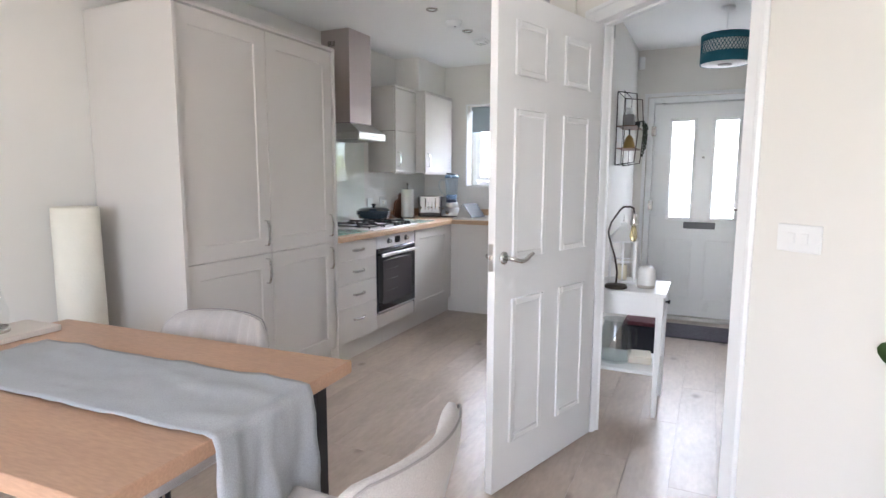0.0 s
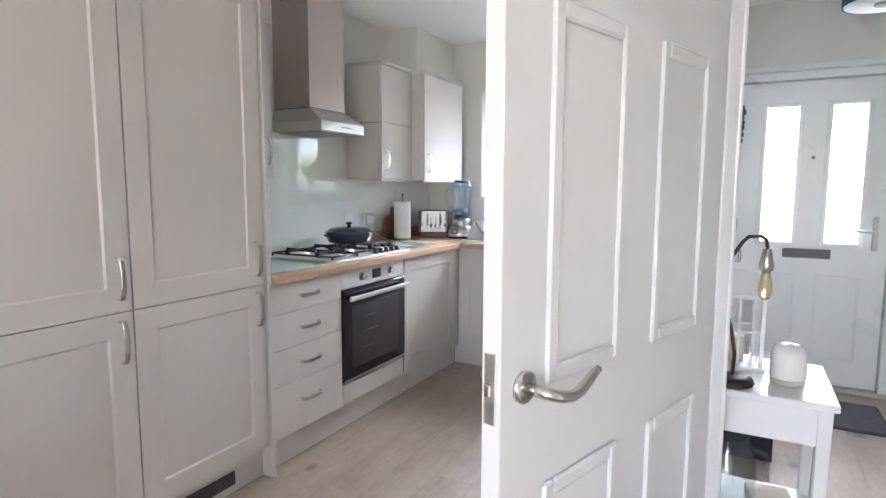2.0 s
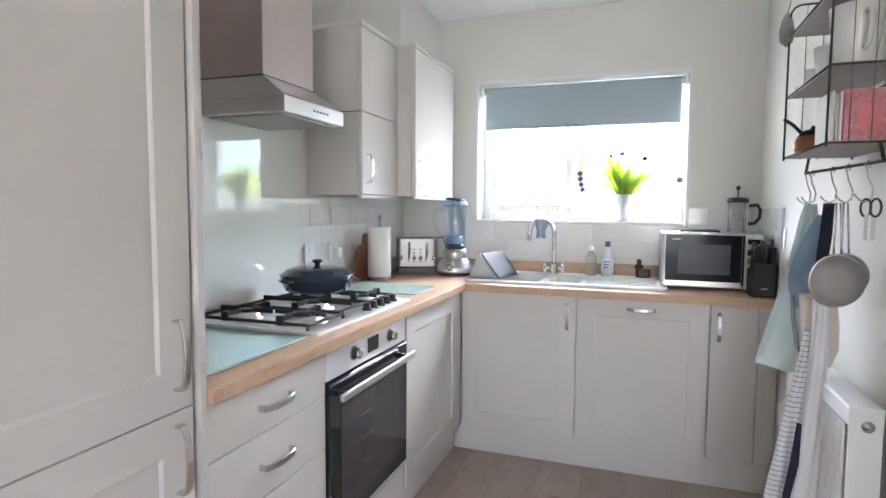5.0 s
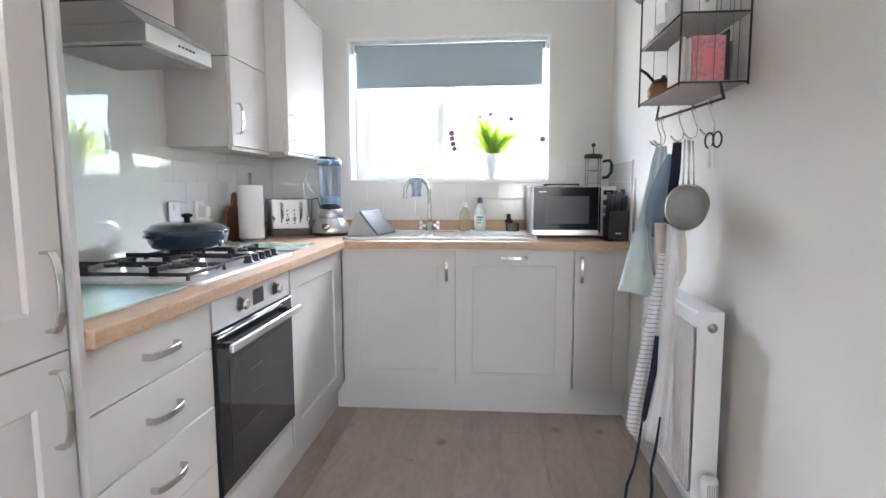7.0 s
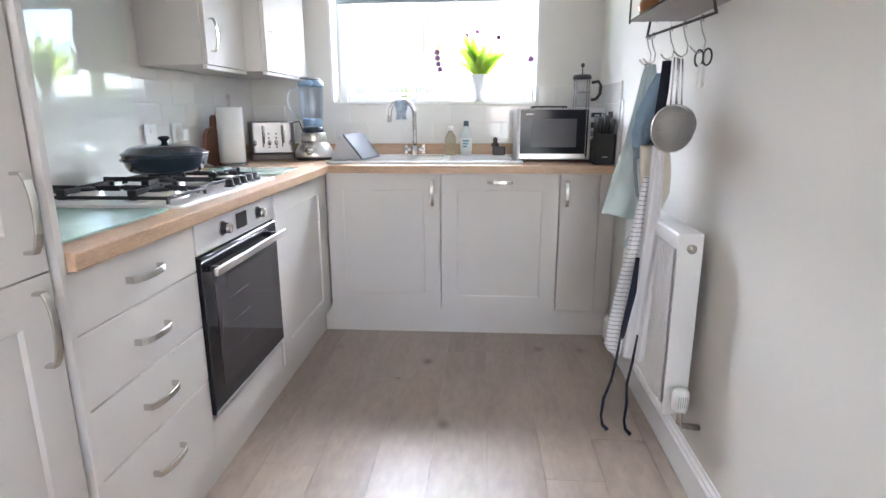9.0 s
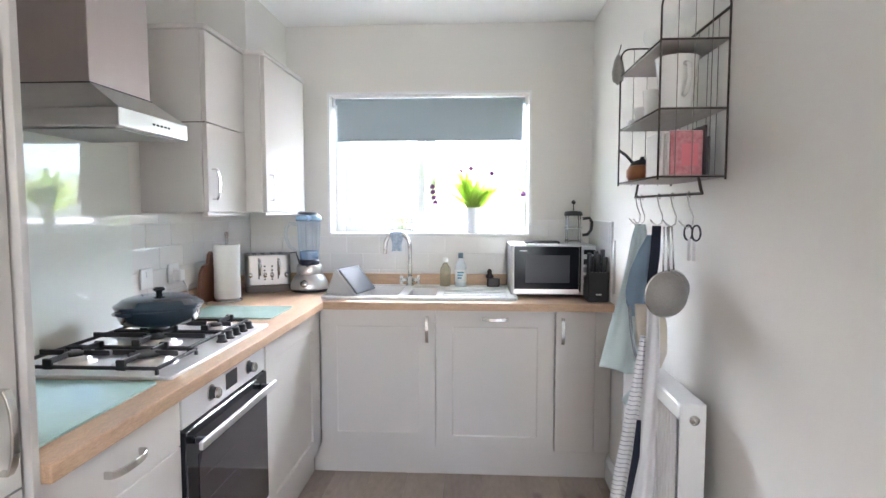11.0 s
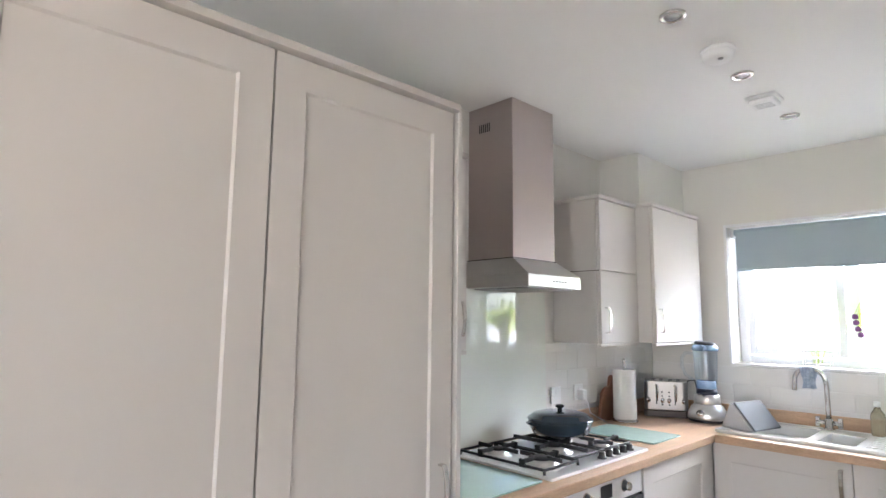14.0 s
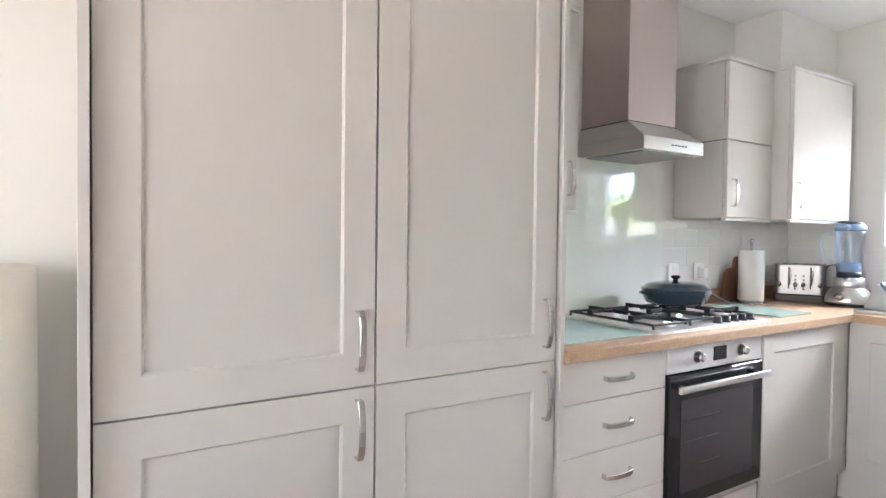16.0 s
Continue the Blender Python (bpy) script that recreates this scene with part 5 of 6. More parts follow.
cloth("tea_towel", [(1.958, -1.405, 1.972, -1.412, 1.318), (1.950, -1.405, 1.985, -1.42, 1.22), (1.945, -1.41, 1.998, -1.43, 1.02), (1.938, -1.41, 2.002, -1.44, 0.86), (1.955, -1.41, 1.998, -1.44, 0.76), (1.905, -1.40, 1.930, -1.415, 0.69)], MINT, "second mint waffle tea towel hanging behind the first", 1.5, 0.010, cat="tea towel")
ap = thing("apron", pose(0, 0, 0), "white apron with fine dark stripes and navy ties on a hook", "apron")
cloth("striped_bib", [(1.930, -1.540, 1.955, -1.55, 0.96), (1.915, -1.540, 1.945, -1.55, 0.86), (1.882, -1.535, 1.925, -1.55, 0.66), (1.848, -1.53, 1.900, -1.555, 0.45), (1.838, -1.53, 1.895, -1.56, 0.36), (1.852, -1.53, 1.890, -1.56, 0.335)], APRON, "", 1.5, 0.008, ap)
cloth("skirt", [(1.938, -1.572, 1.968, -1.588, 1.06), (1.936, -1.572, 1.972, -1.592, 0.96), (1.930, -1.57, 1.974, -1.60, 0.80), (1.912, -1.57, 1.968, -1.61, 0.60), (1.896, -1.575, 1.960, -1.615, 0.42), (1.892, -1.575, 1.955, -1.615, 0.335)], WHITEC, "", 1.5, 0.010, ap)
cloth("neck_strap", [(1.955, -1.545, 1.980, -1.555, 1.318), (1.950, -1.545, 1.978, -1.555, 1.22), (1.938, -1.545, 1.962, -1.56, 1.06)], NAVY, "", 1, 0.003, ap)
cloth("navy_tie", [(1.908, -1.592, 1.920, -1.598, 0.70), (1.896, -1.595, 1.916, -1.605, 0.58), (1.876, -1.59, 1.890, -1.60, 0.42)], NAVY, "", 1, 0.003, ap)
for x0, x1, y in ((1.878, 1.838, -1.60), (1.925, 1.912, -1.625)):
    part("dangling_tie", tubebm([(x0, y, 0.44), (x0 - 0.010, y, 0.34), (x0 - 0.022, y + 0.002, 0.26), (x1 - 0.004, y, 0.19), (x1 - 0.008, y + 0.004, 0.12), (x1, y + 0.006, 0.085), (x1 + 0.016, y - 0.004, 0.070)], [0.003, 0.005, 0.0045, 0.0055, 0.0045, 0.006, 0.007], 7), NAVY, ap)
ml = thing("oven_glove", pose(0, 0, 0), "dusty blue and cream double oven glove hanging from a hook", "oven glove")
cloth("blue_pad", [(1.958, -1.485, 1.980, -1.50, 1.285), (1.935, -1.480, 1.980, -1.50, 1.235), (1.908, -1.472, 1.975, -1.50, 1.16), (1.896, -1.47, 1.968, -1.50, 1.09), (1.900, -1.47, 1.965, -1.50, 1.05), (1.920, -1.475, 1.962, -1.50, 1.005)], DUSTY, "", 1, 0.008, ml)
cloth("cream_pad", [(1.915, -1.512, 1.995, -1.56, 1.06), (1.918, -1.512, 2.004, -1.56, 0.98), (1.928, -1.512, 2.006, -1.56, 0.90), (1.945, -1.515, 1.992, -1.55, 0.85)], CREAMC, "", 1, 0.008, ml)
part("bound_edge", tubebm([(1.900, -1.508, 1.05), (1.906, -1.512, 0.97), (1.918, -1.514, 0.90), (1.938, -1.516, 0.855)], 0.0055, 8), mat("grey_binding", (0.28, 0.31, 0.34), 0.95, vary=0.1, scale=60), ml, "grey bound edge")
# sieves with long wire handles, hanging face on to the room
for i, (x, y, r, z0) in enumerate(((1.962, -1.672, 0.068, 1.115), (1.992, -1.625, 0.058, 1.125))):
    sv = thing("sieve", pose(x, y, z0, 0, 0, 15), "round steel mesh sieve hanging by its handle", "sieve", "hanging sieves")
    part("rim", tubebm([(r * math.cos(radians(a)), 0, r * math.sin(radians(a))) for a in range(0, 360, 15)], 0.0035, 8, True), CHROME, sv)
    part("mesh_bowl", turned([(r, 0), (r * 0.93, 0.016), (r * 0.7, 0.030), (r * 0.35, 0.038), (0, 0.04)], 28), STEELMESH, sv, m=pose(0, 0, 0, 90))
    for s in (-1, 1):
        part("handle_wire", tubebm([(s * 0.010, 0.003, r - 0.002), (s * 0.008, 0.006, r + 0.06), (s * 0.005, 0.012, 1.318 - z0)], 0.0028, 6), CHROME, sv)
sc = thing("scissors", pose(1.985, -1.80, 1.283, 0, 0, 25), "dark kitchen scissors hanging from a hook", "scissors")
for s in (-1, 1):
    part("handle_loop", tubebm([(0.003 * s, s * 0.017 + 0.015 * math.cos(radians(a)), 0.022 + 0.021 * math.sin(radians(a))) for a in range(0, 360, 24)], 0.0028, 6, True), BLACKPLASTIC, sc)
    part("blade", boxbm(-0.0015 + 0.003 * s, 0.0015 + 0.003 * s, -0.006 - s * 0.006, 0.006 - s * 0.006, -0.055, 0.006, 0.001), STEEL, sc)

# crockery on the wire shelf
def on(level):
    return LEVELS[level] + 0.0085


jg = thing("jug", pose(1.965, -1.70, on(1), 0, 0, 0), "tall white ceramic jug on the wire shelf", "jug")
part("body", turned([(0, 0), (0.040, 0), (0.042, 0.006), (0.050, 0.08), (0.059, 0.150), (0.061, 0.153), (0.057, 0.151), (0.046, 0.08), (0, 0.01)], 30), CERAMIC, jg)
part("handle", tubebm([(0.004, -0.056, 0.128), (0.006, -0.082, 0.12), (0.006, -0.086, 0.085), (0.005, -0.070, 0.05), (0.004, -0.050, 0.042)], 0.0065, 8), CERAMIC, jg)
for x, y, z, r, h in ((1.93, -1.60, on(1), 0.030, 0.085), (1.95, -1.47, on(1), 0.040, 0.055), (1.92, -1.43, on(1), 0.024, 0.020)):
    tagged(part("cup", turned([(0, 0), (r * 0.7, 0), (r * 0.75, 0.003), (r, h), (r * 0.95, h), (r * 0.68, 0.005), (0, 0.005)], 24), CERAMIC, m=pose(x, y, z)), "small white ceramic cup on the shelf", "cup", "shelf cups")
for x, y in ((1.96, -1.47), (1.97, -1.60), (1.98, -1.72)):
    g = part("wine_glass", turned([(0, 0), (0.032, 0), (0.031, 0.002), (0.004, 0.006), (0.0035, 0.075), (0.015, 0.088), (0.034, 0.115), (0.036, 0.14), (0.031, 0.165), (0.0302, 0.165), (0.034, 0.138), (0.031, 0.114), (0, 0.09)], 24), CLEAR, m=pose(x, y, on(2)) @ Matrix.Scale(0.74, 4))
    tagged(g, "clear wine glass standing on the top shelf", "glass", "shelf glasses")
bk = [((0.62, 0.60, 0.57), 0.007, 0.118), ((0.55, 0.52, 0.49), 0.005, 0.112), ((0.64, 0.60, 0.58), 0.006, 0.116), ((0.68, 0.17, 0.21), 0.086, 0.120), ((0.05, 0.03, 0.03), 0.008, 0.135), ((0.12, 0.10, 0.11), 0.007, 0.105)]
x = SXF + 0.012
for i, (c, w, hgt) in enumerate(bk):
    b = thing("book", pose(x, SY0_ + 0.016, on(0)), "slim paperback standing on the wire shelf" if i != 3 else "thick pink and red patterned book on the shelf", "book", "shelf books")
    cm = mat("book_cover", c, 0.6, vary=0.04, scale=60) if i != 3 else mat("pink_pattern", (0.72, 0.40, 0.42), 0.6, vary=0, scale=75, color2=(0.42, 0.06, 0.09))
    part("cover", boxbm(0, w, 0, 0.13, 0, hgt, 0.001), cm, b)
    part("pages", boxbm(0.0012, w - 0.0012, 0.004, 0.132, 0.003, hgt + 0.001), PAPER, b)
    if i == 3:
        part("cover_panel", boxbm(0.030, 0.074, -0.0014, -0.0002, 0.025, 0.085), mat("pink_panel", (0.74, 0.22, 0.26), 0.6), b)
    x += w + 0.0025
pot = thing("small_teapot", pose(1.945, -1.452, on(0)), "small dark teapot with copper base on the shelf", "teapot")
part("body", turned([(0, 0), (0.042, 0), (0.050, 0.015), (0.050, 0.035), (0.042, 0.050), (0.020, 0.055), (0, 0.056)], 26), mat("copper_brown", (0.30, 0.13, 0.06), 0.3, 0.7, vary=0.1, scale=9), pot)
part("lid", turned([(0.040, 0.052), (0.030, 0.066), (0.008, 0.072), (0.006, 0.08), (0, 0.082)], 20), IRON, pot)
part("side_handle", tubebm([(-0.03, 0.0, 0.06), (-0.052, 0.0, 0.085), (-0.075, 0.012, 0.105)], 0.005, 8), IRON, pot)
tin = thing("spice_jar", pose(1.96, -1.525, on(0)), "small lidded jar with dark contents on the shelf", "jar")
part("glass", turned([(0, 0), (0.022, 0), (0.023, 0.004), (0.023, 0.07), (0, 0.071)], 20), mat("dark_spice", (0.09, 0.03, 0.03), 0.3, vary=0.3, scale=80), tin)
part("lid", turned([(0, 0.0712), (0.023, 0.0712), (0.023, 0.095), (0, 0.096)], 20), STEEL, tin)
bird = thing("hanging_ornament", pose(SXF - 0.006, SY1_ + 0.010, 1.84), "small grey woven ornament hung on the shelf end", "ornament")
part("body", turned([(0, -0.045), (0.018, -0.03), (0.022, 0.0), (0.014, 0.04), (0.004, 0.06), (0, 0.062)], 14), mat("grey_weave", (0.34, 0.32, 0.29), 0.9, vary=0.2, scale=60), bird)
part("loop", tubebm([(0, 0, 0.06), (0.004, -0.004, 0.075), (0.006, -0.010, 0.09)], 0.0015, 5), WIRE, bird)

# radiator
PALESLOT = mat("shaded_slot", (0.45, 0.45, 0.44), 0.6)
rd = thing("radiator", pose(1.965, -1.805, 0), "white convector radiator with side valve on the kitchen wall", "radiator")
RL, RZ0, RZ1, RD = 0.60, 0.255, 0.825, 0.072
bm = bmesh.new()
n = 22
prev = None
for i in range(n * 4 + 1):
    u = i / (n * 4)
    yy = 0.025 + u * (RL - 0.05)
    xx = 0.006 if (i % 4) in (1, 2) else 0.0
    row = [bm.verts.new((xx, yy, RZ0 + 0.02)), bm.verts.new((xx, yy, RZ1 - 0.05))]
    if prev:
        bm.faces.new((prev[0], prev[1], row[1], row[0]))
    prev = row
part("front_panel", bm, WHITEPLASTIC, rd)
bm = bmesh.new()
box(bm, 0.001, 0.016, 0.003, RL - 0.003, RZ1 - 0.052, RZ1 - 0.004, 0.004), box(bm, 0.001, 0.016, 0.003, RL - 0.003, RZ0, RZ0 + 0.022, 0.004), box(bm, 0.010, RD, 0.02, RL - 0.02, RZ0 + 0.01, RZ1 - 0.03)
part("panel_edges", bm, WHITEPLASTIC, rd)
part("top_grille", boxbm(0.002, RD, 0.003, RL - 0.003, RZ1 - 0.0035, RZ1, 0.001), WHITEPLASTIC, rd)
for y0 in (0.0, RL - 0.0025):
    part("side_cover", boxbm(0.0, RD, y0, y0 + 0.0025, RZ0, RZ1, 0.0005), WHITEPLASTIC, rd)
part("bleed_plug", turned([(0, 0), (0.014, 0), (0.014, 0.004), (0.008, 0.006), (0.004, 0.012), (0, 0.012)], 18), CHROME, rd, "chrome bleed plug", pose(0.04, 0.0, RZ1 - 0.045, 90))
vb = part("valve", tubebm([(0.04, 0.0, RZ0 + 0.05), (0.04, -0.035, RZ0 + 0.05), (0.04, -0.042, RZ0 + 0.03), (0.04, -0.042, RZ0 - 0.005), (0.052, -0.042, RZ0 - 0.016), (0.100, -0.042, RZ0 - 0.020)], 0.0095, 10), CHROME, rd, "chrome radiator valve")
part("valve_head", turned([(0, 0), (0.020, 0), (0.024, 0.006), (0.024, 0.055), (0.018, 0.066), (0, 0.068)], 20), WHITEPLASTIC, vb, "white thermostatic head", pose(0.036, -0.044, RZ0 + 0.040, 0, 0, 0))
for k in range(5):
    part("head_slot", boxbm(0.022 + k * 0.006, 0.0245 + k * 0.006, -0.0685, -0.0672, RZ0 + 0.056, RZ0 + 0.092), PALESLOT, vb)
for y0 in (0.12, RL - 0.12):
    part("wall_bracket", boxbm(RD, RIGHT - 1.965 - 0.0005, y0 - 0.015, y0 + 0.015, RZ0 + 0.1, RZ1 - 0.1), WHITEPLASTIC, rd)
tagged(part("sharpening_steel", tubebm([(RIGHT - 0.008, -0.62, 0.96), (RIGHT - 0.008, -0.62, 1.22)], 0.005, 8), STEEL), "thin steel rod standing against the wall", "rod")

# ---- kitchen ceiling ----
for y in (-1.93, -1.30, -0.66):
    d = thing("downlight", pose(1.06, y, TOP), "recessed white downlight, switched off", "downlight", "kitchen downlights")
    part("bezel", turned([(0.028, -0.001), (0.042, -0.001), (0.042, -0.006), (0.034, -0.010), (0.028, -0.006)], 28), CHROME, d)
    part("lens", turned([(0, -0.004), (0.028, -0.004), (0.028, -0.001), (0, -0.001)], 24), WHITEPLASTIC, d)
sm = thing("smoke_alarm", pose(1.07, -1.58, TOP), "round white smoke alarm on the ceiling", "smoke alarm")
part("base", turned([(0, -0.0005), (0.060, -0.0005), (0.060, -0.012), (0.056, -0.014), (0, -0.014)], 36), WHITEPLASTIC, sm)
part("cover", turned([(0.054, -0.0142), (0.052, -0.032), (0.042, -0.040), (0, -0.041)], 36), WHITEPLASTIC, sm)
part("test_button", turned([(0, -0.0412), (0.010, -0.0412), (0.009, -0.044), (0, -0.044)], 16), mat("grey_button", (0.3, 0.3, 0.3), 0.5), sm, m=pose(0.015, -0.018, 0))
hd = thing("heat_alarm", pose(1.045, -0.98, TOP, 0, 0, 0), "square white alarm box on the ceiling", "alarm")
part("base", boxbm(-0.062, 0.062, -0.062, 0.062, -0.014, -0.0005, 0.004), WHITEPLASTIC, hd)
part("cover", boxbm(-0.052, 0.052, -0.052, 0.052, -0.036, -0.0145, 0.008, 2), WHITEPLASTIC, hd)
for i in range(4):
    part("vent_slot", boxbm(-0.035, 0.035, -0.03 + i * 0.018, -0.025 + i * 0.018, -0.0368, -0.0362), mat("slot_grey", (0.25, 0.25, 0.25), 0.6), hd)

# ---- hall ----
ct = thing("console_table", pose(2.665, -2.36, 0), "narrow white two-tier console table against the hall wall", "table")
TW, TL, TH = 0.43, 0.385, 0.70          # x depth, y length, height
part("tabletop", boxbm(-TW, 0.012, -0.015, TL + 0.015, TH - 0.022, TH, 0.003), GLOSSWHITE, ct)
part("apron_end", boxbm(-TW + 0.04, -0.038, 0.004, 0.022, TH - 0.135, TH - 0.0225), GLOSSWHITE, ct)
dw = part("drawer_front", boxbm(-0.018, -0.001, 0.04, TL - 0.04, TH - 0.135, TH - 0.0225, 0.001), GLOSSWHITE, ct)
part("drawer_knob", turned([(0, 0), (0.007, 0), (0.006, 0.010), (0.012, 0.018), (0.010, 0.024), (0, 0.025)], 16), BLACKPLASTIC, dw, m=pose(-0.001, 0.16, TH - 0.075, 0, 90))
part("lower_shelf", boxbm(-TW + 0.006, -0.006, 0.006, TL - 0.006, 0.235, 0.252, 0.002), GLOSSWHITE, ct)
for x in (-TW, -0.038):
    for y in (0.0, TL - 0.038):
        bm = boxbm(x, x + 0.038, y, y + 0.038, 0, TH - 0.0225, 0.002)
        for v in bm.verts:
            if v.co.z < 0.05:
                v.co.x += (-0.012 if v.co.x > x + 0.019 else 0.0)
        part("leg", bm, GLOSSWHITE, ct)
JARGLASS = thin_glass("thick_clear_glass", (0.88, 0.90, 0.90), 0.07)
jar = thing("glass_jug", pose(2.40, -2.20, 0.2525), "large clear glass jug on the console's lower shelf", "jug")
part("body", turned([(0, 0), (0.085, 0), (0.092, 0.01), (0.095, 0.10), (0.088, 0.17), (0.068, 0.21), (0.066, 0.235), (0.072, 0.245), (0.069, 0.245), (0.062, 0.235), (0.064, 0.21), (0.084, 0.168), (0.090, 0.10), (0.086, 0.012), (0, 0.008)], 32), JARGLASS, jar)
part("handle", tubebm([(0.068, -0.02, 0.215), (0.115, -0.03, 0.205), (0.125, -0.033, 0.16), (0.115, -0.03, 0.11), (0.092, -0.02, 0.09)], 0.008, 8), CLEAR, jar)
tagged(part("paper_stack", rounded(0.13, 0.14, 0.045, 0.01, 3), CREAMC, m=pose(2.535, -2.16, 0.2525, 0, 0, 8)), "cream folded paper stack on the lower shelf", "paper stack")
bx = thing("storage_box", pose(2.47, -1.10, 0.0), "dark storage box on the floor beyond the console", "box")
part("box_body", boxbm(-0.16, 0.12, -0.13, 0.13, 0.001, 0.22, 0.006), mat("dark_felt", (0.02, 0.02, 0.03), 0.9, vary=0.2, scale=30), bx)
part("maroon_lining", boxbm(-0.15, 0.125, -0.12, 0.12, 0.2205, 0.25, 0.006), mat("maroon_cloth", (0.10, 0.025, 0.035), 0.9, vary=0.1), bx)
lp = thing("desk_lamp", pose(2.405, -2.300, TH + 0.0005, 0, 0, 40), "black bent-arm table lamp with bare filament bulb", "lamp")
part("base", turned([(0, 0), (0.060, 0), (0.062, 0.006), (0.058, 0.018), (0.03, 0.024), (0, 0.025)], 28), WIRE, lp)
part("arm", tubebm([(0.0, 0, 0.02), (0.004, 0, 0.09), (-0.012, 0, 0.17), (-0.055, 0, 0.29), (-0.06, 0, 0.32), (-0.045, 0, 0.37), (0.01, 0, 0.44), (0.03, 0, 0.455), (0.075, 0, 0.455), (0.092, 0, 0.445), (0.098, 0, 0.42)], 0.0055, 8), WIRE, lp)
part("bulb_holder", turned([(0, 0.35), (0.020, 0.35), (0.022, 0.365), (0.017, 0.385), (0.012, 0.415), (0, 0.42)], 18), CHROME, lp, m=pose(0.098, 0, 0))
BULB = mat("amber_bulb_glass", (0.85, 0.72, 0.40), 0.05, vary=0.02)
BULB.node_tree.nodes["Principled BSDF"].inputs["Transmission Weight"].default_value = 0.85
part("bulb", turned([(0, 0.255), (0.014, 0.262), (0.021, 0.285), (0.019, 0.31), (0.013, 0.335), (0.012, 0.349), (0, 0.349)], 18), BULB, lp, "amber filament bulb", pose(0.098, 0, 0))
ln = thing("lantern", pose(2.405, -2.085, TH + 0.0005, 0, 0, 10), "white house-shaped candle lantern on the console", "lantern")
S = 0.075
for x in (-S, S - 0.012):
    for y in (-S, S - 0.012):
        part("post", boxbm(x, x + 0.012, y, y + 0.012, 0.015, 0.24, 0.001), GLOSSWHITE, ln)
part("base", boxbm(-S - 0.008, S + 0.008, -S - 0.008, S + 0.008, 0, 0.015, 0.003), GLOSSWHITE, ln)
part("top_frame", boxbm(-S - 0.006, S + 0.006, -S - 0.006, S + 0.006, 0.2405, 0.255, 0.003), GLOSSWHITE, ln)
bm = bmesh.new()
bmesh.ops.create_cone(bm, cap_ends=True, segments=4, radius1=0.105, radius2=0.028, depth=0.075, matrix=pose(0, 0, 0.293, 0, 0, 45))
part("roof", bm, GLOSSWHITE, ln)
part("chimney_cap", boxbm(-0.018, 0.018, -0.018, 0.018, 0.331, 0.355, 0.003), GLOSSWHITE, ln)
part("ring", tubebm([(0, 0.022 * math.cos(radians(a)), 0.374 + 0.022 * math.sin(radians(a))) for a in range(0, 360, 24)], 0.002, 6, True), CHROME, ln)
for y in (-S + 0.004, S - 0.008):
    part("glazing_bar", boxbm(-0.004, 0.004, y, y + 0.004, 0.015, 0.24), GLOSSWHITE, ln)
    part("glazing_bar", boxbm(-S + 0.012, S - 0.012, y, y + 0.004, 0.125, 0.133), GLOSSWHITE, ln)
for x in (-S + 0.004, S - 0.008):
    part("glazing_bar", boxbm(x, x + 0.004, -0.004, 0.004, 0.015, 0.24), GLOSSWHITE, ln)
part("candle", turned([(0, 0.0155), (0.030, 0.0155), (0.030, 0.10), (0.026, 0.103), (0, 0.100)], 20), mat("cream_wax", (0.78, 0.72, 0.55), 0.5), ln)
df = thing("diffuser", pose(2.557, -2.215, TH + 0.0005), "small white domed aroma diffuser on the console", "diffuser")
part("base", turned([(0, 0), (0.046, 0), (0.048, 0.004), (0.048, 0.016), (0, 0.017)], 28), mat("pale_wood_base", (0.55, 0.50, 0.45), 0.5), df)
part("dome", turned([(0.049, 0.0175), (0.050, 0.02), (0.049, 0.09), (0.043, 0.112), (0.028, 0.122), (0, 0.124)], 28), CERAMIC, df)

# wire shelf in the hall
hs = thing("hall_shelf", pose(HALL_L, -0.98, 1.41), "narrow black wire wall shelf with small ornaments", "shelf")
hw, hz, hd_ = 0.20, 0.53, 0.135
for s in (-1, 1):
    y = s * hw
    part("side_frame", tubebm([(0.005, y, 0.0), (hd_, y * 0.9, 0.02), (hd_ + 0.02, y * 0.9, hz / 2), (hd_, y * 0.9, hz - 0.02), (0.005, y, hz)], 0.004, 6), WIRE, hs)
    part("side_wire", tubebm([(0.045, y, 0.01), (0.055, y, hz - 0.01)], 0.0025, 6), WIRE, hs)
part("back_frame", tubebm([(0.005, -hw, 0), (0.005, hw, 0), (0.005, hw, hz), (0.005, -hw, hz)], 0.004, 6, True), WIRE, hs)
for z in (0.12, 0.28):
    part("shelf_plate", boxbm(0.004, hd_ + 0.008, -hw + 0.01, hw - 0.01, z, z + 0.006, 0.001), WALNUT, hs)
for z in (0.0, hz):
    part("front_wire", tubebm([(0.05, -hw, z + 0.002), (0.05, hw, z + 0.002)], 0.003, 6), WIRE, hs)
CONC = mat("grey_concrete", (0.26, 0.25, 0.25), 0.8, vary=0.1, scale=20)
p = thing("plant_pot", pose(HALL_L + 0.075, -1.06, 1.41 + 0.2865), "small grey concrete pot on the hall shelf", "pot")
part("pot", boxbm(-0.04, 0.04, -0.05, 0.05, 0, 0.085, 0.006, 2), CONC, p)
part("white_candle", turned([(0, 0.0852), (0.022, 0.0852), (0.022, 0.135), (0, 0.136)], 16), CERAMIC, p)
p2 = thing("gold_vase", pose(HALL_L + 0.08, -1.04, 1.41 + 0.1265), "brass-coloured cone vase on the hall shelf", "vase")
part("body", turned([(0, 0), (0.045, 0), (0.046, 0.004), (0.028, 0.075), (0.008, 0.10), (0, 0.10)], 24), mat("aged_brass", (0.42, 0.29, 0.11), 0.35, 0.9, vary=0.1, scale=12), p2)
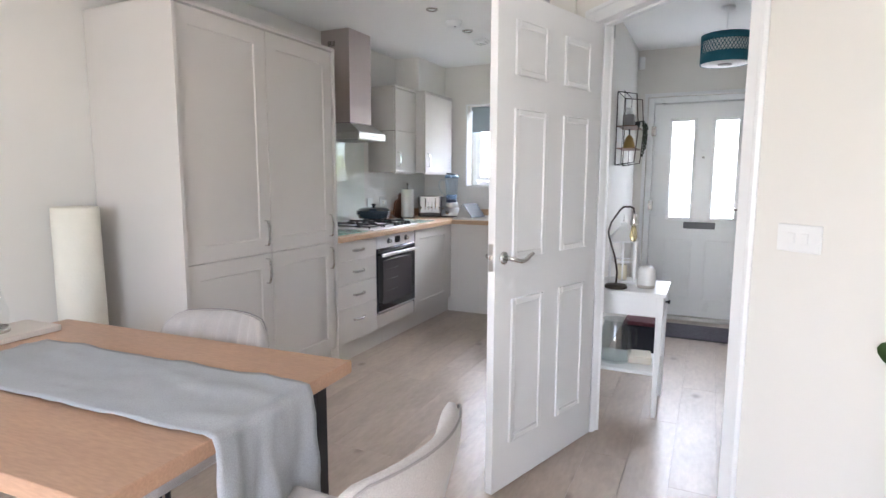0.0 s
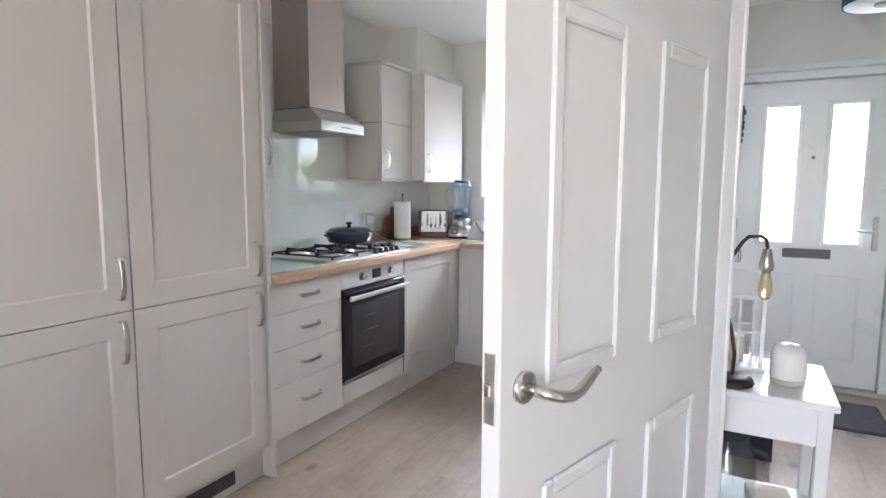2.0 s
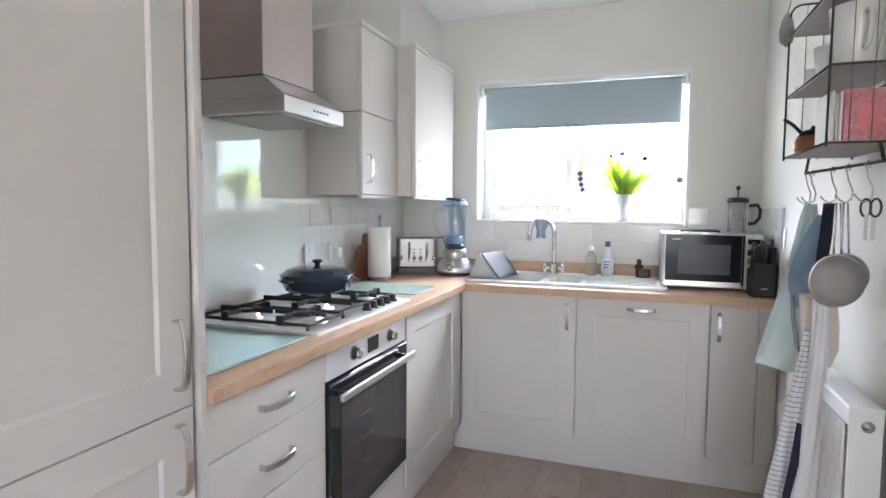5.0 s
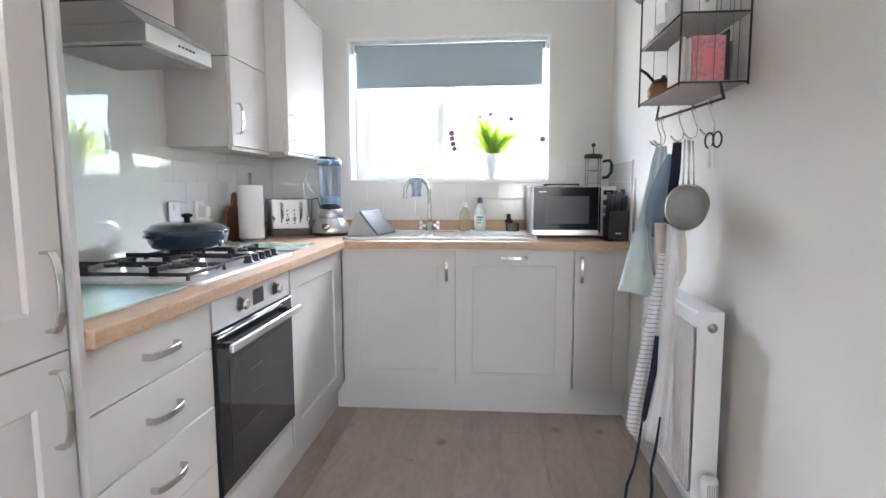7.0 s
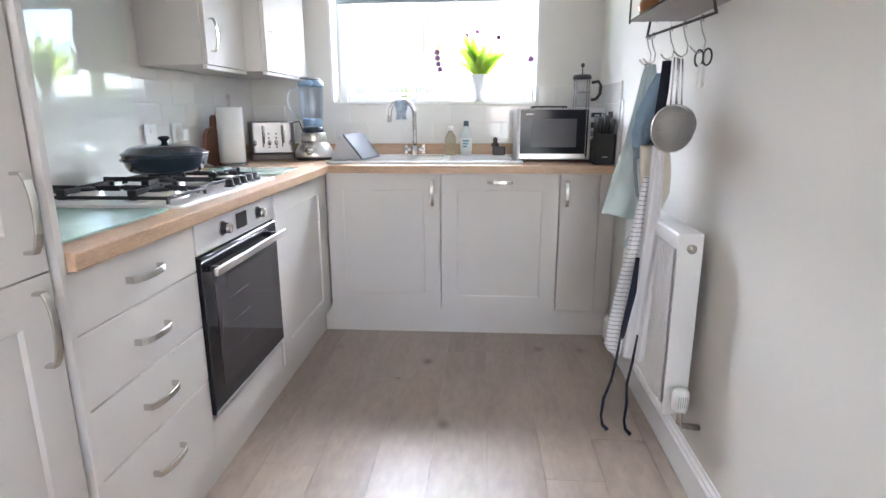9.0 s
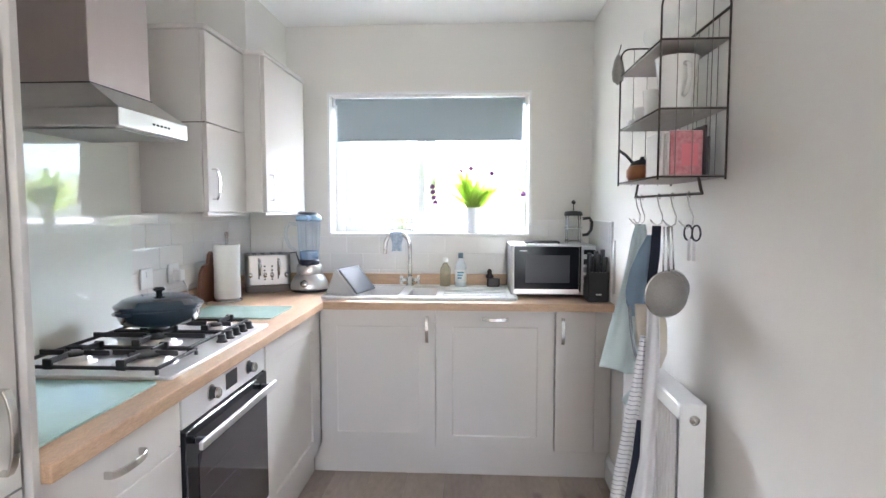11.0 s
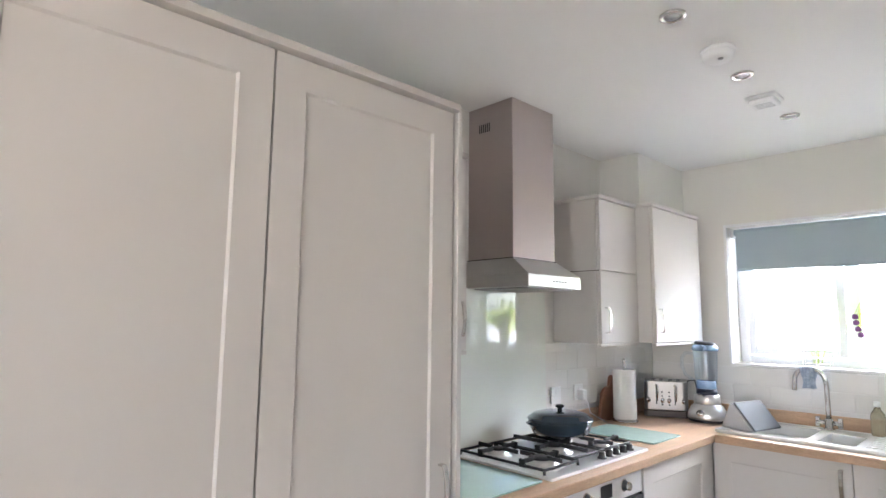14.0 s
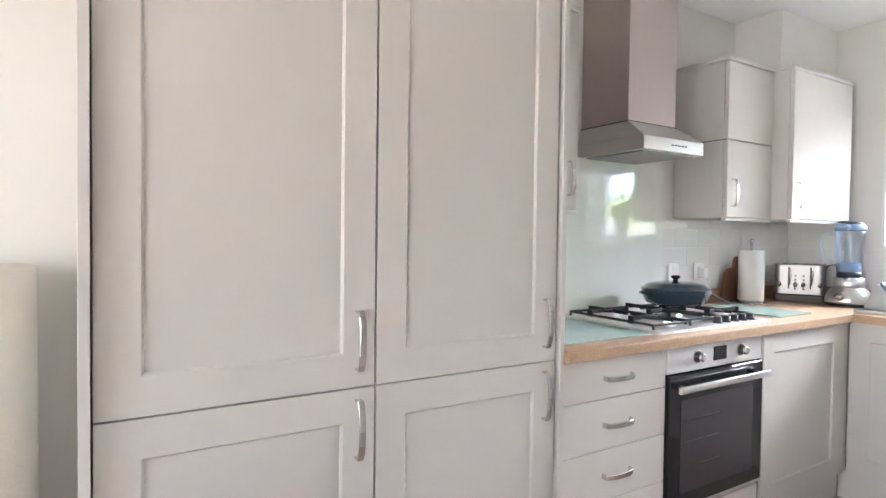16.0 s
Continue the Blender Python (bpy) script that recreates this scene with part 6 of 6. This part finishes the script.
part("stopper", tubebm([(0, 0, 0.10), (0, -0.01, 0.125), (0.0, -0.022, 0.135)], 0.006, 8), BLACKPLASTIC, p2)
tv = thing("trailing_plant", pose(HALL_L + 0.10, -0.86, 1.41 + 0.2865), "dark trailing string plant hanging off the hall shelf", "plant")
part("pot", turned([(0, 0), (0.03, 0), (0.036, 0.05), (0.032, 0.05), (0, 0.04)], 18), BLACKPLASTIC, tv)
DKLEAF = mat("dark_leaf", (0.035, 0.045, 0.025), 0.6, vary=0.3, scale=40)
rnd2 = random.Random(8)
for k in range(5):
    x0, y0 = 0.03 + 0.012 * k * 0.3, -0.03 + 0.015 * k
    st = part("strand", tubebm([(0, y0 * 0.5, 0.045), (x0 + 0.02, y0, 0.055), (x0 + 0.035, y0, -0.02), (x0 + 0.035, y0 + 0.004, -0.22 + 0.03 * k)], 0.002, 5), DKLEAF, tv)
    bm = bmesh.new()
    for j in range(26):
        z = 0.03 - j * (0.25 - 0.03 * k) / 26
        bmesh.ops.create_icosphere(bm, subdivisions=1, radius=rnd2.uniform(0.005, 0.008), matrix=pose(x0 + 0.034 + rnd2.uniform(-0.009, 0.009), y0 + rnd2.uniform(-0.010, 0.010), z))
    part("leaves", bm, DKLEAF, st)
# pendant, sensor, chime, mat, switches
pe = thing("pendant_lamp", pose(2.895, -1.15, TOP), "teal drum pendant shade with cut-out lattice band, unlit", "pendant")
TEAL = mat("teal_shade", (0.012, 0.125, 0.185), 0.7, vary=0.08, scale=12, bump=0.1, bump_scale=300)
DIFF = mat("white_diffuser", (0.80, 0.80, 0.79), 0.6, vary=0.01)
ZT, ZB, R = -0.185, -0.375, 0.155
part("ceiling_rose", turned([(0, -0.0005), (0.045, -0.0005), (0.043, -0.018), (0.012, -0.026), (0, -0.026)], 24), WHITEPLASTIC, pe)
part("flex", tubebm([(0, 0, -0.026), (0, 0, ZT)], 0.003, 8), WHITEPLASTIC, pe)
bm = bmesh.new()
SEG, bands = 64, [ZT, ZT - 0.045, ZT - 0.12, ZB]
for i in range(SEG):
    for a, b in ((bands[0], bands[1]), (bands[2], bands[3])):
        v = [bm.verts.new((R * math.cos(2 * math.pi * k / SEG), R * math.sin(2 * math.pi * k / SEG), z)) for k, z in ((i, a), (i + 1, a), (i + 1, b), (i, b))]
        bm.faces.new(v).smooth = True
bmesh.ops.remove_doubles(bm, verts=bm.verts, dist=0.0005)
bmesh.ops.solidify(bm, geom=bm.faces[:], thickness=0.003)
shade = part("shade", bm, TEAL, pe, "teal fabric drum shade")
bm = bmesh.new()
NL = 44
for i in range(NL):
    for s in (-1, 1):
        pts = []
        for k in range(5):
            a = 2 * math.pi * (i + s * k * 0.5) / NL
            pts.append((R * math.cos(a), R * math.sin(a), bands[1] + (bands[2] - bands[1]) * k / 4))
        tube(bm, pts, 0.0026, 4)
part("lattice_band", bm, TEAL, shade, "cut-out lattice band")
part("liner", turned([(R - 0.010, ZT - 0.002), (R - 0.010, ZB + 0.004)], 48), DIFF, shade)
part("diffuser", turned([(0, ZB + 0.004), (R - 0.004, ZB + 0.004), (R - 0.004, ZB + 0.001), (0, ZB + 0.001)], 48), DIFF, pe, "white disc diffuser")
part("diffuser_ring", turned([(0.0, ZB), (0.045, ZB), (0.043, ZB - 0.006), (0, ZB - 0.007)], 32), mat("grey_disc", (0.35, 0.34, 0.33), 0.5), pe)
se = thing("alarm_sensor", pose(2.225, -0.03, 2.34, 0, 0, 35), "white motion sensor high in the hall corner", "sensor")
part("body", boxbm(-0.028, 0.028, -0.03, 0.012, -0.055, 0.055, 0.012, 2), WHITEPLASTIC, se)
ch = thing("door_chime", pose(HALL_L, -1.63, 2.28), "small grey door chime box on the hall wall", "chime")
part("case", boxbm(0.0005, 0.035, -0.045, 0.045, -0.06, 0.06, 0.005), mat("grey_case", (0.42, 0.40, 0.38), 0.5), ch)
dm = thing("doormat", pose(2.80, -0.38, 0.0005), "grey-mauve ribbed doormat inside the front door", "doormat")
part("rubber_edge", boxbm(-0.375, 0.375, -0.24, 0.24, 0, 0.006, 0.002), mat("mat_rubber", (0.06, 0.055, 0.065), 0.8), dm)
part("mat_surface", boxbm(-0.36, 0.36, -0.225, 0.225, 0.0062, 0.014, 0.003), mat("mauve_pile", (0.135, 0.125, 0.155), 0.98, vary=0.25, scale=35, bump=0.8, bump_scale=320), dm)
for y, z in ((-0.36, 1.58), (-0.62, 1.10)):
    sw = thing("light_switch", pose(HALL_R, y, z, 0, 0, -90), "small white wall control in the hall", "switch", "hall switches")
    part("plate", boxbm(-0.035, 0.035, -0.012, -0.0005, -0.04, 0.04, 0.003), WHITEPLASTIC, sw)
    part("rocker", boxbm(-0.012, 0.012, -0.016, -0.012, -0.015, 0.015, 0.001), WHITEPLASTIC, sw)
sw = thing("light_switch", DIAG_M @ pose(DO1 + 0.20, 0, 1.13), "white double light switch beside the hall doorway", "switch")
part("plate", boxbm(-0.073, 0.073, -0.010, -0.0005, -0.043, 0.043, 0.003), WHITEPLASTIC, sw)
for x in (-0.022, 0.022):
    part("rocker", boxbm(x - 0.012, x + 0.012, -0.014, -0.010, -0.016, 0.016, 0.001), WHITEPLASTIC, sw)

sw = thing("light_switch", pose(RIGHT, -2.512, 1.135, 0, 0, -90), "white double light switch on the kitchen side wall", "switch")
part("plate", boxbm(-0.073, 0.073, -0.010, -0.0005, -0.045, 0.045, 0.003), WHITEPLASTIC, sw)
for x in (-0.022, 0.022):
    part("rocker", boxbm(x - 0.012, x + 0.012, -0.014, -0.010, -0.016, 0.016, 0.001), WHITEPLASTIC, sw)
for x in (-0.060, 0.060):
    part("screw", turned([(0, 0), (0.0032, 0), (0.0028, 0.0012), (0, 0.0014)], 10), STEEL, sw, m=pose(x, -0.010, 0, 90))

# ---- dining end ----
PINE = mat("honey_oak_table", (0.54, 0.35, 0.235), 0.42, vary=0.2, scale=3, stretch=(1.0, 5, 5), fine=0.22, fine_scale=30, bump=0.05, bump_scale=50, color2=(0.40, 0.24, 0.155))
dt = thing("dining_table", pose(1.89, -4.14, 0, 0, 0, 3), "honey oak dining table with chunky edge and black metal legs", "table")
TLn, TWd, TZ = 1.30, 0.835, 0.755
for k, (y0, y1) in enumerate(((-TWd, -TWd * 2 / 3), (-TWd * 2 / 3, -TWd / 3), (-TWd / 3, 0))):
    bm = boxbm(-TLn, 0, y0 + 0.0006, y1 - 0.0006, TZ - 0.04, TZ, 0.004, 2)
    part("table_plank", bm, PINE, dt)
BLACKM = mat("black_steel", (0.022, 0.022, 0.026), 0.45, 0.3, vary=0.1, scale=20)
for x in (-0.10, -TLn + 0.06):
    for y in (-0.115, -TWd + 0.06):
        part("leg", boxbm(x, x + 0.05, y, y + 0.05, 0, TZ - 0.0405, 0.003), BLACKM, dt)
    part("leg_rail", boxbm(x + 0.01, x + 0.04, -TWd + 0.11, -0.115, 0.0, 0.03, 0.002), BLACKM, dt)
LINEN = mat("grey_blue_linen", (0.41, 0.43, 0.455), 0.95, vary=0.06, scale=9, fine=0.3, fine_scale=320, bump=0.3, bump_scale=340)
bm = bmesh.new()
NX, NY = 64, 20
prev = None
for i in range(NX + 1):
    u = i / NX * 1.49
    row = []
    for j in range(NY + 1):
        v = j / NY
        y = -0.235 - 0.345 * (1 - v)
        wob = 0.011 * noise.noise(Vector((u * 7, v * 5, 1.3))) + 0.005 * noise.noise(Vector((u * 19, v * 14, 4.1)))
        flat = TLn - 0.24
        if u < flat:
            x, z = -TLn + 0.24 + u, TZ + 0.004 + max(0, wob) + 0.002
        else:
            d = u - flat
            bend = min(d, 0.03)
            x = 0.012 * math.sin(bend / 0.03 * math.pi / 2) + 0.003 + (0.010 * math.sin(v * 13 + 0.6) * min(1, d / 0.2) + 0.006 * min(1, d / 0.3) + 0.014 * noise.noise(Vector((u * 8, v * 9, 2.2))) * min(1, d / 0.08))
            z = TZ + 0.005 - max(0, d - 0.012) - 0.012 * (v - 0.5) * (d > 0.05)
            y += 0.012 * math.sin(v * 8) * min(1, d / 0.25)
        row.append(bm.verts.new((x, y, z)))
    if prev:
        for j in range(NY):
            bm.faces.new((prev[j], prev[j + 1], row[j + 1], row[j])).smooth = True
    prev = row
tagged(thicken(part("table_runner", bm, LINEN, m=pose(1.89, -4.14, 0, 0, 0, 3)), 0.002), "grey-blue linen runner draped over the table end", "table runner")
tr = thing("serving_tray", pose(0.655, -4.46, TZ + 0.001, 0, 0, 4), "pale board with a wooden edge on the table", "tray")
part("board", rounded(0.20, 0.27, 0.020, 0.012), mat("pale_board", (0.60, 0.55, 0.50), 0.5, vary=0.08, scale=8), tr)
cl = thing("glass_vase", pose(0.635, -4.50, TZ + 0.0215), "clear glass vase with a dark handle on the board", "vase")
part("glass", turned([(0, 0), (0.050, 0), (0.060, 0.02), (0.065, 0.07), (0.05, 0.13), (0.042, 0.15), (0.045, 0.158), (0.040, 0.156), (0.046, 0.13), (0.061, 0.07), (0.055, 0.022), (0, 0.008)], 28), CLEAR, cl)
part("handle", tubebm([(0.055, -0.02, 0.11), (0.085, -0.03, 0.095), (0.09, -0.032, 0.06), (0.07, -0.025, 0.03)], 0.006, 8), BLACKPLASTIC, cl)
part("base_ring", turned([(0.052, -0.0005), (0.062, 0.0), (0.062, 0.014), (0.056, 0.018)], 28), CHROME, cl)

FAB = mat("grey_beige_fabric", (0.44, 0.41, 0.39), 0.95, vary=0.06, scale=12, fine=0.2, fine_scale=300, bump=0.35, bump_scale=300, sheen=0.3)


def chair(m, label, ribs):
    """An upholstered dining chair; its back stands at -y."""
    c = thing("dining_chair", m, label, "chair", "dining chairs")
    part("seat", boxbm(-0.24, 0.24, -0.22, 0.24, 0.40, 0.49, 0.035, 4), FAB, c)
    n = 36
    bm = bmesh.new()
    rows = []
    for i in range(13):
        u = i / 12
        z = 0.44 + 0.360 * u
        w = 0.252 - 0.030 * max(0.0, (u - 0.80) / 0.20) ** 2.2
        row_f, row_b = [], []
        for j in range(n + 1):
            s = j / n * 2 - 1
            x = w * s
            curve = 0.075 * s * s
            lean = -0.23 - 0.10 * u
            top = 0.010 * (1 - s * s) * u ** 4 - 0.030 * max(0.0, (abs(s) - 0.80) / 0.20) ** 2 * u ** 3
            rib = 0.014 * abs(math.sin(j / n * math.pi * 9)) if ribs else 0.004 * math.cos(s * 1.5)
            edge = max(0.25, 1 - max(0, (u - 0.85) / 0.15) ** 2 * 0.75) * max(0.3, 1 - max(0, (abs(s) - 0.85) / 0.15) ** 2 * 0.7)
            row_f.append(bm.verts.new((x, lean + curve + (0.026 + rib) * edge, z + top)))
            row_b.append(bm.verts.new((x, lean + curve - 0.026 * edge, z + top)))
        rows.append((row_f, row_b))
    for (f0, b0), (f1, b1) in zip(rows, rows[1:]):
        for j in range(n):
            bm.faces.new((f0[j], f0[j + 1], f1[j + 1], f1[j])).smooth = True
            bm.faces.new((b0[j + 1], b0[j], b1[j], b1[j + 1])).smooth = True
        bm.faces.new((f0[0], f1[0], b1[0], b0[0])).smooth = True
        bm.faces.new((f0[n], b0[n], b1[n], f1[n])).smooth = True
    for k in (0, -1):
        for j in range(n):
            bm.faces.new((rows[k][0][j], rows[k][0][j + 1], rows[k][1][j + 1], rows[k][1][j])).smooth = True
    back_ = part("backrest", bm, FAB, c)
    part("piping", tubebm([(0.222 * s, -0.33 + 0.075 * s * s - 0.018, 0.800 + 0.010 * (1 - s * s) - 0.030 * max(0.0, (abs(s) - 0.80) / 0.20) ** 2) for s in [k / 10 - 1 for k in range(21)]], 0.0025, 6), mat("grey_piping", (0.30, 0.28, 0.27), 0.9), back_)
    for x in (-0.19, 0.19):
        for y in (-0.17, 0.19):
            part("leg", tubebm([(x * 0.9, y * 0.9, 0.405), (x * 1.1, y * 1.1, 0.0)], [0.014, 0.010], 10), BLACKM, c)
    return c


chair(pose(1.255, -4.33, 0, 0, 0, 183), "grey ribbed fabric dining chair pushed under the table", True)
chair(pose(2.10, -4.655, 0, 0, 0, 90) @ Matrix.Diagonal((1, 1, 1.035, 1)), "grey-beige upholstered dining chair at the table end", False)
chair(pose(1.35, -5.06, 0, 0, 0, 6), "grey fabric dining chair tucked under the table", False)

fl = thing("floor_lamp", pose(0.145, -3.875, 0), "tall white cylindrical paper floor lamp, unlit", "lamp")
LH = 1.17
RICE = mat("cream_rice_paper", (0.76, 0.73, 0.64), 0.9, vary=0.03, scale=14, bump=0.5, bump_scale=70)
bm = turned([(0.0, 0.02), (0.098, 0.02), (0.100, 0.03), (0.103, 0.6), (0.100, LH - 0.006), (0.096, LH), (0.090, LH - 0.004), (0, LH - 0.02)], 40)
part("paper_shade", bm, RICE, fl)
part("base", turned([(0, 0), (0.09, 0), (0.09, 0.0195), (0, 0.0195)], 30), BLACKM, fl)
hp = thing("house_plant", DIAG_M @ pose(2.03, -0.20, 0), "potted plant with rounded green leaves against the wall", "plant")
part("pot", turned([(0, 0), (0.10, 0), (0.125, 0.24), (0.13, 0.25), (0.115, 0.25), (0.10, 0.22), (0, 0.22)], 28), CERAMIC, hp)
GREEN = mat("house_leaf", (0.085, 0.16, 0.045), 0.45, vary=0.25, scale=20)
rnd3 = random.Random(3)
for k in range(9):
    tip = (-0.13, 0.10, 0.87) if k == 0 else (rnd3.uniform(0.0, 0.14), rnd3.uniform(-0.12, 0.12), rnd3.uniform(0.5, 0.95))
    s = part("stem", tubebm([(0, 0, 0.22), ((0.03, tip[1] * 0.5, 0.80) if k == 0 else (tip[0] * 0.12, tip[1] * 0.35, tip[2] * 0.80)), tip], 0.004, 6), GREEN, hp)
    bm = bmesh.new()
    ring = [bm.verts.new((0.045 * math.cos(a) * (1.25 if math.cos(a) < 0 else 1), 0.036 * math.sin(a), 0.006 * math.cos(2 * a))) for a in [2 * math.pi * i / 14 for i in range(14)]]
    c_ = bm.verts.new((0, 0, -0.006))
    for i in range(14):
        bm.faces.new((c_, ring[i], ring[(i + 1) % 14])).smooth = True
    bmesh.ops.solidify(bm, geom=bm.faces[:], thickness=0.0015)
    part("leaf", bm, GREEN, s, m=pose(*tip, rnd3.uniform(30, 80), rnd3.uniform(-20, 20), rnd3.uniform(0, 360)) if k else pose(*tip, 85, 10, -15))

# ---- outside: the pale house across the road ----
RENDERED = mat("pale_render", (0.72, 0.70, 0.66), 0.9, vary=0.04, scale=0.8)
ROOF = mat("grey_roof_tiles", (0.16, 0.14, 0.13), 0.8, vary=0.2, scale=3)
hs_ = thing("house", pose(-1.5, 17.0, -0.12), "pale rendered two-storey house across the road", "house")
part("wall", boxbm(-9, 9, 0, 7, 0, 5.2), RENDERED, hs_)
bm = bmesh.new()
v = [bm.verts.new(p) for p in ((-9.4, -0.5, 5.15), (9.4, -0.5, 5.15), (9.4, 7.5, 5.15), (-9.4, 7.5, 5.15), (-9.4, 3.5, 8.0), (9.4, 3.5, 8.0))]
for q in ((0, 1, 5, 4), (2, 3, 4, 5), (0, 4, 3), (1, 2, 5), (3, 2, 1, 0)):
    bm.faces.new([v[i] for i in q])
part("roof", bm, ROOF, hs_)
DARKPANE = mat("distant_pane", (0.42, 0.45, 0.47), 0.08, vary=0.1)
for x in (-6.5, -2.5, 1.5, 5.5):
    for z in (1.3, 3.5):
        w = part("window", boxbm(x - 0.75, x + 0.75, -0.06, -0.001, z, z + 1.25), UPVC, hs_)
        for k in (-0.36, 0.36):
            part("pane", boxbm(x + k - 0.30, x + k + 0.30, -0.068, -0.061, z + 0.08, z + 1.17), DARKPANE, w)
part("front_door", boxbm(3.1, 4.0, -0.06, -0.001, 0, 2.05), UPVC, hs_)

# ---- wall tiles ----
TW_, TH_, JT = 0.198, 0.098, 0.0016


def tile_mesh(w, h):
    bm = boxbm(0, w, -0.0075, 0, 0, h)
    front = [f for f in bm.faces if f.normal.y < -0.9]
    bmesh.ops.inset_individual(bm, faces=front, thickness=min(0.006, w / 4), depth=0.0)
    bmesh.ops.translate(bm, vec=(0, 0.0006, 0), verts=[v for v in bm.verts if v.co.y < -0.007 and (v.co.x < 0.001 or v.co.x > w - 0.001 or v.co.z < 0.001 or v.co.z > h - 0.001)])
    me = bpy.data.meshes.new("tile")
    bm.to_mesh(me)
    bm.free()
    me.materials.append(TILE)
    return me


tile_cache = {}


def tiled(name, length, z0, z1, m, label, skip=()):
    """A panel of bevelled metro tiles in brick bond; its length runs along x, its face to -y."""
    base = structure(name, boxbm(0, length, -0.0072, -0.0005, z0, z1), GROUT, label, "tiles")
    base.matrix_basis = m
    row, z = 0, z0
    while z < z1 - 0.02:
        h = min(TH_, z1 - z)
        x = -0.1 * (row % 2)
        while x < length - 0.01:
            a, b = max(0.0, x), min(length, x + TW_)
            if b - a > 0.02 and not any(s[0] < (a + b) / 2 < s[1] and z + h / 2 > s[2] for s in skip):
                key = (round(b - a, 3), round(h, 3))
                if key not in tile_cache:
                    tile_cache[key] = tile_mesh(*key)
                t = new("tile", tile_cache[key])
                t.parent, t.location = base, (a, -0.0042, z)
            x += TW_ + JT
        z += TH_ + JT
        row += 1


tiled("tiling_1", 1.20, 0.909, 1.352, pose(0, -1.203, 0, 0, 0, 90), "glossy white metro tiles beside the hob")
tiled("tiling_2", WX1 - 0.013, 0.909, 1.208, pose(0.013, 0, 0), "glossy white metro tiles behind the sink")
tiled("tiling_3", RIGHT - 0.002 - WX1 - 0.013, 0.909, 1.31, pose(WX1 + 0.013, 0, 0), "glossy white metro tiles beside the window")
tiled("tiling_4", 0.55, 0.909, 1.31, pose(RIGHT, -0.013, 0, 0, 0, -90), "glossy white metro tiles on the side wall")

# ---- floor planks ----
FLOORMAT = mat("greige_oak_laminate", (0.535, 0.445, 0.37), 0.32, vary=0.0, scale=2.2, stretch=(3.2, 1.0, 1), color2=(0.29, 0.222, 0.175), fine=0.20, fine_scale=14, bump=0.03, bump_scale=60, per_object=0.05, shift=True)


def knots(m, scale, size, depth, color):
    """Small soft dark knots scattered over a wood material."""
    nt = m.node_tree
    b = nt.nodes["Principled BSDF"]
    base = b.inputs["Base Color"].links[0].from_socket
    n = nt.nodes.new
    tc, mp, oi, sc = n("ShaderNodeTexCoord"), n("ShaderNodeMapping"), n("ShaderNodeObjectInfo"), n("ShaderNodeVectorMath")
    vor, rng, mix = n("ShaderNodeTexVoronoi"), n("ShaderNodeMapRange"), n("ShaderNodeMix")
    mp.inputs["Scale"].default_value = scale
    sc.operation = "SCALE"
    sc.inputs[0].default_value = (11.3, 5.9, 2.1)
    nt.links.new(oi.outputs["Random"], sc.inputs["Scale"]), nt.links.new(sc.outputs[0], mp.inputs["Location"])
    nt.links.new(tc.outputs["Object"], mp.inputs[0]), nt.links.new(mp.outputs[0], vor.inputs["Vector"])
    vor.inputs["Scale"].default_value = 1.0
    rng.interpolation_type = "SMOOTHSTEP"
    rng.inputs[1].default_value, rng.inputs[2].default_value, rng.inputs[3].default_value, rng.inputs[4].default_value = 0.0, size, depth, 0.0
    nt.links.new(vor.outputs["Distance"], rng.inputs[0])
    mix.data_type = "RGBA"
    nt.links.new(rng.outputs[0], mix.inputs[0]), nt.links.new(base, mix.inputs[6])
    mix.inputs[7].default_value = (*color, 1)
    nt.links.new(mix.outputs[2], b.inputs["Base Color"])


knots(FLOORMAT, (4.2, 3.0, 1), 0.17, 0.95, (0.17, 0.125, 0.10))
knots(PINE, (2.6, 4.0, 1), 0.14, 0.55, (0.24, 0.11, 0.06))
PW, PLN = 0.191, 1.28
plank_cache = {}
fr = random.Random(21)
x = -0.10
while x < 3.66:
    y = REAR - fr.uniform(0.05, 1.1)
    while y < 0.12:
        a, c = max(y, REAR - 0.15), min(y + PLN, 0.14)
        if c - a > 0.03:
            key = round(c - a, 3)
            if key not in plank_cache:
                me = bpy.data.meshes.new("plank")
                bm = boxbm(0.0004, PW - 0.0004, 0.0004, key - 0.0004, -0.0085, 0.0)
                bmesh.ops.bevel(bm, geom=[e for e in bm.edges if e.verts[0].co.z > -0.001 and e.verts[1].co.z > -0.001], offset=0.0007, segments=1, affect="EDGES")
                bm.to_mesh(me)
                bm.free()
                me.materials.append(FLOORMAT)
                plank_cache[key] = me
            p = new("plank", plank_cache[key])
            p.parent, p.location = floor, (x, a, 0)
        y += PLN
    x += PW
